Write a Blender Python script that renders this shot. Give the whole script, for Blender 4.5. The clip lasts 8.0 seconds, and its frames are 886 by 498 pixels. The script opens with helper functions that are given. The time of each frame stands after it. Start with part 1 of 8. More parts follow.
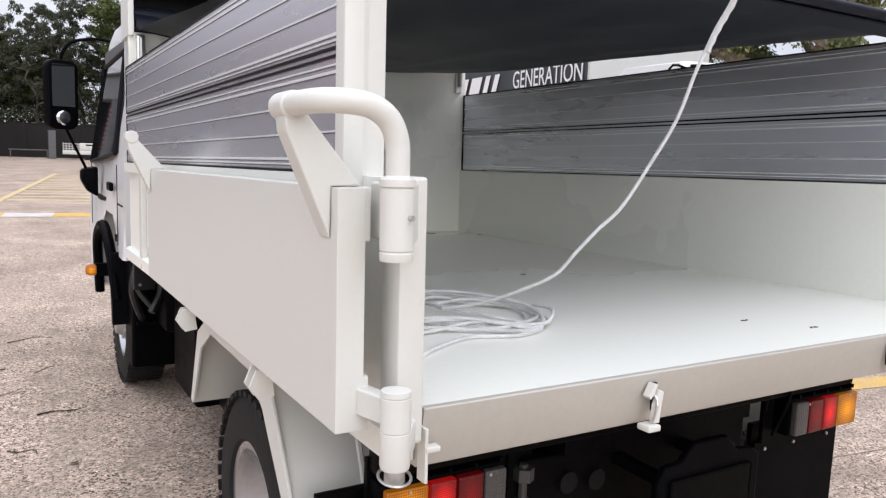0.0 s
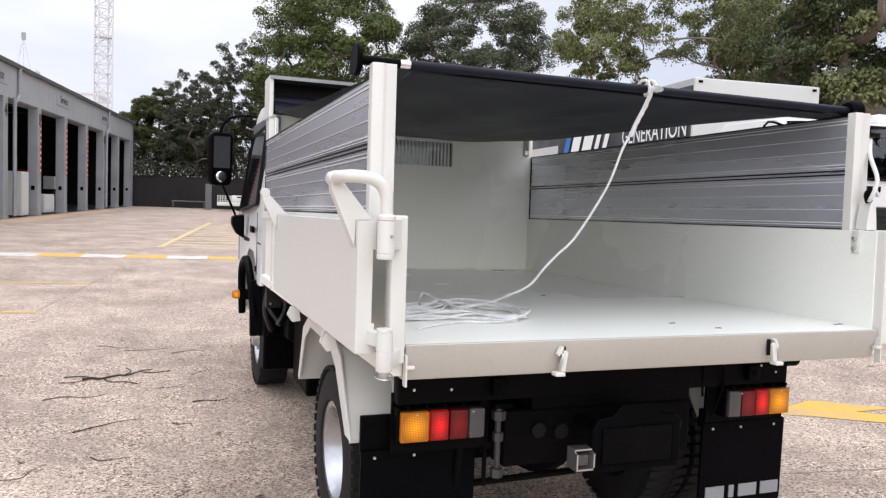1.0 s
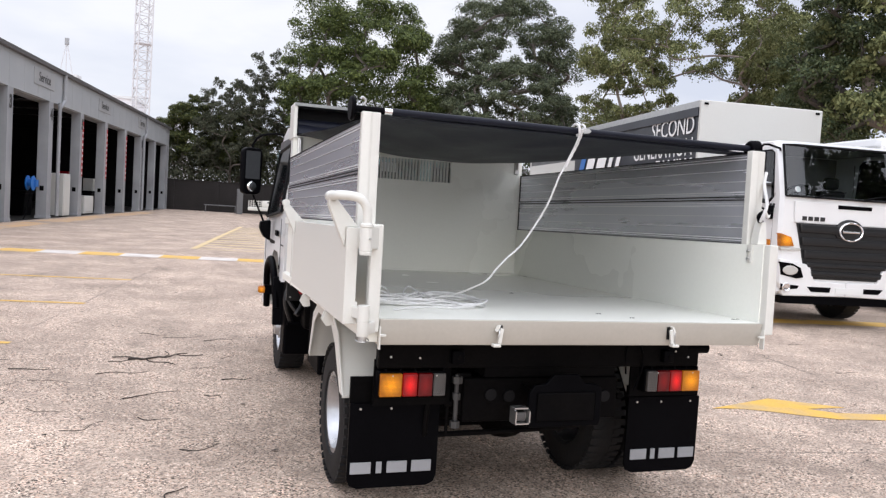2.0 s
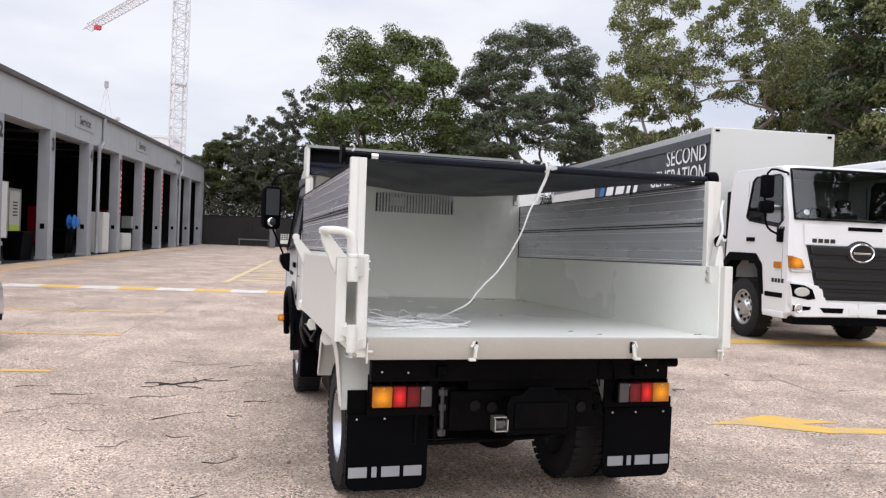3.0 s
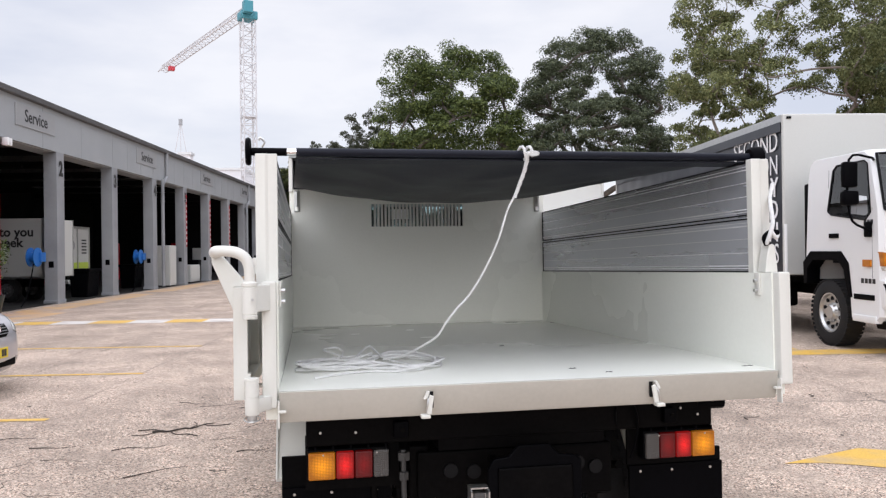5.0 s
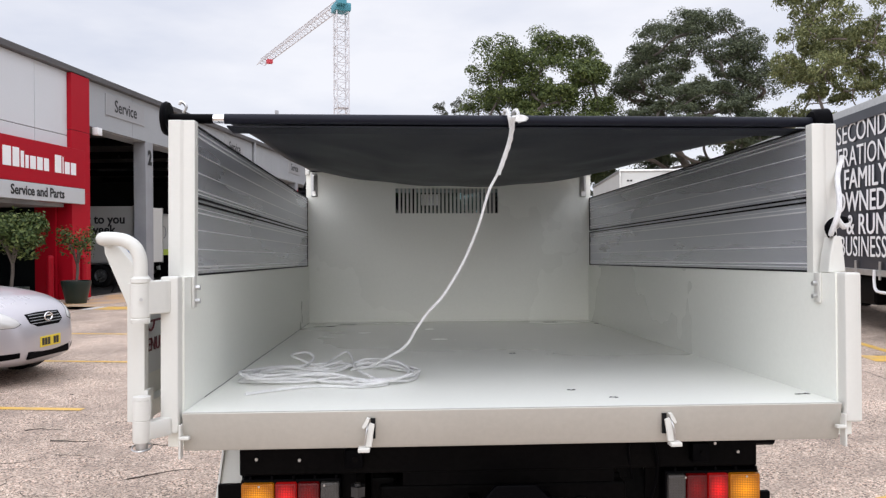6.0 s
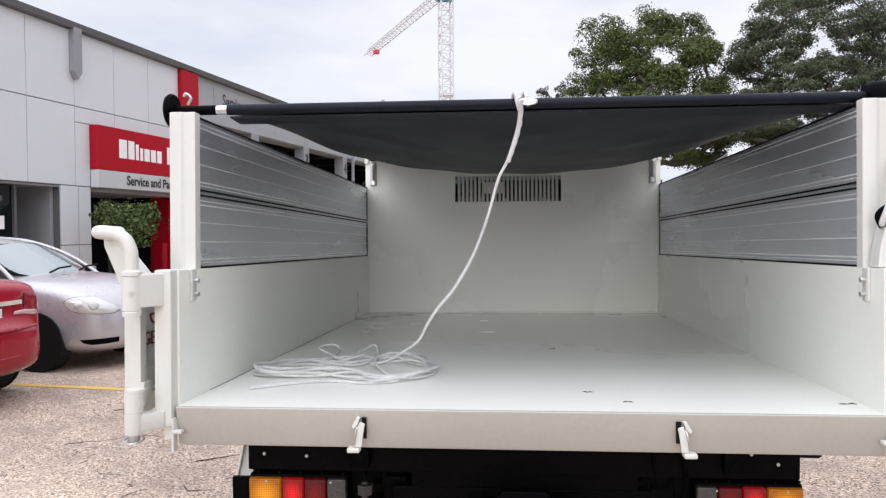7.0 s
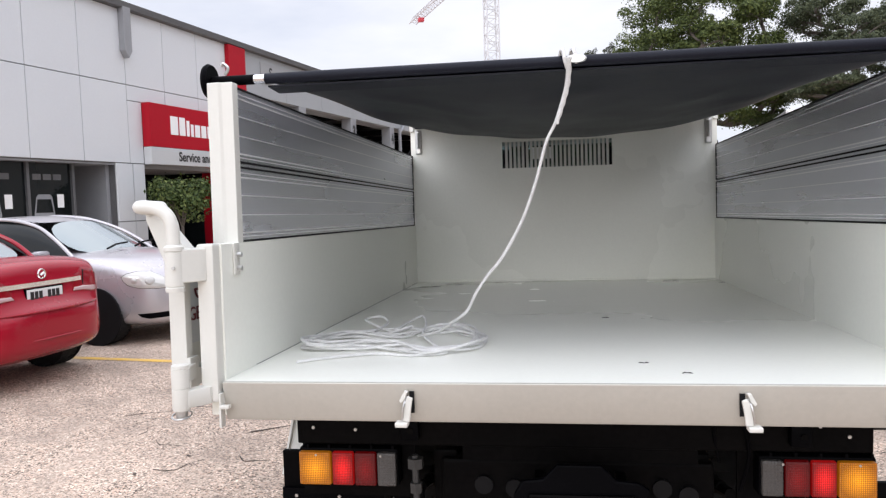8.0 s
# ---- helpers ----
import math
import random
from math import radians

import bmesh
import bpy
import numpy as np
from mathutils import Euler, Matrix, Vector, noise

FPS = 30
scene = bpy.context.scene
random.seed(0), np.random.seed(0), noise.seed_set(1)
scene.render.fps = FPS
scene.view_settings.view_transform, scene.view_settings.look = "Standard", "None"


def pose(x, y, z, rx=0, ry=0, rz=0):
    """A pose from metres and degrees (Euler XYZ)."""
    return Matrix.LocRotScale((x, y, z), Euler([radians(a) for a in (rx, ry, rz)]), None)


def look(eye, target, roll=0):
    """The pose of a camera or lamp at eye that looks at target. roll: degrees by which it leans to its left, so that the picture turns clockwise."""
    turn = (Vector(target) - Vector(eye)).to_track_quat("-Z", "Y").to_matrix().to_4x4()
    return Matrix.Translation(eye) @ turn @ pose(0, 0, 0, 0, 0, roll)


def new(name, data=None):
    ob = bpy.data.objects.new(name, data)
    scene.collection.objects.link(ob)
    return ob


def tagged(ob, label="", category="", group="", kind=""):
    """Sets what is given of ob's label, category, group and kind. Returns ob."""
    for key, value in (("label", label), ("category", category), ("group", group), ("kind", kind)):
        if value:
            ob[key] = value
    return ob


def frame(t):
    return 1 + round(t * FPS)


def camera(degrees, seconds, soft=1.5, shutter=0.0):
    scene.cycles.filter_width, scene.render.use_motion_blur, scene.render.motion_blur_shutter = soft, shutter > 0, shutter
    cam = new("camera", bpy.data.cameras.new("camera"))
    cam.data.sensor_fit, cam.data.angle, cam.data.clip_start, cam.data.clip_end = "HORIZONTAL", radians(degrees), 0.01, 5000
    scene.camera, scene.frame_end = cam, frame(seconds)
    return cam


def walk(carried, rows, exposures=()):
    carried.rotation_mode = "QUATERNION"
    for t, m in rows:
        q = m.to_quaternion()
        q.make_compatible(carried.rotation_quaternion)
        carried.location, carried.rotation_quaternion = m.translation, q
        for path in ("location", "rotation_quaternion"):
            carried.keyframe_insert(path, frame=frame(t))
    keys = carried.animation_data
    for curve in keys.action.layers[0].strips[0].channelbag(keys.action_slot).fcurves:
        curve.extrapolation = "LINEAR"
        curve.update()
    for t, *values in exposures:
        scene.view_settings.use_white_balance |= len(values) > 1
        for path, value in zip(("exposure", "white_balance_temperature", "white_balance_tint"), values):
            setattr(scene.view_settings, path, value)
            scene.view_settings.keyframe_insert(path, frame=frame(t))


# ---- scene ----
cam = camera(60.7, 8.0, soft=1.3)
PATH = [
    (0, (-1.572, -1.067, 1.505), (-0.56, 0.639, 1.249), 2.2),
    (0.5, (-1.663, -1.563, 1.507), (-0.846, 0.253, 1.32), 1.9),
    (0.8, (-1.697, -1.94, 1.498), (-0.967, -0.083, 1.355), 2.3),
    (1, (-1.665, -2.138, 1.518), (-0.961, -0.271, 1.385), 2.3),
    (1.2, (-1.673, -2.336, 1.548), (-0.967, -0.469, 1.428), 2.2),
    (2.3, (-1.726, -3.215, 1.551), (-1.135, -1.307, 1.444), 3.9),
    (2.5, (-1.676, -3.346, 1.538), (-1.109, -1.43, 1.451), 3.6),
    (3, (-1.617, -3.508, 1.571), (-1.068, -1.586, 1.533), 2.4),
    (3.5, (-1.561, -3.489, 1.574), (-1.022, -1.563, 1.569), 1.2),
    (4, (-1.417, -3.261, 1.542), (-0.91, -1.327, 1.547), 0.4),
    (4.2, (-1.352, -3.135, 1.551), (-0.865, -1.195, 1.563), 0.1),
    (5.3, (-0.684, -2.543, 1.565), (-0.389, -0.565, 1.562), -0.6),
    (5.5, (-0.588, -2.419, 1.557), (-0.336, -0.435, 1.547), -0.4),
    (6, (-0.347, -2.176, 1.562), (-0.233, -0.179, 1.54), -0.2),
    (6.5, (-0.106, -2.093, 1.572), (-0.133, -0.094, 1.54), -0.1),
    (7, (-0.031, -2.056, 1.575), (-0.198, -0.064, 1.52), -0.4),
    (7.5, (-0.011, -2.029, 1.58), (-0.275, -0.048, 1.507), -1.0),
    (8, (-0.03, -1.974, 1.571), (-0.328, -0.001, 1.436), -1.8),
]
walk(cam, [(t, look(eye, target, roll)) for t, eye, target, roll in PATH],
     [(0.0, 0.07), (0.5, 0.17), (1.2, 0.17), (2.5, 0.08), (4.0, 0.05), (6.0, 0.05), (7.0, 0.11), (8.0, 0.18)])

# ---- light ----
SUN_ELEV, SUN_TURN = 16.0, 186.0
world = bpy.data.worlds.new("sky")
scene.world = world
world.use_nodes = True
wn, wl = world.node_tree.nodes, world.node_tree.links
wn.clear()
w_out = wn.new("ShaderNodeOutputWorld")
w_bg = wn.new("ShaderNodeBackground")
w_sky = wn.new("ShaderNodeTexSky")
w_sky.sky_type, w_sky.sun_disc = "NISHITA", False
w_sky.sun_elevation, w_sky.sun_rotation = radians(SUN_ELEV), radians(SUN_TURN)
w_co = wn.new("ShaderNodeTexCoord")
w_sep = wn.new("ShaderNodeSeparateXYZ")
w_map = wn.new("ShaderNodeMapping")
w_map.inputs["Scale"].default_value = (1.0, 1.0, 3.2)
w_noise = wn.new("ShaderNodeTexNoise")
w_noise.inputs["Scale"].default_value, w_noise.inputs["Detail"].default_value, w_noise.inputs["Roughness"].default_value = 2.3, 6.0, 0.52
w_ramp = wn.new("ShaderNodeValToRGB")
w_ramp.color_ramp.elements[0].position, w_ramp.color_ramp.elements[0].color = 0.34, (0.70, 0.735, 0.865, 1)
w_ramp.color_ramp.elements[1].position, w_ramp.color_ramp.elements[1].color = 0.62, (0.965, 0.965, 1.03, 1)
w_lift = wn.new("ShaderNodeMapRange")
w_lift.inputs["From Min"].default_value, w_lift.inputs["From Max"].default_value = 0.36, 0.95
w_lift.inputs["To Min"].default_value, w_lift.inputs["To Max"].default_value = 0.98, 2.35
w_mul = wn.new("ShaderNodeVectorMath")
w_mul.operation = "SCALE"
w_dim = wn.new("ShaderNodeVectorMath")
w_dim.operation = "SCALE"
w_dim.inputs["Scale"].default_value = 0.1
w_mix = wn.new("ShaderNodeMixRGB")
w_mix.inputs["Fac"].default_value = 0.9
wl.new(w_co.outputs["Generated"], w_sep.inputs[0])
wl.new(w_co.outputs["Generated"], w_map.inputs["Vector"])
wl.new(w_map.outputs[0], w_noise.inputs["Vector"])
wl.new(w_noise.outputs["Fac"], w_ramp.inputs["Fac"])
wl.new(w_sep.outputs["Z"], w_lift.inputs["Value"])
wl.new(w_ramp.outputs["Color"], w_mul.inputs[0])
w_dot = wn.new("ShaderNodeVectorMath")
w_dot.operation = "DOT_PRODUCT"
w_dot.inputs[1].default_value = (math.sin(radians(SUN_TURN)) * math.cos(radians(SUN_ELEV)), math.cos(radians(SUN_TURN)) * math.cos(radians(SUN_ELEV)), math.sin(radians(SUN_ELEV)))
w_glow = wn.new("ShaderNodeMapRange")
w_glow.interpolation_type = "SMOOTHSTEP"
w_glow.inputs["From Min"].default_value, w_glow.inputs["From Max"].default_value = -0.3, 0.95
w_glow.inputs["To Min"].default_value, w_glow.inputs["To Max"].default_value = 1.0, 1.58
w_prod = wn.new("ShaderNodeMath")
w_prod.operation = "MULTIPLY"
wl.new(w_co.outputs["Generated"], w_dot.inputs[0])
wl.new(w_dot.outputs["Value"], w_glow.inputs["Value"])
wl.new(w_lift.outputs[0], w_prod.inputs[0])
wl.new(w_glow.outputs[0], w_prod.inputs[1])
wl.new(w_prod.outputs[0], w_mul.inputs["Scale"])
wl.new(w_sky.outputs["Color"], w_dim.inputs[0])
wl.new(w_dim.outputs[0], w_mix.inputs["Color1"])
wl.new(w_mul.outputs[0], w_mix.inputs["Color2"])
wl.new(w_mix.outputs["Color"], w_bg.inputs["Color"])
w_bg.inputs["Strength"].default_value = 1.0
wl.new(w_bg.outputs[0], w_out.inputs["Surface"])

sun = new("sun", bpy.data.lights.new("sun", "SUN"))
sun.data.energy, sun.data.angle, sun.data.color = 0.48, radians(22), (1.0, 0.98, 0.96)
_az = radians(SUN_TURN)
sun.matrix_world = look((0, 0, 60), (-60 * math.sin(_az) / math.tan(radians(SUN_ELEV)), -60 * math.cos(_az) / math.tan(radians(SUN_ELEV)), 0))


# ---- materials ----
def mat_new(name, base, rough=0.5, metal=0.0, coat=0.0, spec=0.5):
    m = bpy.data.materials.new(name)
    m.use_nodes = True
    b = m.node_tree.nodes["Principled BSDF"]
    b.inputs["Base Color"].default_value = (*base, 1)
    b.inputs["Roughness"].default_value, b.inputs["Metallic"].default_value = rough, metal
    b.inputs["Coat Weight"].default_value, b.inputs["Specular IOR Level"].default_value = coat, spec
    b.inputs["Coat Roughness"].default_value = 0.08
    return m


def worn(name, base, rough=0.5, metal=0.0, coat=0.0, var=0.12, scale=1.5, fine=40.0, bump=0.02, stretch=(1, 1, 1), dirt=None, dirt_amt=0.5, spec=0.5):
    """Two scales of variation in tone, gloss and relief, in object metres."""
    m = mat_new(name, base, rough, metal, coat, spec)
    nd, ln = m.node_tree.nodes, m.node_tree.links
    b = nd["Principled BSDF"]
    co = nd.new("ShaderNodeTexCoord")
    mp = nd.new("ShaderNodeMapping")
    mp.inputs["Scale"].default_value = stretch
    ln.new(co.outputs["Object"], mp.inputs["Vector"])
    big, small = nd.new("ShaderNodeTexNoise"), nd.new("ShaderNodeTexNoise")
    big.inputs["Scale"].default_value, big.inputs["Detail"].default_value = scale, 5
    small.inputs["Scale"].default_value, small.inputs["Detail"].default_value = fine, 3
    ln.new(mp.outputs[0], big.inputs["Vector"])
    ln.new(mp.outputs[0], small.inputs["Vector"])
    ramp = nd.new("ShaderNodeValToRGB")
    dark = dirt or tuple(c * (1 - var * 2) for c in base)
    ramp.color_ramp.elements[0].position, ramp.color_ramp.elements[0].color = 0.3, (*dark, 1)
    ramp.color_ramp.elements[1].position, ramp.color_ramp.elements[1].color = 0.3 + dirt_amt, (*base, 1)
    ln.new(big.outputs["Fac"], ramp.inputs["Fac"])
    mr = nd.new("ShaderNodeMapRange")
    mr.inputs["From Min"].default_value, mr.inputs["From Max"].default_value = 0.3, 0.7
    mr.inputs["To Min"].default_value, mr.inputs["To Max"].default_value = 1 - var, 1 + var * 0.6
    ln.new(small.outputs["Fac"], mr.inputs["Value"])
    mu = nd.new("ShaderNodeVectorMath")
    mu.operation = "SCALE"
    ln.new(ramp.outputs["Color"], mu.inputs[0])
    ln.new(mr.outputs[0], mu.inputs["Scale"])
    ln.new(mu.outputs[0], b.inputs["Base Color"])
    rr = nd.new("ShaderNodeMapRange")
    rr.inputs["To Min"].default_value, rr.inputs["To Max"].default_value = min(1, rough * 1.25), rough * 0.8
    ln.new(big.outputs["Fac"], rr.inputs["Value"])
    ln.new(rr.outputs[0], b.inputs["Roughness"])
    if bump:
        bp = nd.new("ShaderNodeBump")
        bp.inputs["Strength"].default_value, bp.inputs["Distance"].default_value = min(1.0, bump * 10), 0.01
        ln.new(small.outputs["Fac"], bp.inputs["Height"])
        ln.new(bp.outputs[0], b.inputs["Normal"])
    return m


def leaf_mat(name, a, b_, c):
    m = mat_new(name, a, 0.6, spec=0.22)
    nd, ln = m.node_tree.nodes, m.node_tree.links
    g = nd.new("ShaderNodeNewGeometry")
    ramp = nd.new("ShaderNodeValToRGB")
    ramp.color_ramp.elements[0].color, ramp.color_ramp.elements[1].color = (*a, 1), (*c, 1)
    e = ramp.color_ramp.elements.new(0.55)
    e.color = (*b_, 1)
    ln.new(g.outputs["Random Per Island"], ramp.inputs["Fac"])
    b = nd["Principled BSDF"]
    ln.new(ramp.outputs["Color"], b.inputs["Base Color"])
    tr = nd.new("ShaderNodeBsdfTranslucent")
    ln.new(ramp.outputs["Color"], tr.inputs["Color"])
    mx = nd.new("ShaderNodeMixShader")
    mx.inputs["Fac"].default_value = 0.15
    ln.new(b.outputs[0], mx.inputs[1])
    ln.new(tr.outputs[0], mx.inputs[2])
    ln.new(mx.outputs[0], nd["Material Output"].inputs["Surface"])
    return m


def lens_mat(name, base, glow, strength, cells=110.0):
    """Ribbed lamp lens that gives off light of its own."""
    m = mat_new(name, base, 0.3, 0.0, 0.12, 0.25)
    nd, ln = m.node_tree.nodes, m.node_tree.links
    b = nd["Principled BSDF"]
    co, vo = nd.new("ShaderNodeTexCoord"), nd.new("ShaderNodeTexVoronoi")
    vo.inputs["Scale"].default_value, vo.inputs["Randomness"].default_value = cells, 0.0
    ln.new(co.outputs["Object"], vo.inputs["Vector"])
    bp = nd.new("ShaderNodeBump")
    bp.inputs["Strength"].default_value, bp.inputs["Distance"].default_value = 0.6, 0.004
    ln.new(vo.outputs["Distance"], bp.inputs["Height"])
    ln.new(bp.outputs[0], b.inputs["Normal"])
    b.inputs["Emission Color"].default_value = (*glow, 1)
    # the bulb behind the lens: brightest at its middle, broken up by the prisms
    gm = nd.new("ShaderNodeMapping")
    gm.inputs["Location"].default_value, gm.inputs["Scale"].default_value = (-1.0, 0.0, -1.0), (2.0, 0.0, 2.0)
    gr = nd.new("ShaderNodeTexGradient")
    gr.gradient_type = "SPHERICAL"
    ln.new(co.outputs["Generated"], gm.inputs["Vector"])
    ln.new(gm.outputs[0], gr.inputs["Vector"])
    cell = nd.new("ShaderNodeMapRange")
    cell.inputs["From Min"].default_value, cell.inputs["From Max"].default_value = 0.1, 0.5
    cell.inputs["To Min"].default_value, cell.inputs["To Max"].default_value = 1.5, 0.35
    ln.new(vo.outputs["Distance"], cell.inputs["Value"])
    hot = nd.new("ShaderNodeMath")
    hot.operation = "MULTIPLY_ADD"
    hot.inputs[1].default_value, hot.inputs[2].default_value = strength * 1.6, strength * 0.35
    ln.new(gr.outputs["Fac"], hot.inputs[0])
    mul = nd.new("ShaderNodeMath")
    mul.operation = "MULTIPLY"
    ln.new(hot.outputs[0], mul.inputs[0])
    ln.new(cell.outputs[0], mul.inputs[1])
    ln.new(mul.outputs[0], b.inputs["Emission Strength"])
    return m


def pane_mat(name, tint, ior=1.4):
    """A thin clear pane: it lets tinted light through and mirrors a little of what lies before it."""
    m = bpy.data.materials.new(name)
    m.use_nodes = True
    nd, ln = m.node_tree.nodes, m.node_tree.links
    nd.remove(nd["Principled BSDF"])
    tr, gl, mx, fr = nd.new("ShaderNodeBsdfTransparent"), nd.new("ShaderNodeBsdfGlossy"), nd.new("ShaderNodeMixShader"), nd.new("ShaderNodeFresnel")
    tr.inputs["Color"].default_value = (*tint, 1)
    gl.inputs["Roughness"].default_value = 0.01
    fr.inputs["IOR"].default_value = ior
    ln.new(fr.outputs[0], mx.inputs["Fac"])
    ln.new(tr.outputs[0], mx.inputs[1])
    ln.new(gl.outputs[0], mx.inputs[2])
    ln.new(mx.outputs[0], nd["Material Output"].inputs["Surface"])
    return m


def ground_mat():
    """Exposed-aggregate concrete: pebbles, sandy matrix, broad pale and grey patches, oil spots."""
    m = mat_new("aggregate_concrete", (0.4, 0.36, 0.32), 0.85, 0, 0, 0.3)
    nd, ln = m.node_tree.nodes, m.node_tree.links
    b = nd["Principled BSDF"]
    co = nd.new("ShaderNodeTexCoord")
    v = co.outputs["Object"]
    vor, n1, n2, n3 = nd.new("ShaderNodeTexVoronoi"), nd.new("ShaderNodeTexNoise"), nd.new("ShaderNodeTexNoise"), nd.new("ShaderNodeTexNoise")
    vor.inputs["Scale"].default_value = 100.0
    n1.inputs["Scale"].default_value, n1.inputs["Detail"].default_value = 0.35, 6
    n2.inputs["Scale"].default_value, n2.inputs["Detail"].default_value = 3.5, 7
    n3.inputs["Scale"].default_value, n3.inputs["Detail"].default_value = 26.0, 5
    for t in (vor, n1, n2, n3):
        ln.new(v, t.inputs["Vector"])
    sepc = nd.new("ShaderNodeSeparateColor")
    ln.new(vor.outputs["Color"], sepc.inputs[0])
    peb = nd.new("ShaderNodeValToRGB")
    cr = peb.color_ramp
    cr.elements[0].position, cr.elements[0].color = 0.0, (0.018, 0.014, 0.012, 1)
    cr.elements[1].position, cr.elements[1].color = 1.0, (0.90, 0.755, 0.63, 1)
    for p, c in ((0.2, (0.11, 0.083, 0.066)), (0.42, (0.42, 0.338, 0.272)), (0.7, (0.53, 0.427, 0.345)), (0.86, (0.46, 0.30, 0.22))):
        e = cr.elements.new(p)
        e.color = (*c, 1)
    ln.new(sepc.outputs[0], peb.inputs["Fac"])
    mat2 = nd.new("ShaderNodeValToRGB")
    mat2.color_ramp.elements[0].position, mat2.color_ramp.elements[0].color = 0.33, (0.375, 0.30, 0.245, 1)
    mat2.color_ramp.elements[1].position, mat2.color_ramp.elements[1].color = 0.66, (0.63, 0.50, 0.405, 1)
    ln.new(n1.outputs["Fac"], mat2.inputs["Fac"])
    mix = nd.new("ShaderNodeMixRGB")
    wear = nd.new("ShaderNodeMapRange")
    wear.inputs["From Min"].default_value, wear.inputs["From Max"].default_value = 0.35, 0.65
    wear.inputs["To Min"].default_value, wear.inputs["To Max"].default_value = 0.55, 0.98
    ln.new(n2.outputs["Fac"], wear.inputs["Value"])
    ln.new(wear.outputs[0], mix.inputs["Fac"])
    ln.new(mat2.outputs["Color"], mix.inputs["Color1"])
    ln.new(peb.outputs["Color"], mix.inputs["Color2"])
    st = nd.new("ShaderNodeMapRange")
    st.inputs["From Min"].default_value, st.inputs["From Max"].default_value = 0.3, 0.55
    st.inputs["To Min"].default_value, st.inputs["To Max"].default_value = 0.8, 1.08
    ln.new(n2.outputs["Fac"], st.inputs["Value"])
    sc = nd.new("ShaderNodeVectorMath")
    sc.operation = "SCALE"
    ln.new(mix.outputs["Color"], sc.inputs[0])
    ln.new(st.outputs[0], sc.inputs["Scale"])
    fn = nd.new("ShaderNodeMapRange")
    fn.inputs["From Min"].default_value, fn.inputs["From Max"].default_value = 0.3, 0.7
    fn.inputs["To Min"].default_value, fn.inputs["To Max"].default_value = 0.86, 1.12
    ln.new(n3.outputs["Fac"], fn.inputs["Value"])
    sc2 = nd.new("ShaderNodeVectorMath")
    sc2.operation = "SCALE"
    ln.new(sc.outputs[0], sc2.inputs[0])
    ln.new(fn.outputs[0], sc2.inputs["Scale"])
    n4 = nd.new("ShaderNodeTexNoise")
    n4.inputs["Scale"].default_value, n4.inputs["Detail"].default_value, n4.inputs["Roughness"].default_value = 0.85, 7, 0.62
    ln.new(v, n4.inputs["Vector"])
    pt = nd.new("ShaderNodeMapRange")
    pt.inputs["From Min"].default_value, pt.inputs["From Max"].default_value = 0.36, 0.62
    pt.inputs["To Min"].default_value, pt.inputs["To Max"].default_value = 0.76, 1.14
    ln.new(n4.outputs["Fac"], pt.inputs["Value"])
    sc3 = nd.new("ShaderNodeVectorMath")
    sc3.operation = "SCALE"
    ln.new(sc2.outputs[0], sc3.inputs[0])
    ln.new(pt.outputs[0], sc3.inputs["Scale"])
    ln.new(sc3.outputs[0], b.inputs["Base Color"])
    bp = nd.new("ShaderNodeBump")
    bp.inputs["Strength"].default_value, bp.inputs["Distance"].default_value = 0.5, 0.004
    ln.new(vor.outputs["Distance"], bp.inputs["Height"])
    ln.new(bp.outputs[0], b.inputs["Normal"])
    return m


WHITE = worn("cream_truck_paint", (0.675, 0.67, 0.625), 0.36, 0, 0.0, 0.012, 0.35, 90, 0.002, dirt=(0.645, 0.64, 0.595), dirt_amt=0.6)
# The tray's cream paint made lighter inside, standing in for brighter light there.
BEDPAINT_LIT = worn("lit_bed_paint", (0.885, 0.895, 0.828), 0.28, 0, 0.0, 0.015, 0.5, 70, 0.003, dirt=(0.86, 0.87, 0.803), dirt_amt=0.6)
CABWHITE = worn("white_cab_paint", (0.76, 0.76, 0.755), 0.3, 0, 0.2, 0.015, 1.2, 90, 0.001)
BOXWHITE = worn("white_body_panel", (0.57, 0.575, 0.55), 0.4, 0, 0.1, 0.02, 0.8, 30, 0.003, dirt=(0.56, 0.56, 0.535), dirt_amt=0.6)
# Rear rail's cream, set darker than the rest of the tray.
RAIL = worn("darker_cream_paint", (0.50, 0.48, 0.43), 0.35, 0, 0.1, 0.03, 1.5, 60, 0.004, dirt=(0.44, 0.42, 0.375), dirt_amt=0.4)
ALU = worn("anodised_aluminium_board", (0.70, 0.715, 0.77), 0.27, 0.72, 0, 0.01, 1.2, 60, 0.0, stretch=(2, 0.5, 5), dirt=(0.66, 0.675, 0.735), dirt_amt=0.6)
RIB = mat_new("bright_aluminium_rib", (0.92, 0.92, 0.94), 0.3, 0.4)
STEELDARK = worn("dull_dark_steel", (0.07, 0.07, 0.07), 0.5, 0.5, 0, 0.1, 12, 90, 0.004)
STEEL = worn("galvanised_steel", (0.62, 0.62, 0.61), 0.32, 0.9, 0, 0.08, 12, 90, 0.004)
GALV = worn("dull_zinc_sheet", (0.24, 0.25, 0.25), 0.4, 0.5, 0, 0.1, 4, 60, 0.004)
CHROME = mat_new("chrome", (0.83, 0.83, 0.84), 0.08, 1.0)
SEAL = mat_new("black_rubber_seal", (0.006, 0.006, 0.007), 0.6, spec=0.15)
PLASTIC = worn("black_plastic", (0.003, 0.003, 0.004), 0.45, 0, 0, 0.2, 5, 120, 0.01, spec=0.03)
CHASSIS = worn("black_chassis_paint", (0.003, 0.003, 0.0035), 0.4, 0, 0, 0.25, 6, 60, 0.01, dirt=(0.005, 0.0045, 0.0045), spec=0.025)
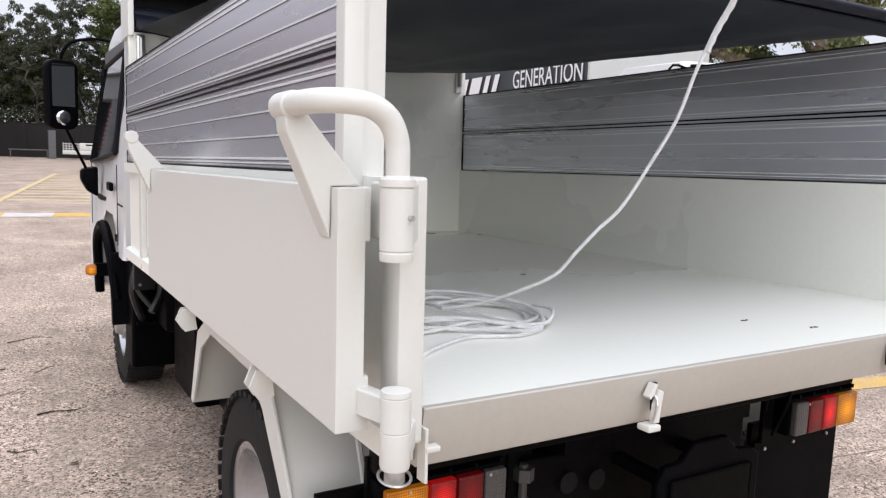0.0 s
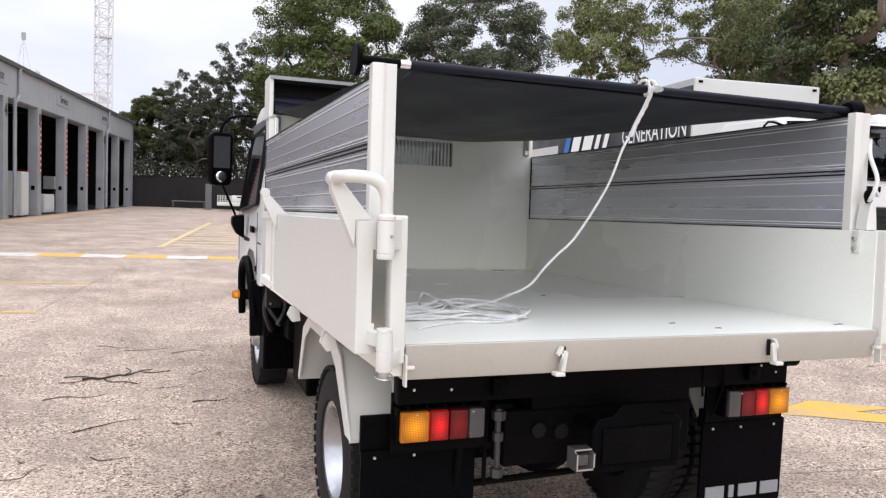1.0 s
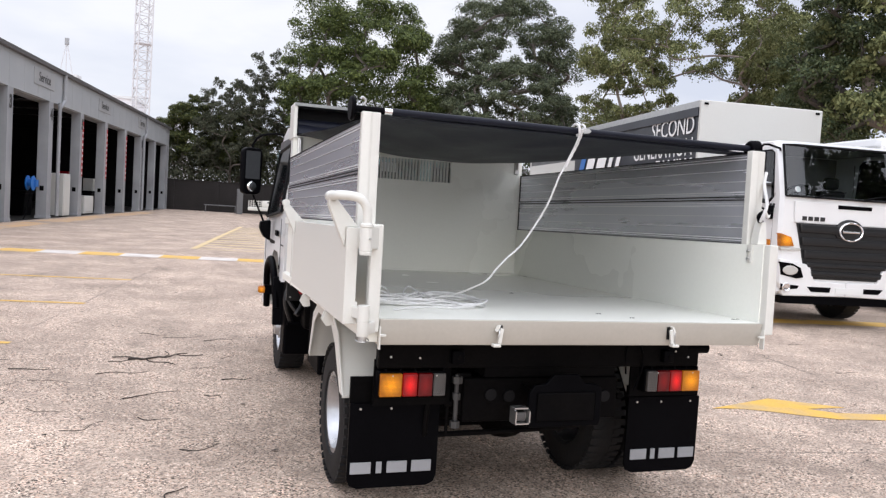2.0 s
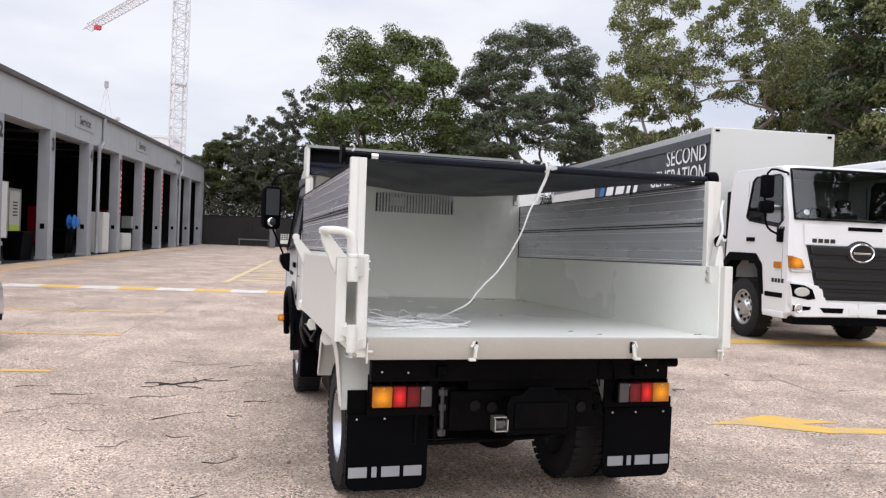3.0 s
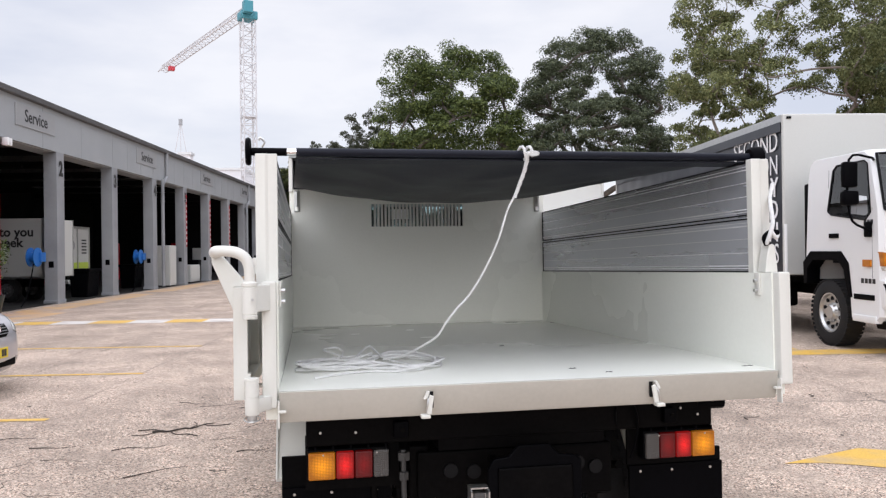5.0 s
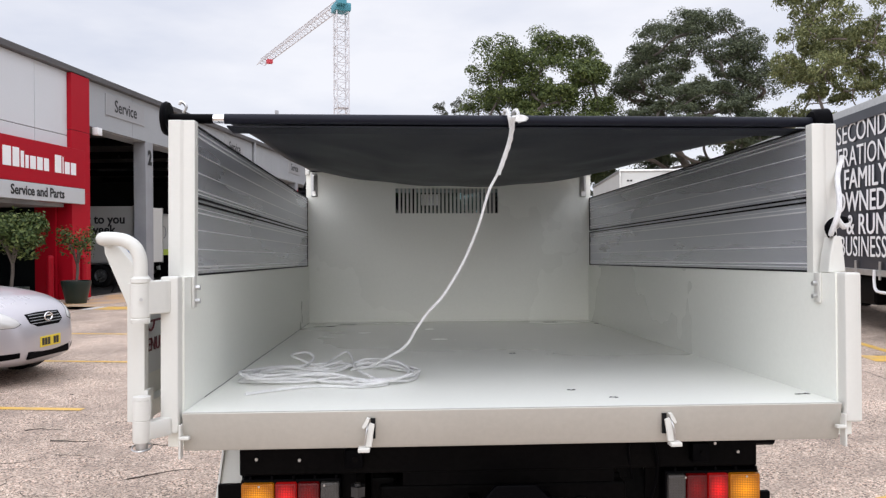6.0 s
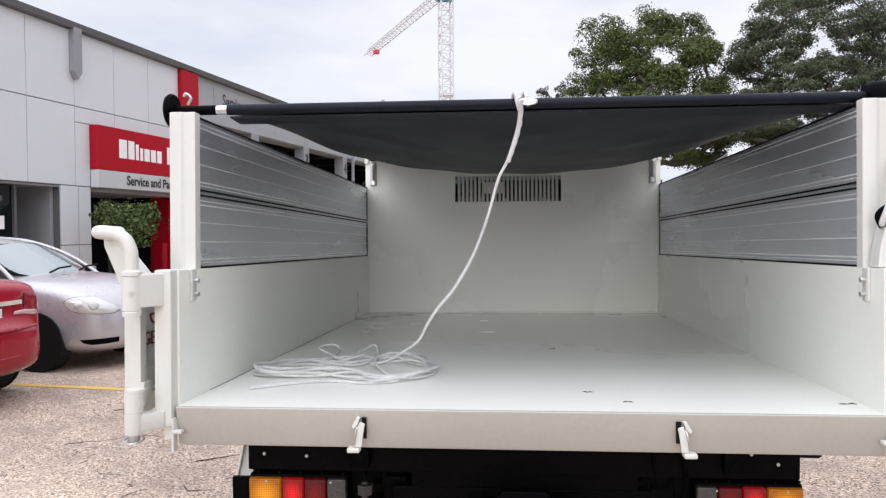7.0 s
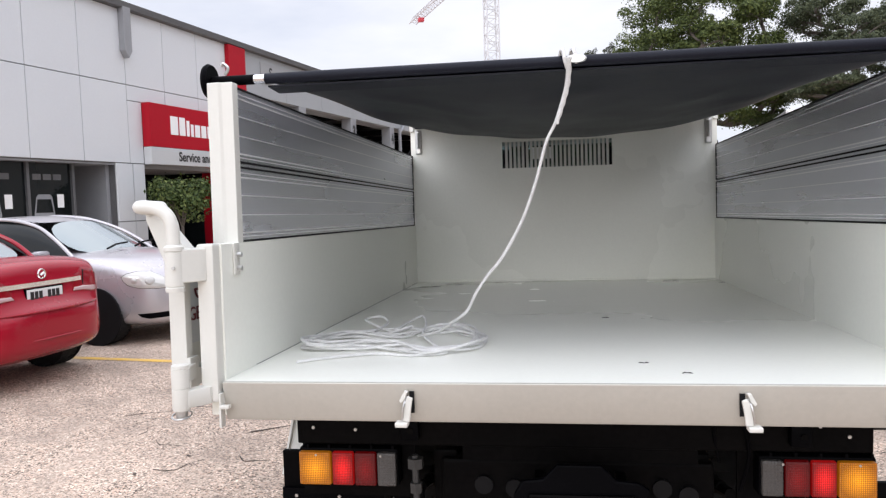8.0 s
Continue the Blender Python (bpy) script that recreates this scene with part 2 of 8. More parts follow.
RUBBER = worn("tyre_rubber", (0.010, 0.010, 0.011), 0.75, 0, 0, 0.2, 6, 60, 0.02, dirt=(0.02, 0.018, 0.017), dirt_amt=0.3, spec=0.3)
TARP = worn("dark_vinyl_tarp", (0.009, 0.0105, 0.019), 0.45, 0, 0, 0.12, 3, 160, 0.012, spec=0.16)
ROPE = worn("white_braided_rope", (0.90, 0.90, 0.89), 0.7, 0, 0, 0.12, 20, 420, 0.06)
RIM = worn("silver_wheel_paint", (0.5, 0.51, 0.53), 0.28, 0.9, 0, 0.05, 5, 40, 0.003)
RED_LENS = lens_mat("red_lamp_lens", (0.07, 0.001, 0.002), (1.0, 0.008, 0.012), 0.14, 190)
RED_LIT = lens_mat("lit_red_lamp_lens", (0.08, 0.001, 0.002), (1.0, 0.016, 0.016), 0.85, 190)
AMBER_LENS = lens_mat("amber_lamp_lens", (0.28, 0.075, 0.004), (1.0, 0.38, 0.01), 0.62, 170)
CLEAR_LENS = lens_mat("clear_lamp_lens", (0.08, 0.076, 0.074), (1, 1, 1), 0.0)
TAILGLASS = mat_new("red_car_lamp_glass", (0.24, 0.004, 0.012), 0.12, 0.0, 0.3)
PINKGLASS = mat_new("pale_car_lamp_glass", (0.50, 0.33, 0.33), 0.1, 0.1, 0.6)
LAMPGLASS = mat_new("headlamp_glass", (0.58, 0.57, 0.54), 0.15, 0.25, 0.6)
BOWL = mat_new("pale_reflector", (0.5, 0.49, 0.47), 0.3, 0.3)
GLASS = mat_new("dark_window_glass", (0.008, 0.010, 0.011), 0.03, 0.0, 0.0, 0.25)
GRILLE = worn("black_grille_plastic", (0.012, 0.012, 0.013), 0.35, 0, 0, 0.1, 4, 60, 0.004, spec=0.4)
TRUCKGLASS = pane_mat("truck_windscreen_glass", (0.82, 0.88, 0.88), 1.75)
# Pale base carries part of the sky's reflection in the glass colour.
SCREEN = mat_new("windscreen_glass", (0.22, 0.27, 0.28), 0.04, 0.3, 0.8, 0.8)
CABGLASS = pane_mat("clear_cab_glass", (0.78, 0.86, 0.86))
MIRROR = mat_new("mirror", (0.75, 0.76, 0.78), 0.02, 1.0)
GROUND = ground_mat()
JOINT = worn("joint_sealant", (0.25, 0.215, 0.19), 0.9, 0, 0, 0.3, 4, 40, 0.02)
YELLOW = worn("yellow_road_paint", (0.66, 0.40, 0.07), 0.7, 0, 0, 0.14, 3, 60, 0.02, dirt=(0.50, 0.35, 0.17), dirt_amt=0.25)
HATCH = worn("pale_worn_yellow_paint", (0.66, 0.50, 0.24), 0.75, 0, 0, 0.14, 2, 60, 0.02, dirt=(0.52, 0.41, 0.27), dirt_amt=0.35)
WHITELINE = worn("white_road_paint", (0.62, 0.585, 0.545), 0.7, 0, 0, 0.1, 3, 60, 0.02, dirt=(0.48, 0.42, 0.37), dirt_amt=0.25)
CLAD = worn("grey_cladding", (0.69, 0.71, 0.73), 0.42, 0.1, 0, 0.015, 0.5, 20, 0.002, dirt=(0.65, 0.67, 0.695), dirt_amt=0.6)
FASCIA = worn("grey_fascia", (0.37, 0.385, 0.40), 0.5, 0, 0, 0.03, 0.6, 20, 0.003, dirt=(0.33, 0.345, 0.36), dirt_amt=0.5)
COLUMN = worn("grey_column_paint", (0.30, 0.31, 0.325), 0.6, 0, 0, 0.03, 0.8, 20, 0.005, dirt=(0.235, 0.24, 0.255), dirt_amt=0.35)
REDCLAD = worn("red_cladding", (0.40, 0.005, 0.017), 0.42, 0, 0.0, 0.03, 0.8, 20, 0.002, spec=0.2)
SIGNGREY = worn("silver_sign_panel", (0.60, 0.61, 0.62), 0.4, 0.2, 0, 0.02, 1, 20, 0.002)
SIGNDULL = worn("dull_silver_sign", (0.36, 0.365, 0.375), 0.45, 0.1, 0, 0.03, 1, 20, 0.002)
APRON = worn("worn_orange_apron_paint", (0.60, 0.38, 0.19), 0.8, 0, 0, 0.2, 1.2, 30, 0.02, dirt=(0.42, 0.34, 0.29), dirt_amt=0.3)
SIGNWHITE = mat_new("sign_white", (0.85, 0.85, 0.85), 0.4)
INK = mat_new("black_lettering", (0.015, 0.015, 0.016), 0.5)
GUTTER = worn("dark_gutter", (0.12, 0.12, 0.125), 0.5, 0, 0, 0.1, 1, 20, 0.003)
# Near-black wall and floor tones put the bays' shade into the colour.
VOIDWALL = worn("shade_dark_workshop_wall", (0.016, 0.016, 0.017), 0.8, 0, 0, 0.15, 0.7, 8, 0.01, spec=0.05)
SHOPFLOOR = worn("shade_dark_workshop_floor", (0.035, 0.034, 0.032), 0.5, 0, 0, 0.2, 0.6, 8, 0.01, spec=0.15)
YARDWALL = worn("dark_yard_wall", (0.027, 0.024, 0.0235), 0.85, 0, 0, 0.12, 0.5, 10, 0.02, spec=0.2)
CURTAIN = worn("navy_curtain_vinyl", (0.022, 0.025, 0.036), 0.33, 0, 0.1, 0.12, 1.2, 30, 0.01)
SILVER = worn("silver_car_paint", (0.50, 0.478, 0.50), 0.28, 0.45, 0.6, 0.01, 2, 200, 0.0)
REDCAR = worn("red_car_paint", (0.31, 0.003, 0.017), 0.25, 0.0, 0.3, 0.01, 2, 200, 0.0, spec=0.3)
STICKER_RED = mat_new("dark_red_print", (0.13, 0.012, 0.02), 0.5)
PLATE_Y = mat_new("yellow_number_plate", (0.72, 0.55, 0.04), 0.45)
PLATE_W = mat_new("white_number_plate", (0.72, 0.73, 0.72), 0.45)
BARK = worn("grey_bark", (0.16, 0.135, 0.115), 0.9, 0, 0, 0.2, 3, 30, 0.05, dirt=(0.09, 0.075, 0.065))
GUMBARK = worn("pale_gum_bark", (0.25, 0.21, 0.18), 0.8, 0, 0, 0.2, 2, 20, 0.03, dirt=(0.19, 0.155, 0.13))
LEAF_FIG = leaf_mat("deep_green_leaves", (0.042, 0.06, 0.018), (0.07, 0.095, 0.028), (0.165, 0.195, 0.058))
LEAF_GUM = leaf_mat("olive_gum_leaves", (0.085, 0.10, 0.042), (0.18, 0.20, 0.082), (0.32, 0.33, 0.15))
LEAF_DARK = leaf_mat("dark_pine_leaves", (0.04, 0.06, 0.03), (0.085, 0.11, 0.05), (0.15, 0.17, 0.08))
LEAF_UMB = leaf_mat("brown_green_leaves", (0.04, 0.052, 0.03), (0.08, 0.098, 0.055), (0.15, 0.165, 0.09))
LEAF_OAK = leaf_mat("grey_green_needles", (0.03, 0.036, 0.023), (0.058, 0.064, 0.04), (0.105, 0.108, 0.066))
LEAF_LOW = leaf_mat("bright_hedge_leaves", (0.026, 0.036, 0.012), (0.05, 0.062, 0.02), (0.13, 0.135, 0.04))
TWIG = worn("dead_twig", (0.045, 0.034, 0.027), 0.9, 0, 0, 0.2, 20, 60, 0.03)
CRANE_W = worn("white_crane_steel", (0.62, 0.62, 0.64), 0.5, 0, 0, 0.04, 0.3, 3, 0.0)
CRANE_R = mat_new("red_crane_steel", (0.55, 0.05, 0.07), 0.5)
CRANE_B = mat_new("teal_crane_steel", (0.05, 0.24, 0.30), 0.5)
# Distance haze is put into this pale colour; the air stays clear.
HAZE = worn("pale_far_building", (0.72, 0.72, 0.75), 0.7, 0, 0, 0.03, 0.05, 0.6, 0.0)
LEAF_POT = leaf_mat("dark_shrub_leaves", (0.022, 0.04, 0.012), (0.06, 0.09, 0.026), (0.16, 0.19, 0.06))
POT = worn("dark_green_pot", (0.007, 0.02, 0.016), 0.4, 0, 0.1, 0.1, 4, 30, 0.003)
BLUE = mat_new("blue_plastic", (0.02, 0.14, 0.45), 0.35)
LIME = mat_new("lime_print", (0.48, 0.60, 0.08), 0.5)


# ---- mesh helpers ----
def box(bm, x0, x1, y0, y1, z0, z1, bev=0.0, seg=2):
    vs = [bm.verts.new((x, y, z)) for x in (x0, x1) for y in (y0, y1) for z in (z0, z1)]
    fs = [bm.faces.new([vs[i] for i in q]) for q in ((0, 1, 3, 2), (4, 6, 7, 5), (0, 4, 5, 1), (2, 3, 7, 6), (0, 2, 6, 4), (1, 5, 7, 3))]
    if bev:
        es = list({e for f in fs for e in f.edges})
        bmesh.ops.bevel(bm, geom=es, offset=bev, segments=seg, affect="EDGES", profile=0.5)
    return vs


def prism(bm, poly, axis, a, b, bev=0.0):
    """A polygon drawn in the two other axes, in their order, drawn out along axis from a to b."""
    def at(p, w):
        return {"x": (w, p[0], p[1]), "y": (p[0], w, p[1]), "z": (p[0], p[1], w)}[axis]
    lo, hi = [bm.verts.new(at(p, a)) for p in poly], [bm.verts.new(at(p, b)) for p in poly]
    fs = [bm.faces.new(lo[::-1]), bm.faces.new(hi)]
    n = len(poly)
    for i in range(n):
        fs.append(bm.faces.new((lo[i], lo[(i + 1) % n], hi[(i + 1) % n], hi[i])))
    bmesh.ops.recalc_face_normals(bm, faces=fs)
    if bev:
        es = list({e for f in fs for e in f.edges})
        bmesh.ops.bevel(bm, geom=es, offset=bev, segments=2, affect="EDGES", profile=0.5)


def tube(bm, pts, r, n=8, caps=True):
    """A round bar along points; r is one radius or one for each point."""
    pts = [Vector(p) for p in pts]
    rs = r if isinstance(r, (list, tuple)) else [r] * len(pts)
    rings, up = [], None
    for i, p in enumerate(pts):
        a, b = pts[max(i - 1, 0)], pts[min(i + 1, len(pts) - 1)]
        d = (b - a).normalized() if (b - a).length > 1e-9 else Vector((0, 0, 1))
        if up is None:
            up = Vector((0, 0, 1)) if abs(d.z) < 0.9 else Vector((1, 0, 0))
        s = d.cross(up).normalized()
        up = s.cross(d).normalized()
        rings.append([bm.verts.new(p + (s * math.cos(k * 2 * math.pi / n) + up * math.sin(k * 2 * math.pi / n)) * rs[i]) for k in range(n)])
    for i in range(len(rings) - 1):
        for k in range(n):
            bm.faces.new((rings[i][k], rings[i][(k + 1) % n], rings[i + 1][(k + 1) % n], rings[i + 1][k]))
    if caps:
        bm.faces.new(rings[0][::-1])
        bm.faces.new(rings[-1])


def lathe(bm, prof, m, n=32):
    """A profile of (radius, height) turned about z, set by the matrix m."""
    rings = []
    for r, h in prof:
        if r < 1e-6:
            rings.append([bm.verts.new(m @ Vector((0, 0, h)))])
        else:
            rings.append([bm.verts.new(m @ Vector((r * math.cos(k * 2 * math.pi / n), r * math.sin(k * 2 * math.pi / n), h))) for k in range(n)])
    for a, b in zip(rings, rings[1:]):
        for k in range(n):
            q = [a[k % len(a)], a[(k + 1) % len(a)], b[(k + 1) % len(b)], b[k % len(b)]]
            q = list(dict.fromkeys(q))
            if len(q) > 2:
                bm.faces.new(q)


def smooth_path(pts, n=8):
    """Points along a smooth curve through pts."""
    P = [Vector(p) for p in pts]
    out = []
    for i in range(len(P) - 1):
        p0, p1, p2, p3 = P[max(i - 1, 0)], P[i], P[i + 1], P[min(i + 2, len(P) - 1)]
        for k in range(n):
            t = k / n
            out.append(0.5 * ((2 * p1) + (p2 - p0) * t + (2 * p0 - 5 * p1 + 4 * p2 - p3) * t * t + (3 * p1 - p0 - 3 * p2 + p3) * t ** 3))
    out.append(P[-1])
    return out


def finish(bm, name, material, angle=35):
    bmesh.ops.recalc_face_normals(bm, faces=bm.faces)
    me = bpy.data.meshes.new(name)
    # a broad flat face keeps its own normal against the small faces of a bevel
    flat = []
    bm.edges.index_update()
    if angle and angle < 60:
        for e in bm.edges:
            if len(e.link_faces) == 2:
                a, b = (f.calc_area() for f in e.link_faces)
                if max(a, b) > 14 * min(a, b) and e.calc_face_angle(0.0) > 0.09:
                    flat.append(e.index)
    bm.to_mesh(me)
    bm.free()
    me.materials.append(material)
    if angle:
        for p in me.polygons:
            p.use_smooth = True
        me.set_sharp_from_angle(angle=radians(angle))
        for i in flat:
            me.edges[i].use_edge_sharp = True
    return me


def part(name, bm, material, parent, label="", m=None, angle=35):
    """Links a bmesh as one mesh object under a thing or a part; m bakes a pose into it."""
    if m is not None:
        bm.transform(m)
    ob = new(name, finish(bm, name, material, angle))
    ob.parent = parent
    return tagged(ob, label)


def thing(name, m, label, category, group="", kind=""):
    ob = new(name)
    ob.empty_display_size = 0.2
    ob.matrix_world = m
    return tagged(ob, label, category, group, kind)


def solid(name, bm, material, label, category, group="", kind="", m=None, angle=35):
    ob = new(name, finish(bm, name, material, angle))
    if m is not None:
        ob.matrix_world = m
    return tagged(ob, label, category, group, kind)


def bm_box(*a, **k):
    bm = bmesh.new()
    box(bm, *a, **k)
    return bm


def words(name, text, size, material, parent, m, label="", squeeze=1.0, align="CENTER", deep=0.004, bold=0.0):
    """Flat lettering in the built-in font; it reads along the matrix's x, with y up."""
    cu = bpy.data.curves.new(name, "FONT")
    cu.body, cu.size, cu.extrude, cu.align_x, cu.align_y, cu.resolution_u = text, size, deep / 2, align, "CENTER", 3
    cu.offset = bold
    tmp = new(name + "_tmp", cu)
    me = bpy.data.meshes.new_from_object(tmp.evaluated_get(bpy.context.evaluated_depsgraph_get()))
    bpy.data.objects.remove(tmp)
    me.transform(m @ Matrix.Diagonal((squeeze, 1, 1, 1)))
    me.materials.clear()
    me.materials.append(material)
    ob = new(name, me)
    ob.parent = parent
    return tagged(ob, label)


def facing(x, y, z, normal_turn):
    """Pose for upright lettering whose face looks along the direction normal_turn (degrees from -y, anticlockwise)."""
    return Matrix.Translation((x, y, z)) @ Matrix.Rotation(radians(normal_turn), 4, "Z") @ Matrix.Rotation(radians(90), 4, "X")


# ---- setting: yard ----
YARD_TURN = Matrix.Rotation(radians(-8), 4, "Z")     # bays, workshop and parked vehicles run 8 degrees off the tipper
BLD = Matrix.Translation((-8.65, 23.55, 0)) @ YARD_TURN  # x out of the workshop's face, y along it


def build_ground():
    bm = bmesh.new()
    xs = [-400, -120, -60, -30, -15, -8, -4, 0, 4, 8, 15, 30, 60, 120, 400]
    ys = [-150, -60, -25, -10, -4, 0, 4, 8, 14, 22, 32, 48, 75, 140, 500]
    vs = [[bm.verts.new((x, y, 0)) for x in xs] for y in ys]
    for j in range(len(ys) - 1):
        for i in range(len(xs) - 1):
            bm.faces.new((vs[j][i], vs[j][i + 1], vs[j + 1][i + 1], vs[j + 1][i]))
    solid("ground", bm, GROUND, "exposed aggregate concrete yard, pinkish beige and worn", "ground", kind="structure", angle=0)


def strip(name, mat, x0, x1, y0, y1, label, m, z=0.004):
    """A thin painted or filled strip on the ground."""
    bm = bmesh.new()
    n = max(2, int(max(x1 - x0, y1 - y0) / 0.5))
    along_x = (x1 - x0) > (y1 - y0)
    rows = []
    for i in range(n + 1):
        t = i / n
        j0, j1 = random.uniform(-0.004, 0.004), random.uniform(-0.004, 0.004)
        if along_x:
            x = x0 + (x1 - x0) * t
            rows.append([bm.verts.new((x, y0 + j0, z)), bm.verts.new((x, y1 + j1, z))])
        else:
            y = y0 + (y1 - y0) * t
            rows.append([bm.verts.new((x0 + j0, y, z)), bm.verts.new((x1 + j1, y, z))])
    for a, b in zip(rows, rows[1:]):
        bm.faces.new((a[0], b[0], b[1], a[1]))
    return solid(name, bm, mat, label, "road marking", kind="structure", m=m, angle=0)


def build_markings():
    # bay lines, ends towards the lane
    for ex, ey in ((-2.62, 10.55), (-2.98, 7.72), (-3.3, 5.03), (-3.7, 2.3), (-4.1, -0.5)):
        strip("bay_line", YELLOW, -4.6, 0.0, -0.05, 0.05, "thin yellow parking bay line on concrete", Matrix.Translation((ex, ey, 0)) @ YARD_TURN)
    # banded crossing: yellow and white blocks in turn
    m = Matrix.Translation((-0.2, 15.2, 0)) @ Matrix.Rotation(radians(-6.5), 4, "Z")
    for i in range(18):
        x = -9.8 + i * 0.85
        strip("crossing_block", YELLOW if i % 2 else WHITELINE, x, x + 0.85, -0.36, 0.42, "worn yellow and white painted crossing band", m)
    # hatched box beyond the cab
    m = Matrix.Translation((-1.62, 18.3, 0)) @ Matrix.Rotation(radians(-8), 4, "Z")
    strip("hatch_edge", HATCH, -0.09, 0.09, 0, 15.5, "yellow edge line of a hatched no-parking box", m)
    strip("hatch_edge", HATCH, 0, 4.5, -0.06, 0.06, "yellow edge line of a hatched no-parking box", m)
    strip("hatch_edge", HATCH, 0, 4.5, 15.4, 15.52, "yellow edge line of a hatched no-parking box", m)
    for i in range(13):
        strip("hatch_stripe", HATCH, 0.06, 4.4, 1.1 * i + 0.84, 1.1 * i + 1.12, "pale yellow hatch stripe on concrete", m)
    # arrow beside the tipper
    bm = bmesh.new()
    pts = ((2.495, 2.209), (3.302, 2.465), (3.573, 2.284), (3.83, 2.109), (3.398, 2.107), (3.586, 1.956), (4.6, 1.77), (4.45, 1.61), (3.427, 1.786), (3.182, 1.927), (2.924, 2.092), (2.751, 2.17))
    bm.faces.new([bm.verts.new((x, y, 0.004)) for x, y in pts])
    solid("lane_arrow", bm, YELLOW, "worn yellow direction arrow painted on concrete", "road marking", kind="structure", angle=0)
    # yellow strip under the curtain-side truck
    strip("bay_line", YELLOW, 0, 0.14, 0, 14, "yellow bay edge line beside a parked truck", Matrix.Translation((6.3, 7.6, 0)) @ YARD_TURN)
    strip("bay_line", YELLOW, -0.9, 3.2, 0, 0.5, "broad worn yellow band beneath a parked truck", Matrix.Translation((6.6, 7.0, 0)) @ YARD_TURN)
    # worn yellow apron before the bays
    for i in range(3):
        strip("apron_band", APRON, 0.3, 1.35, -3.6 + i * 10.0, 5.2 + i * 10.0, "worn orange band along the workshop apron", BLD)
    strip("apron_band", APRON, 0.45, 2.0, -7.7, -3.64, "broad worn orange patch before the entrance pier", BLD)
    # slab joints
    for x, y0, y1 in ((-3.25, 6.0, 30.0), (2.3, 6.0, 40.0), (4.35, 0.9, 7.0), (-6.0, -3, 22)):
        strip("slab_joint", JOINT, -0.004, 0.004, 0, y1 - y0, "narrow dark joint between concrete slabs", Matrix.Translation((x, y0, 0)) @ YARD_TURN, z=0.003)
    for y, x0, x1 in ((11.6, -8.5, -0.5), (12.6, -8.0, 0.5), (4.4, 2.0, 14.0), (1.2, 1.6, 9.0)):
        strip("slab_joint", JOINT, 0, x1 - x0, -0.004, 0.004, "narrow dark joint between concrete slabs", Matrix.Translation((x0, y, 0)) @ YARD_TURN, z=0.003)


def build_yard_wall():
    bm = bmesh.new()
    box(bm, -9, 40, 0, 0.25, 0, 2.3)
    box(bm, -9, 40, -0.04, 0.29, 2.3, 2.38)
    for i in range(14):
        box(bm, -8.8 + i * 3.4, -8.5 + i * 3.4, -0.08, 0, 0, 2.3)
    solid("yard_wall", bm, YARDWALL, "dark brown rendered yard wall under trees", "wall", kind="structure", m=Matrix.Translation((2.0, 59.5, 0)) @ YARD_TURN)
    # low white barrier rail and a small white van seen at the gate
    b = thing("barrier_rail", Matrix.Translation((-0.8, 57.6, 0)) @ YARD_TURN, "low grey steel barrier before the yard wall", "barrier")
    bm = bmesh.new()
    tube(bm, [(0, 0, 0.55), (2.4, 0, 0.55)], 0.04)
    part("rail", bm, GUTTER, b)
    for x in (0.1, 2.3):
        bm = bmesh.new()
        tube(bm, [(x, 0, 0), (x, 0, 0.55)], 0.04)
        part("post", bm, GUTTER, b)
    # pale gate post and a low white cage trailer
    solid("gate_post", bm_box(1.5, 1.95, 56.1, 56.5, 0, 1.9, bev=0.03), GUTTER, "pale grey rendered gate post at the yard wall", "post")
    tr = thing("cage_trailer", Matrix.Translation((2.3, 55.6, 0)) @ YARD_TURN, "small white box trailer with a mesh cage", "trailer")
    part("tray", bm_box(0, 2.9, 0, 1.3, 0.35, 0.62, bev=0.03), WHITE, tr)
    part("box", bm_box(0.98, 2.85, 0.05, 1.25, 0.62, 1.12, bev=0.08), WHITE, tr)
    for z in (0.75, 0.9, 1.05):
        part("cage_bar", bm_box(0.02, 0.96, 0.0, 0.03, z - 0.02, z + 0.02), WHITE, tr)
    for i in range(6):
        part("cage_bar", bm_box(0.02 + i * 0.18, 0.06 + i * 0.18, 0.0, 0.03, 0.62, 1.12), WHITE, tr)
    part("side_marking", bm_box(1.4, 2.1, 0.036, 0.06, 0.95, 1.05), SEAL, tr)
    for y in (0.12, 1.18):
        bm = bmesh.new()
        lathe(bm, [(0, -0.09), (0.2, -0.09), (0.31, -0.07), (0.31, 0.07), (0.2, 0.09), (0, 0.09)], Matrix.Translation((1.5, y, 0.31)) @ Matrix.Rotation(radians(90), 4, "X"), 20)
        part("wheel", bm, RUBBER, tr)


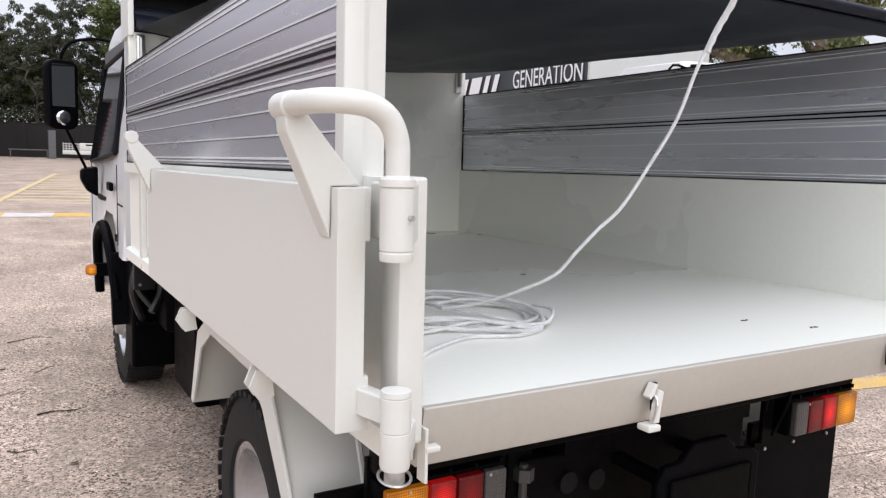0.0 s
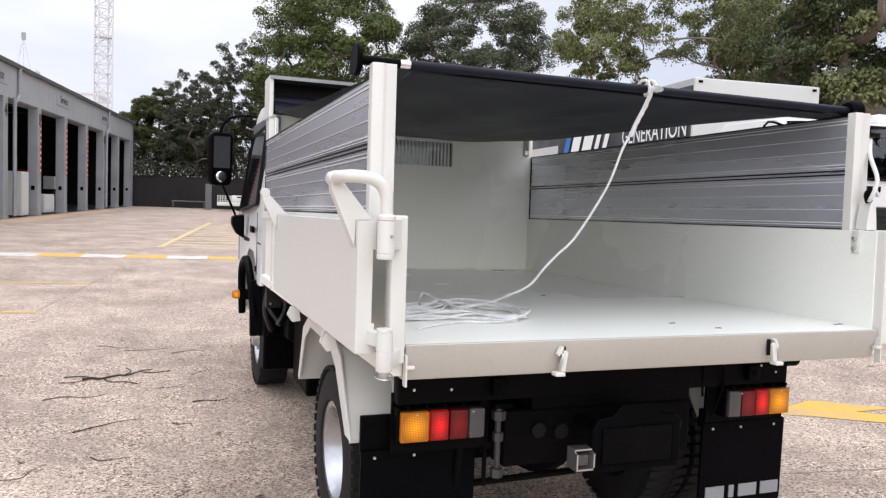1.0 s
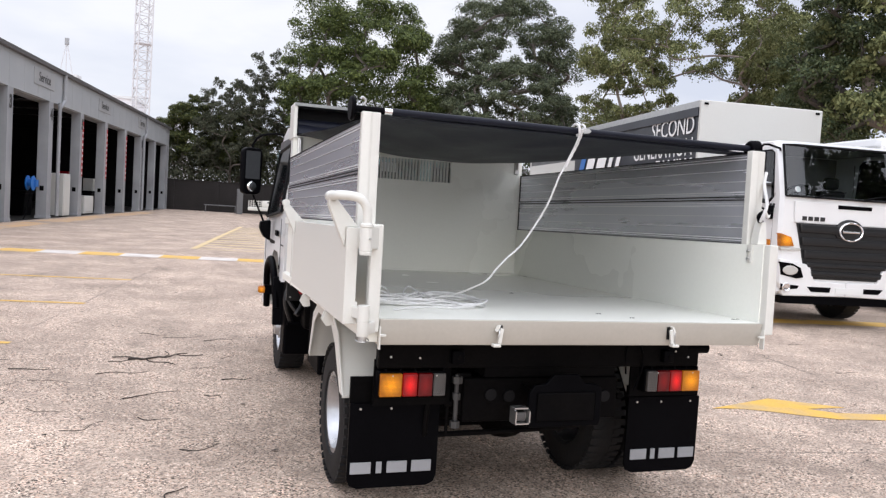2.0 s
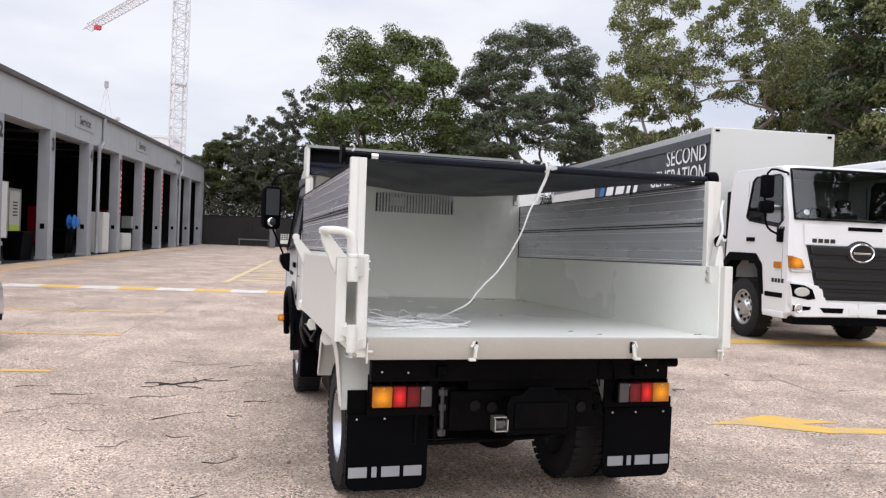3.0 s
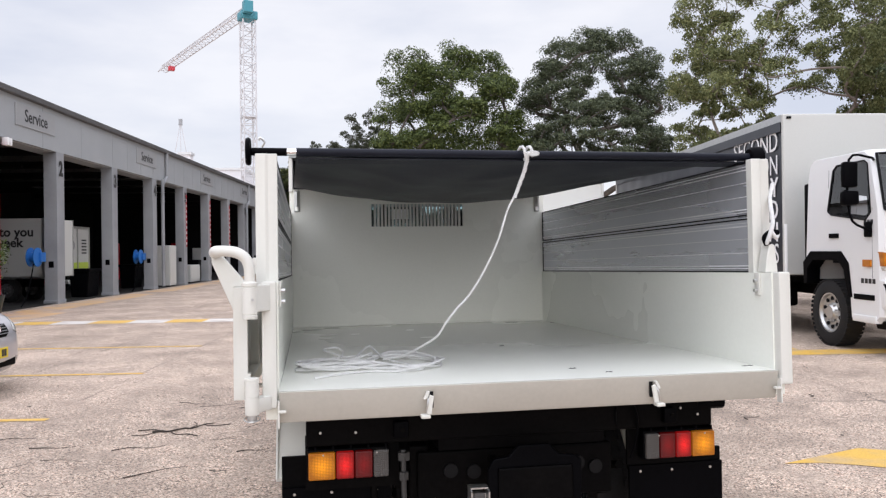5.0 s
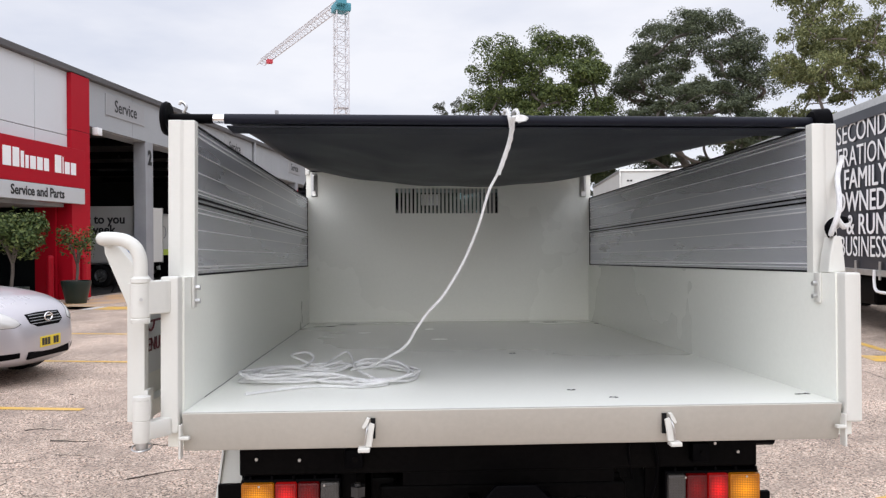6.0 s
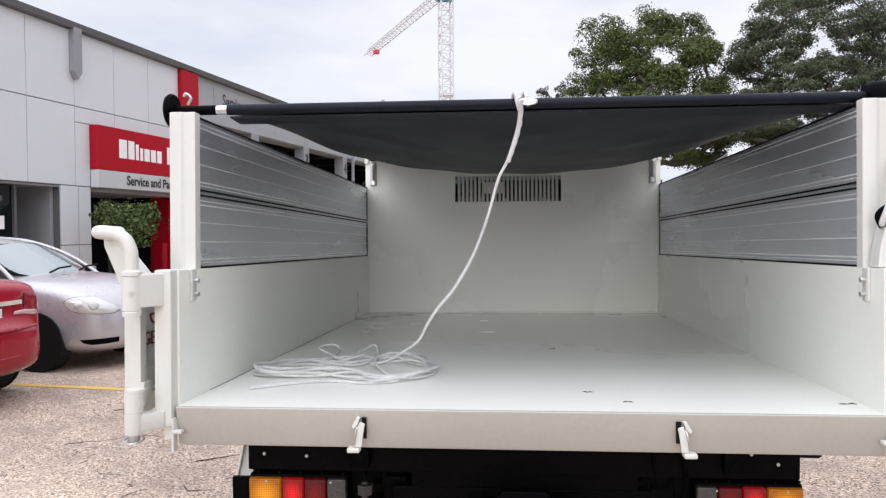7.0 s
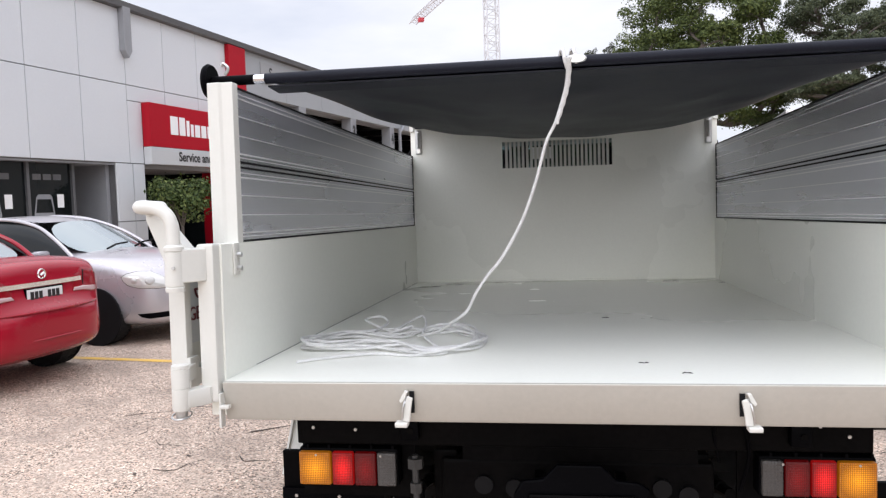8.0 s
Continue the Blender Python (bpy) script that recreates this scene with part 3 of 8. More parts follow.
# ---- workshop building ----
def build_workshop():
    w = thing("workshop_building", BLD, "long grey service workshop with open bays and red office end", "building")
    N, PITCH = 10, 4.46
    top, beam = 6.15, 4.86
    ys = [i * PITCH for i in range(N - 1)]
    # fascia over the bays, in panels
    edges = [-3.86] + [i * PITCH - 0.2 for i in range(1, N - 1)] + [36.6]
    for a, b in zip(edges, edges[1:]):
        n = 3
        for k in range(n):
            p, q = a + (b - a) * k / n, a + (b - a) * (k + 1) / n
            part("fascia_panel", bm_box(-0.12, 0.0, p + 0.006, q - 0.006, beam, top, bev=0.004), FASCIA, w)
    part("beam", bm_box(-0.7, -0.12, -3.86, 36.6, beam - 0.02, top - 0.02), FASCIA, w)
    bm = bmesh.new()
    prism(bm, [(-0.1, top), (0.14, top + 0.02), (0.16, top + 0.16), (-0.1, top + 0.2)], "y", -16.0, 36.8)
    part("gutter", bm, GUTTER, w, "dark grey eaves gutter")
    bm = bmesh.new()
    prism(bm, [(-14.2, top - 0.05), (-0.1, top + 0.02), (-0.1, top + 0.18), (-14.2, top + 0.9)], "y", -16.0, 36.8)
    part("roof", bm, GUTTER, w)
    # columns between the bays
    for i, y in enumerate(ys):
        c = part("column", bm_box(-0.42, 0.0, y - 0.27, y + 0.25, 0, beam + 0.01, bev=0.012), COLUMN, w)
        part("guard_plate", bm_box(-0.28, -0.12, y - 0.285, y - 0.27, 1.16, 1.36, bev=0.006), PLASTIC, c, "black socket box")
        part("kerb", bm_box(-0.45, 0.02, y - 0.3, y + 0.28, 0, 0.12, bev=0.01), COLUMN, c)
        if i in (0, 1, 2, 3, 6):
            words("bay_number", str(i + 2), 0.64, INK, c, facing(0.012, y, 4.32, 90), "black painted bay number", 0.85, bold=0.03)
        if i in (3, 4, 5):
            part("warning_strip", bm_box(0.0, 0.008, y + 0.06, y + 0.22, 1.9, 4.5), REDCLAD, c, "red and white vertical warning strip")
            for k in range(9):
                part("strip_mark", bm_box(0.008, 0.012, y + 0.09, y + 0.19, 2.0 + k * 0.27, 2.12 + k * 0.27), SIGNWHITE, c)
    part("end_wall", bm_box(-14, 0.0, 36.2, 36.6, 0, top), COLUMN, w)
    # Added black sheet: covers the grey end wall where shade would lie.
    part("end_shade_sheet", bm_box(-14, -0.45, 36.16, 36.2, 0, top), VOIDWALL, w)
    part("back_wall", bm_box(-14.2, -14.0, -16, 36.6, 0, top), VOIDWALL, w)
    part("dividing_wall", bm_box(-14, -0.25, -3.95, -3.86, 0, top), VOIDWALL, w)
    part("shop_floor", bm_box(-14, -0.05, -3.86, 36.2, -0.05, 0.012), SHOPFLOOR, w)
    # Trusses and tubes wear the same near-black shade tone.
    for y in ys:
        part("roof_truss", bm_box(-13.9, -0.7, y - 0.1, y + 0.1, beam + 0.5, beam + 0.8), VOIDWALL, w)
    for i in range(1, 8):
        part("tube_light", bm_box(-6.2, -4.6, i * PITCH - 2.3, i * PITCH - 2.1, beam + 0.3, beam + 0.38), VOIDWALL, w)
    # round downpipes with an offset bend
    for y in (9.9, 27.2):
        bm = bmesh.new()
        tube(bm, smooth_path([(0.09, y + 0.42, top + 0.05), (0.09, y + 0.42, 5.3), (0.09, y + 0.38, 5.05), (0.09, y - 0.12, 4.72), (0.09, y - 0.2, 4.5), (0.09, y - 0.2, 0.1)], 5), 0.075, 10)
        p = part("downpipe", bm, COLUMN, w, "light grey round downpipe with an offset")
        for z in (0.9, 2.4, 3.9):
            bm = bmesh.new()
            tube(bm, [(0.09, y - 0.2, z), (0.09, y - 0.2, z + 0.06)], 0.086, 10)
            part("clip", bm, COLUMN, p)
    # service signs
    for y0 in (-2.8, 6.72, 16.1, 25.4):
        s = part("service_sign", bm_box(0.0, 0.03, y0, y0 + 2.4, 5.33, 5.97, bev=0.006), SIGNDULL, w, "silver sign panel with black lettering")
        words("lettering", "Service", 0.52, INK, s, facing(0.034, y0 + 1.2, 5.65, 90), "", 0.92, bold=0.006)
    # floodlight under the beam
    part("floodlight", bm_box(0.02, 0.2, -3.55, -3.3, 4.62, 4.84, bev=0.02), SIGNWHITE, w)
    # office end: cladding panels with open joints
    joints = [-16.2, -14.75, -13.35, -11.92, -10.46, -9.0, -7.58, -6.16, -4.74]
    for a, b in zip(joints, joints[1:]):
        part("wall_panel", bm_box(-0.05, 0.0, a + 0.009, b - 0.009, 4.45, top, bev=0.005), CLAD, w)
    for a, b in zip(joints, joints[1:]):
        z0 = 2.62 if b <= -8.9 else 4.09
        part("wall_panel", bm_box(-0.05, 0.0, a + 0.009, b - 0.009, z0, 4.43, bev=0.005), CLAD, w)
    for a, b in ((-9.49, -8.93), (-8.91, -8.5)):
        for z0, z1 in ((0.05, 1.24), (1.26, 2.6)):
            part("wall_panel", bm_box(-0.05, 0.0, a + 0.006, b - 0.006, z0, z1, bev=0.005), CLAD, w)
    part("wall_core", bm_box(-0.2, -0.055, -16.2, -4.74, 2.6, top), GUTTER, w)
    part("wall_core", bm_box(-0.2, -0.055, -9.49, -8.5, 0, 2.6), GUTTER, w)
    part("wall_panel", bm_box(-0.05, 0.0, -8.991, -8.509, 2.62, 4.07, bev=0.005), CLAD, w)
    # square rain-head pipe that ends in a point
    bm = bmesh.new()
    prism(bm, [(-9.15, 6.2), (-8.9, 6.2), (-8.9, 5.2), (-9.02, 5.03), (-9.15, 5.2)], "x", 0.0, 0.16, 0.01)
    part("rain_chute", bm, COLUMN, w, "grey sheet-metal overflow chute")
    # red portal
    part("red_pier", bm_box(-0.3, 0.12, -4.74, -3.84, 0, 2.9, bev=0.008), REDCLAD, w, "glossy red cladding pier")
    part("red_pier", bm_box(-0.3, 0.12, -4.74, -3.84, 2.912, 4.6, bev=0.008), REDCLAD, w)
    part("red_pier", bm_box(-0.3, 0.12, -4.74, -3.84, 4.612, top, bev=0.008), REDCLAD, w)
    part("red_panel", bm_box(-0.3, -0.002, -5.9, -4.742, 2.6, 4.08, bev=0.008), REDCLAD, w)
    sg = part("dealer_sign", bm_box(0.0, 0.22, -8.5, -4.28, 3.03, 4.08, bev=0.008), REDCLAD, w, "red dealer sign with white lettering shapes")
    part("sub_sign", bm_box(0.0, 0.22, -8.5, -4.28, 2.6, 3.02, bev=0.008), SIGNGREY, w, "silver sign strip with black lettering")
    x = -7.75
    for wd, ht in ((0.36, 0.46), (0.30, 0.46), (0.18, 0.40), (0.18, 0.32), (0.28, 0.32), (0.28, 0.32), (0.26, 0.32), (0.0, 0), (0.34, 0.46), (0.10, 0.44), (0.28, 0.32), (0.30, 0.32)):
        if wd:
            part("name_bar", bm_box(0.221, 0.232, x + 0.03, x + wd - 0.03, 3.36, 3.36 + ht, bev=0.004), SIGNWHITE, sg)
        x += wd if wd else 0.2
    words("lettering", "Service and Parts", 0.33, INK, w, facing(0.226, -6.35, 2.81, 90), "black lettering", 0.95, bold=0.008)
    # entrance: recessed dark door and soffit
    part("door_soffit", bm_box(-2.2, -0.05, -8.5, -4.85, 2.5, 2.598), COLUMN, w)
    part("door_return", bm_box(-2.2, -0.21, -8.6, -8.5, 0, 2.6), COLUMN, w)
    part("door_return", bm_box(-0.88, -0.302, -4.85, -4.742, 0, 2.598), REDCLAD, w, "shaded red side of the entrance")
    part("side_glass", bm_box(-2.2, -0.882, -4.85, -4.76, 0, 2.5), GLASS, w, "dark glazed side of the entrance")
    d = part("glass_door", bm_box(-2.26, -2.2, -8.5, -4.85, 0, 2.5), GLASS, w, "dark glazed entrance door")
    for y in (-8.45, -7.2, -6.0, -4.92):
        part("mullion", bm_box(-2.2, -2.14, y - 0.05, y + 0.05, 0, 2.5), GUTTER, d)
    # show windows with printed posters, and the side recess
    part("recess_wall", bm_box(-2.0, -0.21, -9.6, -9.49, 0, 2.6), COLUMN, w)
    part("recess_back", bm_box(-1.2, -1.1, -10.57, -9.6, 0, 2.6), COLUMN, w)
    part("lintel", bm_box(-1.2, -0.05, -16.2, -9.49, 2.56, 2.6), COLUMN, w)
    for a, b in ((-13.2, -11.79), (-11.75, -10.57), (-14.7, -13.25)):
        g = part("show_window", bm_box(-0.32, -0.3, a, b, 0.5, 2.56), GLASS, w, "dark shop window with pale truck posters")
        part("window_frame", bm_box(-0.34, -0.24, b - 0.02, b + 0.05, 0.0, 2.56), GUTTER, g)
        c = (a + b) / 2 - 0.05
        bm = bmesh.new()
        prism(bm, [(c - 0.38, 1.16), (c - 0.4, 1.5), (c - 0.33, 1.84), (c - 0.28, 1.9), (c + 0.04, 1.9), (c + 0.09, 1.84), (c + 0.14, 1.5), (c + 0.13, 1.16)], "x", -0.299, -0.2965)
        po = part("poster", bm, COLUMN, g, "pale printed truck shape on the window")
        bm = bmesh.new()
        prism(bm, [(c - 0.36, 1.52), (c - 0.31, 1.8), (c + 0.05, 1.8), (c + 0.1, 1.52)], "x", -0.2965, -0.294)
        part("printed_screen", bm, GLASS, po)
        for z0 in (1.24, 1.31, 1.38):
            part("printed_slat", bm_box(-0.2965, -0.294, c - 0.26, c + 0.0, z0, z0 + 0.035), GLASS, po)
        for y0 in (c - 0.38, c + 0.03):
            part("printed_lamp", bm_box(-0.2965, -0.294, y0, y0 + 0.09, 1.24, 1.31), GLASS, po)
        part("print_line", bm_box(-0.299, -0.296, c + 0.14, c + 0.42, 1.2, 1.24), COLUMN, g)
        bm = bmesh.new()
        tube(bm, [(-0.297, c + 0.3 + 0.09 * math.cos(q), 1.2 + 0.09 * math.sin(q)) for q in [k * math.pi / 8 for k in range(17)]], 0.012, 5)
        part("printed_wheel", bm, COLUMN, g)
        for k in range(3):
            part("print_bar", bm_box(-0.299, -0.295, c - 0.4 + k * 0.27, c - 0.18 + k * 0.27, 2.2, 2.32), GUTTER, g)
        part("notice", bm_box(-0.294, -0.290, c + 0.22, c + 0.4, 1.62, 1.9), SIGNWHITE, g)
    part("window_sill", bm_box(-0.34, 0.0, -16.2, -10.57, 0, 0.5), COLUMN, w)
    # closing walls out of view
    part("office_end_wall", bm_box(-14, 0.0, -16.4, -16.2, 0, top), CLAD, w)


def build_shop_contents():
    # white delivery truck parked nose-in, its side seen through the next bay
    t = thing("delivery_truck", BLD @ Matrix.Translation((-0.8, 0.58, 0)), "white delivery truck body with black slogan, parked in bay", "truck")
    b = part("box_body", bm_box(-6, 0, 0, 2.05, 0.82, 2.78, bev=0.02), BOXWHITE, t)
    for y in (0.0, 2.05):
        part("corner_post", bm_box(-0.09, 0.02, y - 0.015, y + 0.015, 0.8, 2.8), STEEL, b)
    words("slogan", "g to you", 0.42, INK, b, facing(-0.36, -0.006, 2.32, 0), "black slogan lettering", 1.0, "RIGHT", bold=0.012)
    words("slogan", "week", 0.42, INK, b, facing(-0.72, -0.006, 1.97, 0), "black slogan lettering", 1.0, "RIGHT", bold=0.012)
    part("lower_rail", bm_box(-6, 0, -0.01, 0.03, 0.78, 0.86), STEEL, t)
    part("chassis", bm_box(-6, -0.1, 0.5, 1.6, 0.5, 0.82), CHASSIS, t)
    part("rear_lamp", bm_box(-0.06, 0.03, 0.05, 0.2, 0.55, 0.75, bev=0.01), RED_LENS, t)
    for y in (0.2, 1.85):
        for x in (-1.3, -4.6):
            wheel(t, x, 0, 0.4, 0.24, 1, 0.05, 0.22, nuts=6).matrix_local = Matrix.Translation((x, y, 0)) @ Matrix.Rotation(radians(-90), 4, "Z") @ Matrix.Translation((-x, 0, 0))
    t = thing("delivery_truck", BLD @ Matrix.Translation((-2.2, 5.1, 0)), "white refrigerated truck with lime print in a bay", "truck")
    b = part("box_body", bm_box(-5, 0, 0, 2.18, 0.82, 2.7, bev=0.02), BOXWHITE, t)
    for y in (0.02, 1.09, 2.16):
        part("door_post", bm_box(0, 0.04, y - 0.03, y + 0.03, 0.82, 2.7), STEEL, b)
    part("top_rail", bm_box(0, 0.04, 0, 2.18, 2.62, 2.7), STEEL, b)
    part("print_panel", bm_box(0.001, 0.006, 0.1, 2.1, 0.9, 1.25), LIME, b, "lime green print")
    for k in range(5):
        part("print_bar", bm_box(0.001, 0.006, 1.5, 1.95, 1.6 + k * 0.13, 1.66 + k * 0.13), INK, b)
    bm = bmesh.new()
    tube(bm, [(0.008, 0.6 + 0.2 * math.cos(q), 1.95 + 0.24 * math.sin(q)) for q in [k * math.pi / 10 for k in range(21)]], 0.02, 5)
    part("print_ring", bm, COLUMN, b)
    part("chassis", bm_box(-5, -0.1, 0.4, 1.8, 0.4, 0.82), CHASSIS, t)
    part("rear_bumper", bm_box(-0.1, 0.06, 0.15, 2.05, 0.42, 0.58, bev=0.02), BOXWHITE, t)
    for y in (0.2, 1.98):
        wheel(t, -1.1, 0, 0.4, 0.24, 1, 0.05, 0.22, nuts=6).matrix_local = Matrix.Translation((-1.1, y, 0)) @ Matrix.Rotation(radians(-90), 4, "Z") @ Matrix.Translation((1.1, 0, 0))
    # rubbish bins
    for x, y, h in ((-0.8, 3.6, 1.05), (-1.6, 10.4, 1.1), (-0.8, 17.6, 1.2)):
        r = thing("wheelie_bin", BLD @ Matrix.Translation((x, y, 0)), "black plastic bin beside a workshop column", "bin", "bins by the bays")
        bm = bmesh.new()
        prism(bm, [(-0.28, 0.02), (0.28, 0.02), (0.36, h - 0.12), (-0.36, h - 0.12)], "y", -0.5, 0.5, 0.03)
        part("bin_body", bm, PLASTIC, r)
        part("lid", bm_box(-0.4, 0.4, -0.54, 0.54, h - 0.12, h, bev=0.03), PLASTIC, r)
    # hose reels
    for y, z in ((-0.85, 1.5), (8.1, 1.45)):
        h = thing("hose_reel", BLD @ Matrix.Translation((-0.45, y, z)), "blue hose reel on a workshop column", "hose reel", "hose reels")
        bm = bmesh.new()
        lathe(bm, [(0, -0.12), (0.3, -0.12), (0.3, -0.09), (0.16, -0.08), (0.16, 0.08), (0.3, 0.09), (0.3, 0.12), (0, 0.12)], Matrix.Rotation(radians(90), 4, "Y"), 20)
        part("reel", bm, BLUE, h)
        part("bracket", bm_box(-0.2, 0.2, 0.05, 0.35, -0.15, 0.15, bev=0.02), BLUE, h)
        bm = bmesh.new()
        tube(bm, smooth_path([(0.05, -0.15, -0.2), (0.1, -0.35, -0.5), (0.1, -0.7, -1.2), (0.1, -1.0, -z + 0.02)], 6), 0.02)
        part("hose", bm, PLASTIC, h)
    # white machines, doors and red cabinets deeper in
    for y, x, wd, h, mt in ((11.2, -0.1, 0.95, 1.95, BOXWHITE), (15.2, -0.3, 1.7, 0.95, BOXWHITE), (19.6, -6, 1.0, 2.2, REDCLAD), (24.2, -2.2, 1.2, 1.9, BOXWHITE), (28.8, -5.0, 1.2, 2.3, REDCLAD), (23.0, -1.5, 0.9, 1.0, COLUMN)):
        c = thing("tool_cabinet", BLD @ Matrix.Translation((x, y, 0)), "red steel tool cabinet in a bay" if mt is REDCLAD else "white steel cabinet in a workshop bay", "cabinet", "cabinets in the bays")
        part("cabinet_body", bm_box(-0.6, 0, 0, wd, 0.06, h, bev=0.02), mt, c)
        part("plinth", bm_box(-0.56, -0.04, 0.04, wd - 0.04, 0, 0.06), PLASTIC, c)
        part("cabinet_door", bm_box(0, 0.02, 0.05, wd - 0.05, 0.15, h - 0.08, bev=0.01), mt, c)


def pot_plant(x, y, h, spread, leaf, label, per=230):
    m = BLD @ Matrix.Translation((x, y, 0))
    p = thing("potted_tree", m, label, "potted plant")
    bm = bmesh.new()
    lathe(bm, [(0, 0.0), (0.24, 0.0), (0.33, 0.4), (0.36, 0.52), (0.36, 0.58), (0.32, 0.58), (0.3, 0.52), (0, 0.5)], Matrix.Identity(4), 28)
    part("pot", bm, POT, p, "glossy dark green pot")
    bm = bmesh.new()
    tips = []
    tube(bm, smooth_path([(0, 0, 0.5), (0.03, 0.02, h * 0.4), (0, 0.05, h * 0.55)], 4), [0.035] * 9, 7)
    for k in range(9):
        a = k * 2.4
        e = Vector((math.cos(a) * spread * 0.6, math.sin(a) * spread * 0.6, h * (0.66 + 0.04 * (k % 5))))
        tube(bm, smooth_path([(0, 0.05, h * (0.42 + 0.01 * k)), e * 0.5 + Vector((0, 0, h * 0.32)), e], 4), [0.016] * 5 + [0.009] * 4, 5)
        tips.append(e)
    part("stem", bm, BARK, p)
    me = leaf_mesh([(t.x, t.y, t.z, spread * 0.42, spread * 0.42, h * 0.17) for t in tips] + [(0, 0, h * 0.78, spread * 0.5, spread * 0.5, h * 0.18)], per, 0.065, 7)
    me.materials.append(leaf)
    ob = new("crown", me)
    ob.parent = p


# ---- foliage ----
def leaf_mesh(clumps, per, size, seed, droop=0.0):
    """Small leaf cards over and inside ellipsoid clumps (x, y, z, rx, ry, rz); each looks roughly outwards, as leaves seek light."""
    rng = np.random.default_rng(seed)
    V, F = [], []
    base = 0
    for x, y, z, rx, ry, rz in clumps:
        n = int(per * 1.7 * rng.uniform(0.6, 1.3))
        d = rng.normal(size=(n, 3))
        d /= np.linalg.norm(d, axis=1)[:, None]
        d[:, 2] = np.where((d[:, 2] < -0.1) & (rng.random(n) < 0.72), -d[:, 2], d[:, 2])
        rad = np.where(rng.random(n) < 0.78, 0.72 + 0.3 * rng.random(n), np.minimum(1.2, np.abs(rng.normal(size=n)) * 0.75))
        c = d * rad[:, None] * np.array([rx, ry, rz]) + np.array([x, y, z])
        nrm = d + rng.normal(size=(n, 3)) * 0.5 + np.array([0, 0, 0.3])
        nrm /= np.linalg.norm(nrm, axis=1)[:, None]
        a = np.cross(nrm, rng.normal(size=(n, 3)))
        a[:, 2] -= droop
        a /= np.linalg.norm(a, axis=1)[:, None]
        b = np.cross(nrm, a)
        b /= np.maximum(1e-6, np.linalg.norm(b, axis=1))[:, None]
        s = size * 0.68 * (0.55 + 0.9 * rng.random(n))[:, None]
        a, b = a * s, b * s * 0.5
        quad = np.stack([c - a, c + b, c + a, c - b], axis=1)
        V.append(quad.reshape(-1, 3))
        F.append(base + np.arange(n * 4).reshape(n, 4))
        base += n * 4
    me = bpy.data.meshes.new("leaves")
    V, F = np.concatenate(V), np.concatenate(F)
    me.from_pydata(V.tolist(), [], F.tolist())
    return me


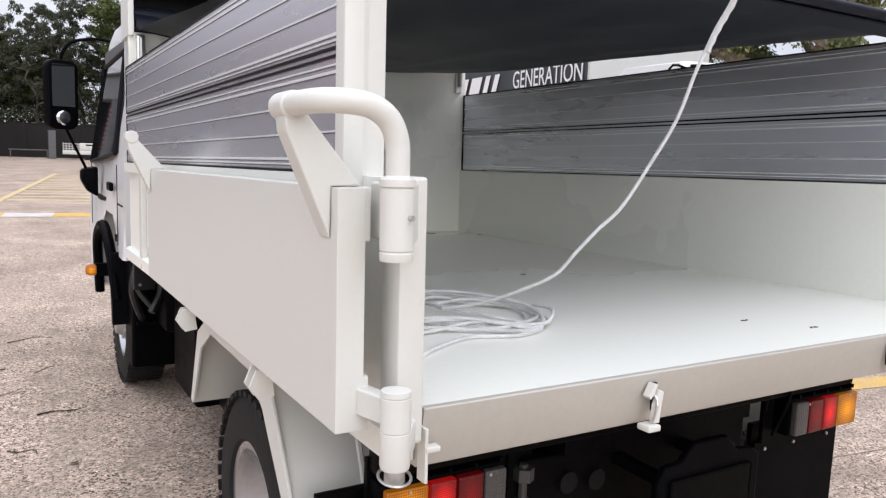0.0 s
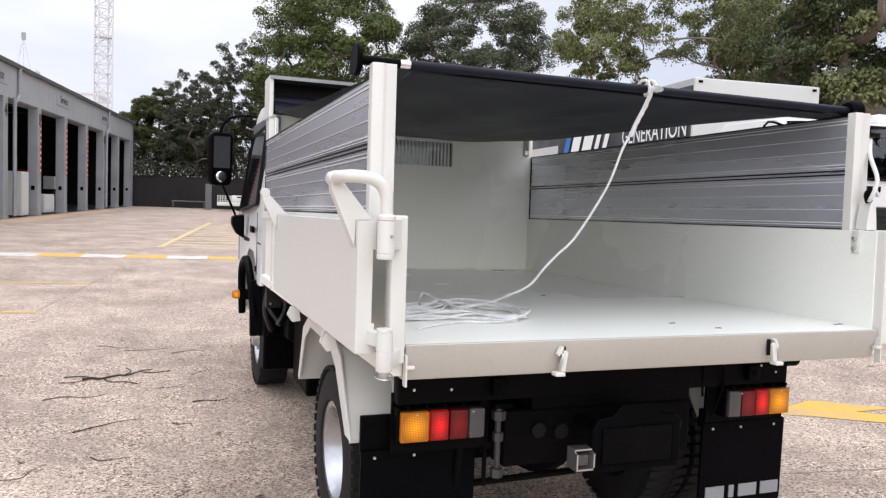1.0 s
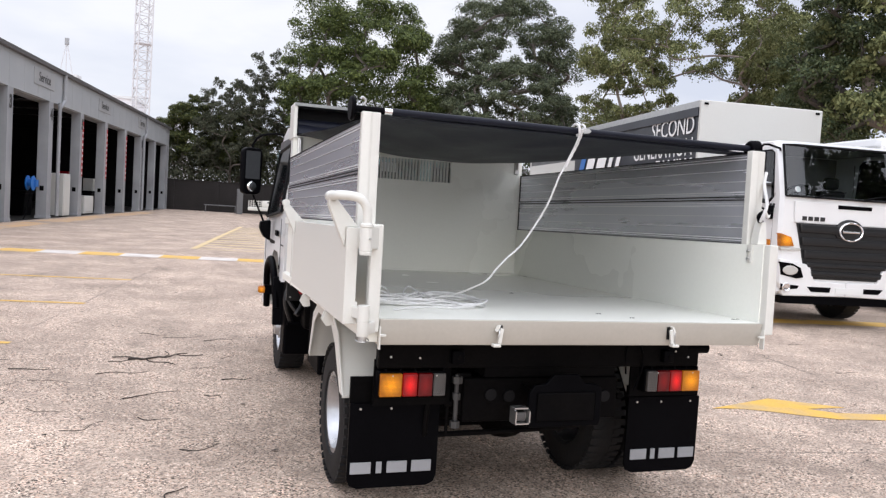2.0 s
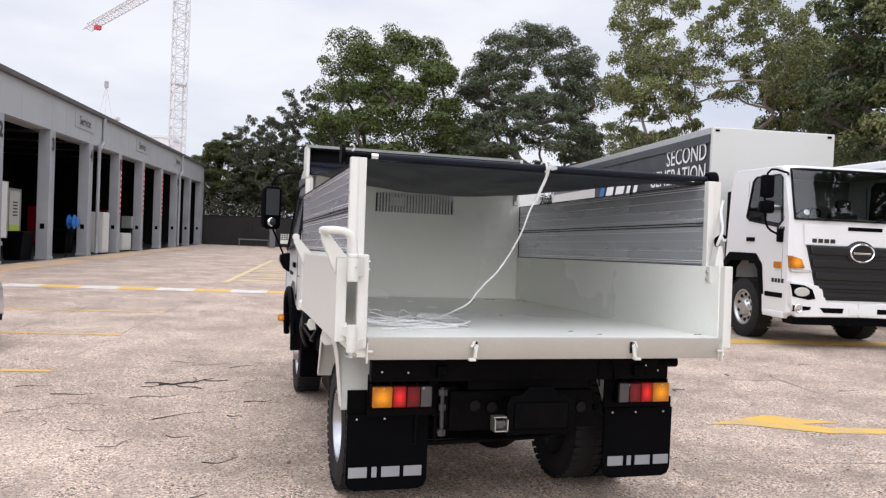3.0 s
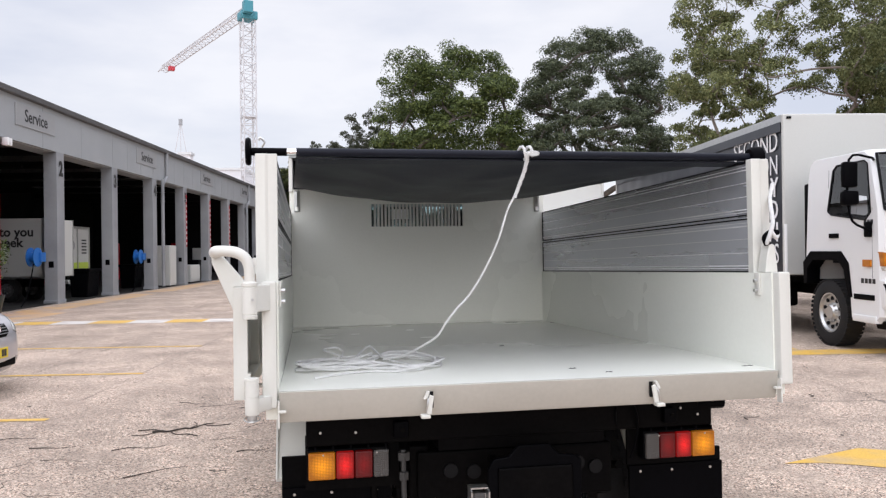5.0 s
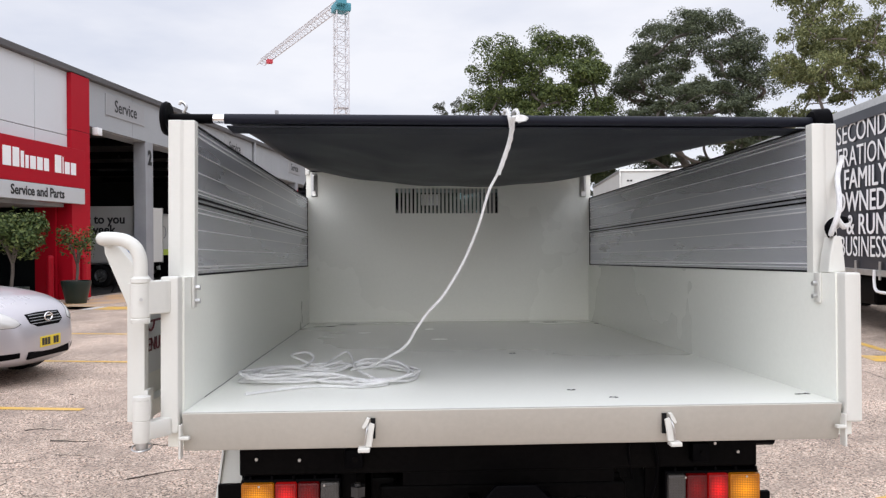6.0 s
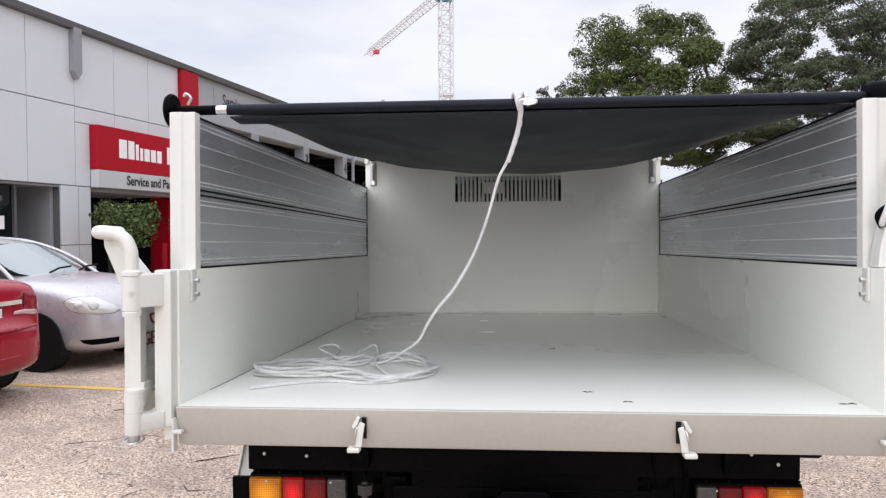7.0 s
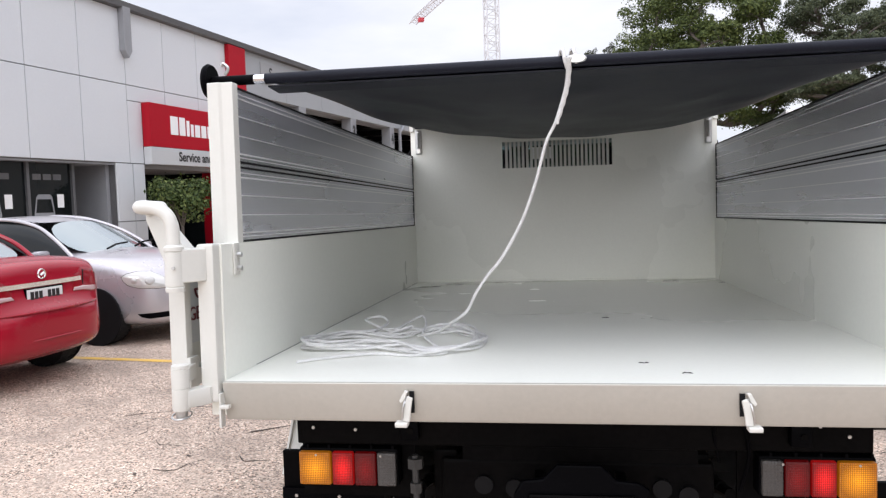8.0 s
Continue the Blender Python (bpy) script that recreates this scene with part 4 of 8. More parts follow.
def tree(x, y, h, spread, leaf, bark, seed, label, base=0.4, n=30, clump=1.5, per=150, size=0.15, sub=6, flat=0.6, trunk=0.4, off=(0, 0), shell=0.5, droop=0.0, group="trees behind the yard", low=-0.75, core=0):
    """Leaf clumps spread over a domed crown; limbs grow from the trunk to each clump, forking from those already grown."""
    rng = random.Random(seed)
    t = thing("tree", Matrix.Translation((x, y, 0)), label, "tree", group)
    zb = h * base
    zc = zb + (h - zb) * 0.38
    up, down = h - zc - clump * flat, zc - zb
    spots = []
    for k in range(n):
        best, far = None, -1
        for c in range(14):
            a, v = rng.uniform(0, 6.283), rng.uniform(low, 1.0)
            r = (shell + (1 - shell) * rng.random()) ** 0.8
            w = math.sqrt(1 - v * v)
            p = Vector((off[0] + spread * r * w * math.cos(a), off[1] + spread * r * w * math.sin(a), zc + r * v * (up if v > 0 else down)))
            m = min([(p - q).length for q in spots] or [1.0])
            if m > far:
                best, far = p, m
        spots.append(best)
    fork = Vector((off[0] * 0.45, off[1] * 0.45, zb * 0.8))
    stem = smooth_path([(0, 0, -0.1), (fork.x * 0.2 + 0.15, 0.1, fork.z * 0.45), fork], 4)
    nodes, up_of, load = list(stem), [i - 1 for i in range(len(stem))], [0] * len(stem)
    chains = [list(range(len(stem)))]
    first = len(stem) // 2
    for p in sorted(spots, key=lambda q: (q - fork).length):
        def cost(i):
            q = nodes[i]
            run = (p - q).length
            return run + 1.4 * max(0.0, q.z + 0.25 * run - p.z)
        i = min(range(first, len(nodes)), key=cost)
        q = nodes[i]
        run = (p - q).length
        back = q - nodes[max(0, up_of[i])]
        lead = back.normalized() if back.length > 1e-4 else Vector((0, 0, 1))
        j = Vector((rng.uniform(-1, 1), rng.uniform(-1, 1), rng.uniform(-0.6, 0.6))) * run * 0.09
        path = smooth_path([q, q + lead * run * 0.2 + (p - q) * 0.16 + j, q.lerp(p, 0.62) + j * 1.2 + Vector((0, 0, run * 0.05)), p], 3)
        chain, prev = [i], i
        for v in path[1:]:
            nodes.append(Vector(v))
            up_of.append(prev)
            load.append(0)
            prev = len(nodes) - 1
            chain.append(prev)
        chains.append(chain)
        while prev >= 0:
            load[prev] += 1
            prev = up_of[prev]
    bm = bmesh.new()
    tip = trunk / max(1.0, n ** 0.48)
    for chain in chains:
        rs = [tip * max(1, load[i]) ** 0.48 for i in chain]
        rs[0] = min(rs[0], rs[1] * 1.25)
        if chain is not chains[0]:
            rs[-1] = tip * 0.3
        tube(bm, [nodes[i] for i in chain], rs, 7 if chain is chains[0] else 5, caps=False)
    cl = []
    for p in spots:
        s = clump * rng.uniform(0.7, 1.2)
        cl.append((p.x, p.y, p.z, s * 0.8, s * 0.8, s * flat * 0.85))
        for q in range(sub):
            a, v = q * 2.4 + rng.uniform(-0.5, 0.5), rng.uniform(-0.25, 0.9)
            w = math.sqrt(1 - v * v)
            o = Vector((s * w * math.cos(a), s * w * math.sin(a), s * flat * v)) * rng.uniform(0.65, 1.0)
            e = s * rng.uniform(0.38, 0.62)
            cl.append((p.x + o.x, p.y + o.y, p.z + o.z, e, e, e * (0.5 + 0.5 * flat)))
            if q % 2 == 0:
                tube(bm, [p - Vector((0, 0, s * 0.2)), p + o * 0.5, p + o], [tip * 0.4, tip * 0.3, tip * 0.12], 4, caps=False)
    # shaded inner foliage
    for k in range(core):
        a, v, r = rng.uniform(0, 6.283), rng.uniform(-0.8, 0.8), rng.uniform(0.2, 0.62)
        w = math.sqrt(1 - v * v)
        cl.append((off[0] + spread * r * w * math.cos(a), off[1] + spread * r * w * math.sin(a), zc + r * v * (up if v > 0 else down), clump, clump, clump * 0.8))
    part("trunk", bm, bark, t)
    me = leaf_mesh(cl, per, size, seed + 100, droop)
    me.materials.append(leaf)
    ob = new("crown", me)
    ob.parent = t
    return t


def polar(az, d, eye=(-1.56, -3.5)):
    a = radians(az)
    return eye[0] + d * math.sin(a), eye[1] + d * math.cos(a)


def build_trees():
    fig = "broad dark green fig tree with a rounded dense crown"
    gum = "tall pale-barked eucalyptus with open olive crown"
    pine = "dark feathery she-oak tree behind the yard wall"
    low = "leafy light green tree at the yard corner"
    def put(az, d, *a, **k):
        x, y = polar(az, d)
        return tree(x, y, *a, **k)
    put(11.5, 64, 19.8, 6.0, LEAF_FIG, BARK, 5, fig, base=0.26, n=46, clump=1.6, per=170, size=0.145, sub=8, flat=0.9, trunk=0.42, shell=0.75, core=26)
    put(22.0, 66, 20.2, 5.6, LEAF_UMB, BARK, 8, "umbrella-crowned dark tree with bare forking limbs", base=0.42, n=54, clump=1.2, per=95, size=0.12, sub=8, flat=0.8, trunk=0.34, shell=0.86, low=0.0)
    put(22.3, 60, 13.5, 5.2, LEAF_UMB, BARK, 9, "low flat-crowned brownish tree with bare forking limbs", base=0.36, n=56, clump=0.95, per=95, size=0.115, sub=8, flat=0.7, trunk=0.3, shell=0.8, low=-0.15)
    put(17.6, 68, 12.0, 3.4, LEAF_DARK, BARK, 10, "dark rounded tree filling the gap between taller crowns", base=0.25, n=18, clump=1.4, per=170, size=0.16, sub=6, trunk=0.3)
    put(5.0, 70, 14.8, 2.9, LEAF_OAK, BARK, 11, pine, base=0.3, n=86, clump=0.46, per=46, size=0.1, sub=5, flat=1.3, trunk=0.13, shell=0.3, droop=0.9, core=8)
    put(2.4, 66, 11.4, 2.9, LEAF_OAK, BARK, 12, pine, base=0.25, n=82, clump=0.46, per=46, size=0.1, sub=5, flat=1.3, trunk=0.13, shell=0.3, droop=0.9, core=8)
    put(7.6, 70, 11.8, 2.6, LEAF_OAK, BARK, 15, pine, base=0.3, n=74, clump=0.46, per=46, size=0.1, sub=5, flat=1.3, trunk=0.13, shell=0.3, droop=0.9, core=8)
    put(-0.3, 68.5, 10.0, 2.5, LEAF_LOW, BARK, 13, low, base=0.28, n=46, clump=0.7, per=150, size=0.1, sub=6, flat=0.8, trunk=0.22, shell=0.4, core=8)
    put(2.9, 69, 9.0, 2.9, LEAF_LOW, BARK, 14, low, base=0.28, n=46, clump=0.7, per=150, size=0.1, sub=6, flat=0.8, trunk=0.22, shell=0.4, core=8)
    put(36.6, 50, 20.5, 6.0, LEAF_GUM, GUMBARK, 21, gum, base=0.34, n=84, clump=0.8, per=85, size=0.105, sub=7, flat=1.15, trunk=0.105, off=(-2.0, 0.2), shell=0.6, droop=0.6, low=-0.4)
    put(30.8, 52, 14.6, 2.9, LEAF_GUM, GUMBARK, 16, gum, base=0.36, n=30, clump=0.8, per=95, size=0.11, sub=7, flat=0.85, trunk=0.18, shell=0.55, droop=0.6)
    put(42.0, 54, 17.0, 3.4, LEAF_GUM, GUMBARK, 26, gum, base=0.3, n=34, clump=1.25, per=150, size=0.15, sub=6, flat=0.8, trunk=0.22, shell=0.4, droop=0.6)
    put(47.0, 42, 22.0, 4.0, LEAF_DARK, BARK, 18, "tall dense dark conifer behind the parked trucks", base=0.1, n=64, clump=1.1, per=130, size=0.12, sub=7, flat=0.8, trunk=0.5, shell=0.45, droop=0.3)
    put(50.5, 40, 20.0, 4.6, LEAF_GUM, GUMBARK, 19, gum, base=0.2, n=48, clump=1.25, per=140, size=0.15, sub=6, flat=0.8, trunk=0.45, shell=0.4, droop=0.6)
    put(36.4, 58, 9.5, 3.4, LEAF_DARK, BARK, 22, pine, base=0.12, n=24, clump=1.2, per=140, size=0.16, sub=6, trunk=0.3)
    put(27.4, 68, 8.0, 3.4, LEAF_DARK, BARK, 23, pine, base=0.12, n=22, clump=1.2, per=140, size=0.16, sub=6, trunk=0.3)
    # trees on the street side, behind the camera
    for k, (x, y, hh) in enumerate(((18.5, -8.5, 15.0), (24.0, -5.0, 14.0), (13.5, -15.5, 14.5), (28.0, -14.0, 15.0), (21.5, -19.0, 14.0))):
        tree(x, y, hh, 4.0, LEAF_DARK, BARK, 40 + k, "dark street tree on the far side of the yard", base=0.25, n=24, clump=1.5, per=40, size=0.4, sub=5, trunk=0.35, group="street trees")
    # understorey along the wall
    cl = []
    rng = random.Random(31)
    for k in range(210):
        x, y = polar(-3.5 + k * 0.224, 67 + rng.uniform(-1.0, 5.0))
        cl.append((x, y, rng.uniform(1.9, 4.6), 1.5, 1.5, 1.2))
    me = leaf_mesh(cl, 290, 0.15, 77)
    me.materials.append(LEAF_OAK)
    tagged(new("shrub_belt", me), "dense dark shrubs growing behind the yard wall", "shrubs", kind="stuff")
    # added plain wall, out of view, closes the street side, low for light
    bm = bmesh.new()
    box(bm, -40, 44, 0, 0.3, 0, 2.1)
    box(bm, -40, 44, -0.02, 0.36, 2.1, 2.2)
    solid("unseen_wall", bm, FASCIA, "plain grey wall added to close the unseen street side", "wall", kind="structure", m=Matrix.Translation((0, -30, 0)) @ YARD_TURN)


def build_crane():
    x, y = polar(-3.7, 122)
    c = thing("tower_crane", Matrix.Translation((x, y, 0)) @ Matrix.Rotation(radians(20), 4, "Z"), "white lattice tower crane with luffing jib, far off", "crane")
    bm = bmesh.new()
    s, H = 0.95, 37.6
    for px in (-s, s):
        for py in (-s, s):
            tube(bm, [(px, py, 0), (px, py, H)], 0.12, 4)
    for k in range(28):
        z = k * H / 28
        z2 = z + H / 28
        for a, b in (((-s, -s), (s, -s)), ((s, -s), (s, s)), ((s, s), (-s, s)), ((-s, s), (-s, -s))):
            tube(bm, [(*a, z), (*b, z)], 0.06, 4)
            p, q = (a, b) if k % 2 else (b, a)
            tube(bm, [(*p, z), (*q, z2)], 0.06, 4)
    part("mast", bm, CRANE_W, c, angle=0)
    for z in (8.5, 22.5):
        part("climbing_collar", bm_box(-s - 0.1, s + 0.1, -s - 0.1, s + 0.1, z, z + 0.12), CRANE_W, c)
    part("slew_ring", bm_box(-1.3, 1.3, -1.3, 1.3, H, H + 1.3, bev=0.2), CRANE_B, c, "teal slewing unit")
    part("cab", bm_box(-1.2, 0.2, -2.6, -1.3, H + 0.6, H + 2.4, bev=0.1), CRANE_B, c)
    bm = bmesh.new()
    tip = c.matrix_world.inverted() @ Vector((*polar(-9.7, 166), H + 1.2))
    a0, a1 = Vector((0, 0, H + 1.2)), Vector(tip)
    d = (a1 - a0)
    side = Vector((-d.y, d.x, 0)).normalized() * 0.8
    upv = Vector((0, 0, 1.0))
    lines = [a0 + side, a0 - side, a0 + upv * 1.3]
    for p in lines:
        tube(bm, [p, p + d], 0.11, 4)
    for k in range(26):
        t0, t1 = k / 26, (k + 1) / 26
        for i in range(3):
            tube(bm, [lines[i] + d * t0, lines[(i + 1) % 3] + d * t1], 0.06, 4)
            tube(bm, [lines[i] + d * t0, lines[(i + 1) % 3] + d * t0], 0.05, 4)
    part("jib", bm, CRANE_W, c, "white lattice jib", angle=0)
    m = a0 + d * 0.86
    part("hook_block", bm_box(m.x - 0.6, m.x + 0.6, m.y - 0.6, m.y + 0.6, m.z - 1.0, m.z - 0.2, bev=0.1), CRANE_R, c, "red jib head")
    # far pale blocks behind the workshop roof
    for az, d, wd, h, lb in ((-5.6, 140, 7, 16.2, "pale far apartment block, haze in its colour"), (-2.6, 150, 9, 14.0, "pale far apartment block, haze in its colour"), (-8.15, 120, 1.6, 16.3, "small pale plant room on a far roof")):
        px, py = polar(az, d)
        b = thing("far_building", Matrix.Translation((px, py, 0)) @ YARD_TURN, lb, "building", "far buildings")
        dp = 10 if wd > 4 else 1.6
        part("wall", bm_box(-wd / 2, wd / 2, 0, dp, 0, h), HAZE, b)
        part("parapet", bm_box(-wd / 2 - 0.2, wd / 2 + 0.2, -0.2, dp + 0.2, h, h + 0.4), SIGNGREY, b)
    px, py = polar(-8.4, 120)
    mast = thing("aerial_mast", Matrix.Translation((px, py, 16.7)), "thin lattice aerial mast on a far roof", "mast")
    bm = bmesh.new()
    for dx in (-0.8, 0.8, 0.0):
        tube(bm, [(dx, 0, 0), (0, 0, 4.6)], 0.05, 4)
    part("stays", bm, CRANE_W, mast)
    part("head", bm_box(-0.25, 0.25, -0.2, 0.2, 4.0, 4.9), COLUMN, mast)


# ---- the tipper ----
TRAY = Matrix.Translation((0, 0, 1.075)) @ Matrix.Rotation(radians(-1.35), 4, "X")   # the bed stands a little nose-down


def wheel(parent, x, y, r, width, face, deep, rim_r, name="wheel", nuts=6, out_hub=0.0, holes=0, rim_mat=None):
    """Tyre with tread blocks and a dished rim; face is +1 or -1, the side that shows."""
    m = Matrix.Translation((x, y, r)) @ Matrix.Rotation(radians(90 * face), 4, "Y")
    w = width / 2
    bm = bmesh.new()
    lathe(bm, [(rim_r, -w * 0.8), (rim_r + 0.02, -w), (r - 0.05, -w * 1.02), (r - 0.012, -w * 0.86), (r, -w * 0.55), (r, w * 0.55), (r - 0.012, w * 0.86), (r - 0.05, w * 1.02), (rim_r + 0.02, w), (rim_r, w * 0.8)], m, 48)
    t = part(name, bm, RUBBER, parent, "black truck tyre with block tread")
    bm = bmesh.new()
    nb = 44
    for k in range(nb):
        a = k * 2 * math.pi / nb
        for s in (-1, 1):
            b = Matrix.Rotation(a, 4, "Z") @ Matrix.Translation((r - 0.006, 0, s * w * 0.68))
            vs = box(bm, -0.008, 0.009, -r * math.pi / nb * 0.62, r * math.pi / nb * 0.62, -w * 0.34, w * 0.34)
            for v in vs:
                v.co = m @ (b @ v.co)
    tagged(part("tread", bm, RUBBER, t), kind="stuff")
    bm = bmesh.new()
    lathe(bm, [(rim_r, -w * 0.8), (rim_r + 0.012, w * 0.82), (rim_r + 0.012, w * 0.9), (rim_r - 0.012, w * 0.88), (rim_r - 0.03, w * 0.6), (rim_r - 0.045, w * 0.9 - deep * 0.75), (rim_r * 0.62, w * 0.9 - deep), (rim_r * 0.5, w * 0.9 - deep * 0.9), (rim_r * 0.34, w * 0.9 - deep * 0.9 + out_hub), (0, w * 0.9 - deep * 0.9 + out_hub)], m, 40)
    part("rim", bm, rim_mat or RIM, t, "silver painted steel rim")
    for k in range(holes):
        a = k * 2 * math.pi / holes
        bm = bmesh.new()
        q = m @ Matrix.Translation((math.cos(a) * rim_r * 0.74, math.sin(a) * rim_r * 0.74, w * 0.9 - deep * 0.8))
        tube(bm, [q @ Vector((0, 0, -0.02)), q @ Vector((0, 0, 0.012))], rim_r * 0.105, 12)
        part("vent_hole", bm, SEAL, t)
    bm = bmesh.new()
    for k in range(nuts):
        a = k * 2 * math.pi / nuts
        q = m @ Matrix.Translation((math.cos(a) * rim_r * 0.46, math.sin(a) * rim_r * 0.46, w * 0.9 - deep * 0.9))
        tube(bm, [q @ Vector((0, 0, -0.01)), q @ Vector((0, 0, 0.04))], 0.016, 6)
    tagged(part("wheel_nuts", bm, STEEL, t), kind="stuff")
    return t


def bolts(parent, spots, r=0.009, d=(0, -1, 0), l=0.01, mat=None, m=None):
    for p in spots:
        bm = bmesh.new()
        p = Vector(p)
        tube(bm, [p, p + Vector(d) * l], r, 6)
        part("bolt", bm, mat or STEEL, parent, "", m)


def build_tray(t):
    hw, ln = 0.966, 3.03
    floor = part("tray_floor", bm_box(-hw, hw, 0.012, ln, -0.012, 0.0), BEDPAINT_LIT, t, "pale grey painted steel bed floor, scuffed", TRAY)
    # scuffs
    rng = random.Random(4)
    for x, y, l in ((-0.75, 2.85, 0.12), (0.2, 0.28, 0.03), (0.62, 2.9, 0.1), (-0.9, 2.7, 0.14), (0.15, 1.25, 0.03), (0.3, 0.14, 0.03), (0.93, 2.75, 0.06), (0.9, 0.15, 0.05)):
        bm = bmesh.new()
        a = rng.uniform(-0.2, 0.2)
        pts = [(x + l * k / 4, y + a * l * k / 4 + rng.uniform(-0.006, 0.006), 0.001) for k in range(5)]
        tube(bm, pts, [0.0006, 0.0022, 0.001, 0.0026, 0.0006], 5)
        part("scuff", bm, TWIG, floor, "dark scrape mark", TRAY)
    bm = bmesh.new()
    prism(bm, [(-0.002, -0.002), (0.0, 0.0), (0.013, 0.0), (0.04, -0.1), (0.075, -0.1), (0.075, -0.112), (0.026, -0.112), (0.02, -0.106)], "x", -0.964, 0.964)
    part("rear_rail", bm, RAIL, t, "darker cream steel rear rail", TRAY)
    for s in (-1, 1):
        # side wall with folded top, end flange
        bm = bmesh.new()
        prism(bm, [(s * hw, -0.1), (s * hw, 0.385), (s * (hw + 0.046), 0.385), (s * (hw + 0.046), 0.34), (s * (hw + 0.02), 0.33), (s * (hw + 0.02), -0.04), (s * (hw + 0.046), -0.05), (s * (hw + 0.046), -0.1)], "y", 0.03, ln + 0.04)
        # Side walls take the lightened paint; posts and gate keep the plain cream.
        side = part("side_wall", bm, BEDPAINT_LIT, t, "cream painted steel bed side", TRAY)
        part("corner_post", bm_box(min(s * (hw + 0.006), s * (hw + 0.056)), max(s * (hw + 0.006), s * (hw + 0.056)), -0.012, 0.055, -0.055, 0.388, bev=0.006), WHITE, side, "", TRAY)
        for y in (0.9, 1.75, 2.6):
            part("stiffener", bm_box(min(s * (hw + 0.02), s * (hw + 0.044)), max(s * (hw + 0.02), s * (hw + 0.044)), y - 0.03, y + 0.03, -0.05, 0.34, bev=0.004), WHITE, side, "", TRAY)
        if s < 0:
            part("weld_gap", bm_box(-hw, -hw + 0.0008, 0.25, ln, 0.0003, 0.0014), SEAL, side, "", TRAY)
        # stanchion at the rear
        x0, x1 = sorted((s * 0.97, s * 1.05))
        bm = bmesh.new()
        prism(bm, [(x0, 0.156), (x0 + 0.036, 0.152), (x0 + 0.046, 0.158), (x1, 0.156), (x1, 0.196), (x0, 0.196)], "z", 0.36, 0.862, 0.003)
        post = part("stanchion", bm, WHITE, t, "cream folded steel stanchion", TRAY)
        part("foot_bracket", bm_box(min(s * 0.966, s * 0.958), max(s * 0.966, s * 0.958), 0.1, 0.137, 0.292, 0.386, bev=0.003), WHITE, post, "", TRAY)
        for z in (0.352, 0.312):
            bm = bmesh.new()
            tube(bm, [(s * 0.958, 0.118, z), (s * 0.944, 0.118, z)], 0.008, 6)
            part("bolt", bm, STEEL, post, "zinc bolt", TRAY)
        # two aluminium drop boards with ribs and rubber seals
        for k, (z0, z1) in enumerate(((0.3865, 0.614), (0.626, 0.852))):
            x0, x1 = sorted((s * 0.976, s * 1.0))
            b = part("aluminium_board", bm_box(x0, x1, 0.2, ln - 0.012, z0 + 0.002, z1 - 0.001, bev=0.002), ALU, t, "grey anodised aluminium drop board", TRAY)
            for f in (0.07, 0.12, 0.36, 0.62, 0.86, 0.92):
                z = z0 + (z1 - z0) * f
                w = 0.0018 if f not in (0.12, 0.86) else 0.003
                for xo, wo in ((s * 0.976, w * 0.75), (s * 1.0, w)):
                    part("rib", bm_box(xo - 0.0022, xo + 0.0022, 0.202, ln - 0.014, z - wo, z + wo), RIB, b, "", TRAY)
                    # Thin dark strip laid under each outer rib.
                    if abs(xo) > 0.99:
                        part("dark_line", bm_box(xo - 0.0012, xo + 0.0012, 0.202, ln - 0.014, z - wo - 0.0022, z - wo - 0.0002), GUTTER, b, "", TRAY)
            part("seal", bm_box(x0 - 0.003, x1 + 0.003, 0.199, ln - 0.01, z0 - 0.001, z0 + 0.005), SEAL, b, "", TRAY)
            part("seal", bm_box(x0 - 0.003, x1 + 0.003, 0.199, ln - 0.01, z1 - 0.005, z1 + 0.001), SEAL, b, "", TRAY)
            part("seal", bm_box(x0 - 0.003, x1 + 0.003, ln - 0.018, ln - 0.004, z0, z1), SEAL, b, "", TRAY)
            if k == 0:
                part("joint_strip", bm_box(x0 + 0.001, x1 - 0.001, 0.2, ln - 0.012, z1 + 0.001, z1 + 0.011), ALU, b, "", TRAY)
    # headboard with a slotted vent
    hb0, hb1, top = ln, ln + 0.03, 1.03
    va, vb, vz0, vz1 = -0.375, 0.335, 0.748, 0.92
    bm = bmesh.new()
    gx, gz = (-0.985, va, vb, 0.985), (-0.1, vz0, vz1, top)
    g = [[[bm.verts.new((x, y, z)) for z in gz] for x in gx] for y in (hb0, hb1)]
    for i in range(3):
        for k in range(3):
            if (i, k) != (1, 1):
                bm.faces.new((g[0][i][k], g[0][i + 1][k], g[0][i + 1][k + 1], g[0][i][k + 1]))
                bm.faces.new((g[1][i][k], g[1][i][k + 1], g[1][i + 1][k + 1], g[1][i + 1][k]))
    for a, b in (((1, 1), (2, 1)), ((2, 1), (2, 2)), ((2, 2), (1, 2)), ((1, 2), (1, 1)), *[((i, k), (i + 1, k)) for i in range(3) for k in (0, 3)], *[((i, k), (i, k + 1)) for i in (0, 3) for k in range(3)]):
        bm.faces.new((g[0][a[0]][a[1]], g[0][b[0]][b[1]], g[1][b[0]][b[1]], g[1][a[0]][a[1]]))
    # Headboard in the lightened paint too: brightness put into its colour.
    head = part("headboard", bm, BEDPAINT_LIT, t, "cream steel headboard with slotted vent", TRAY)
    n = 26
    for k in range(1, n):
        x = va + (vb - va) * k / n
        part("vent_bar", bm_box(x - 0.0075, x + 0.0075, hb0 + 0.004, hb1 - 0.004, vz0, vz1), WHITE, head, "", TRAY)
    part("floor_weld", bm_box(-hw, hw, hb0 - 0.012, hb0, 0.0, 0.012, bev=0.004), BEDPAINT_LIT, head, "", TRAY)
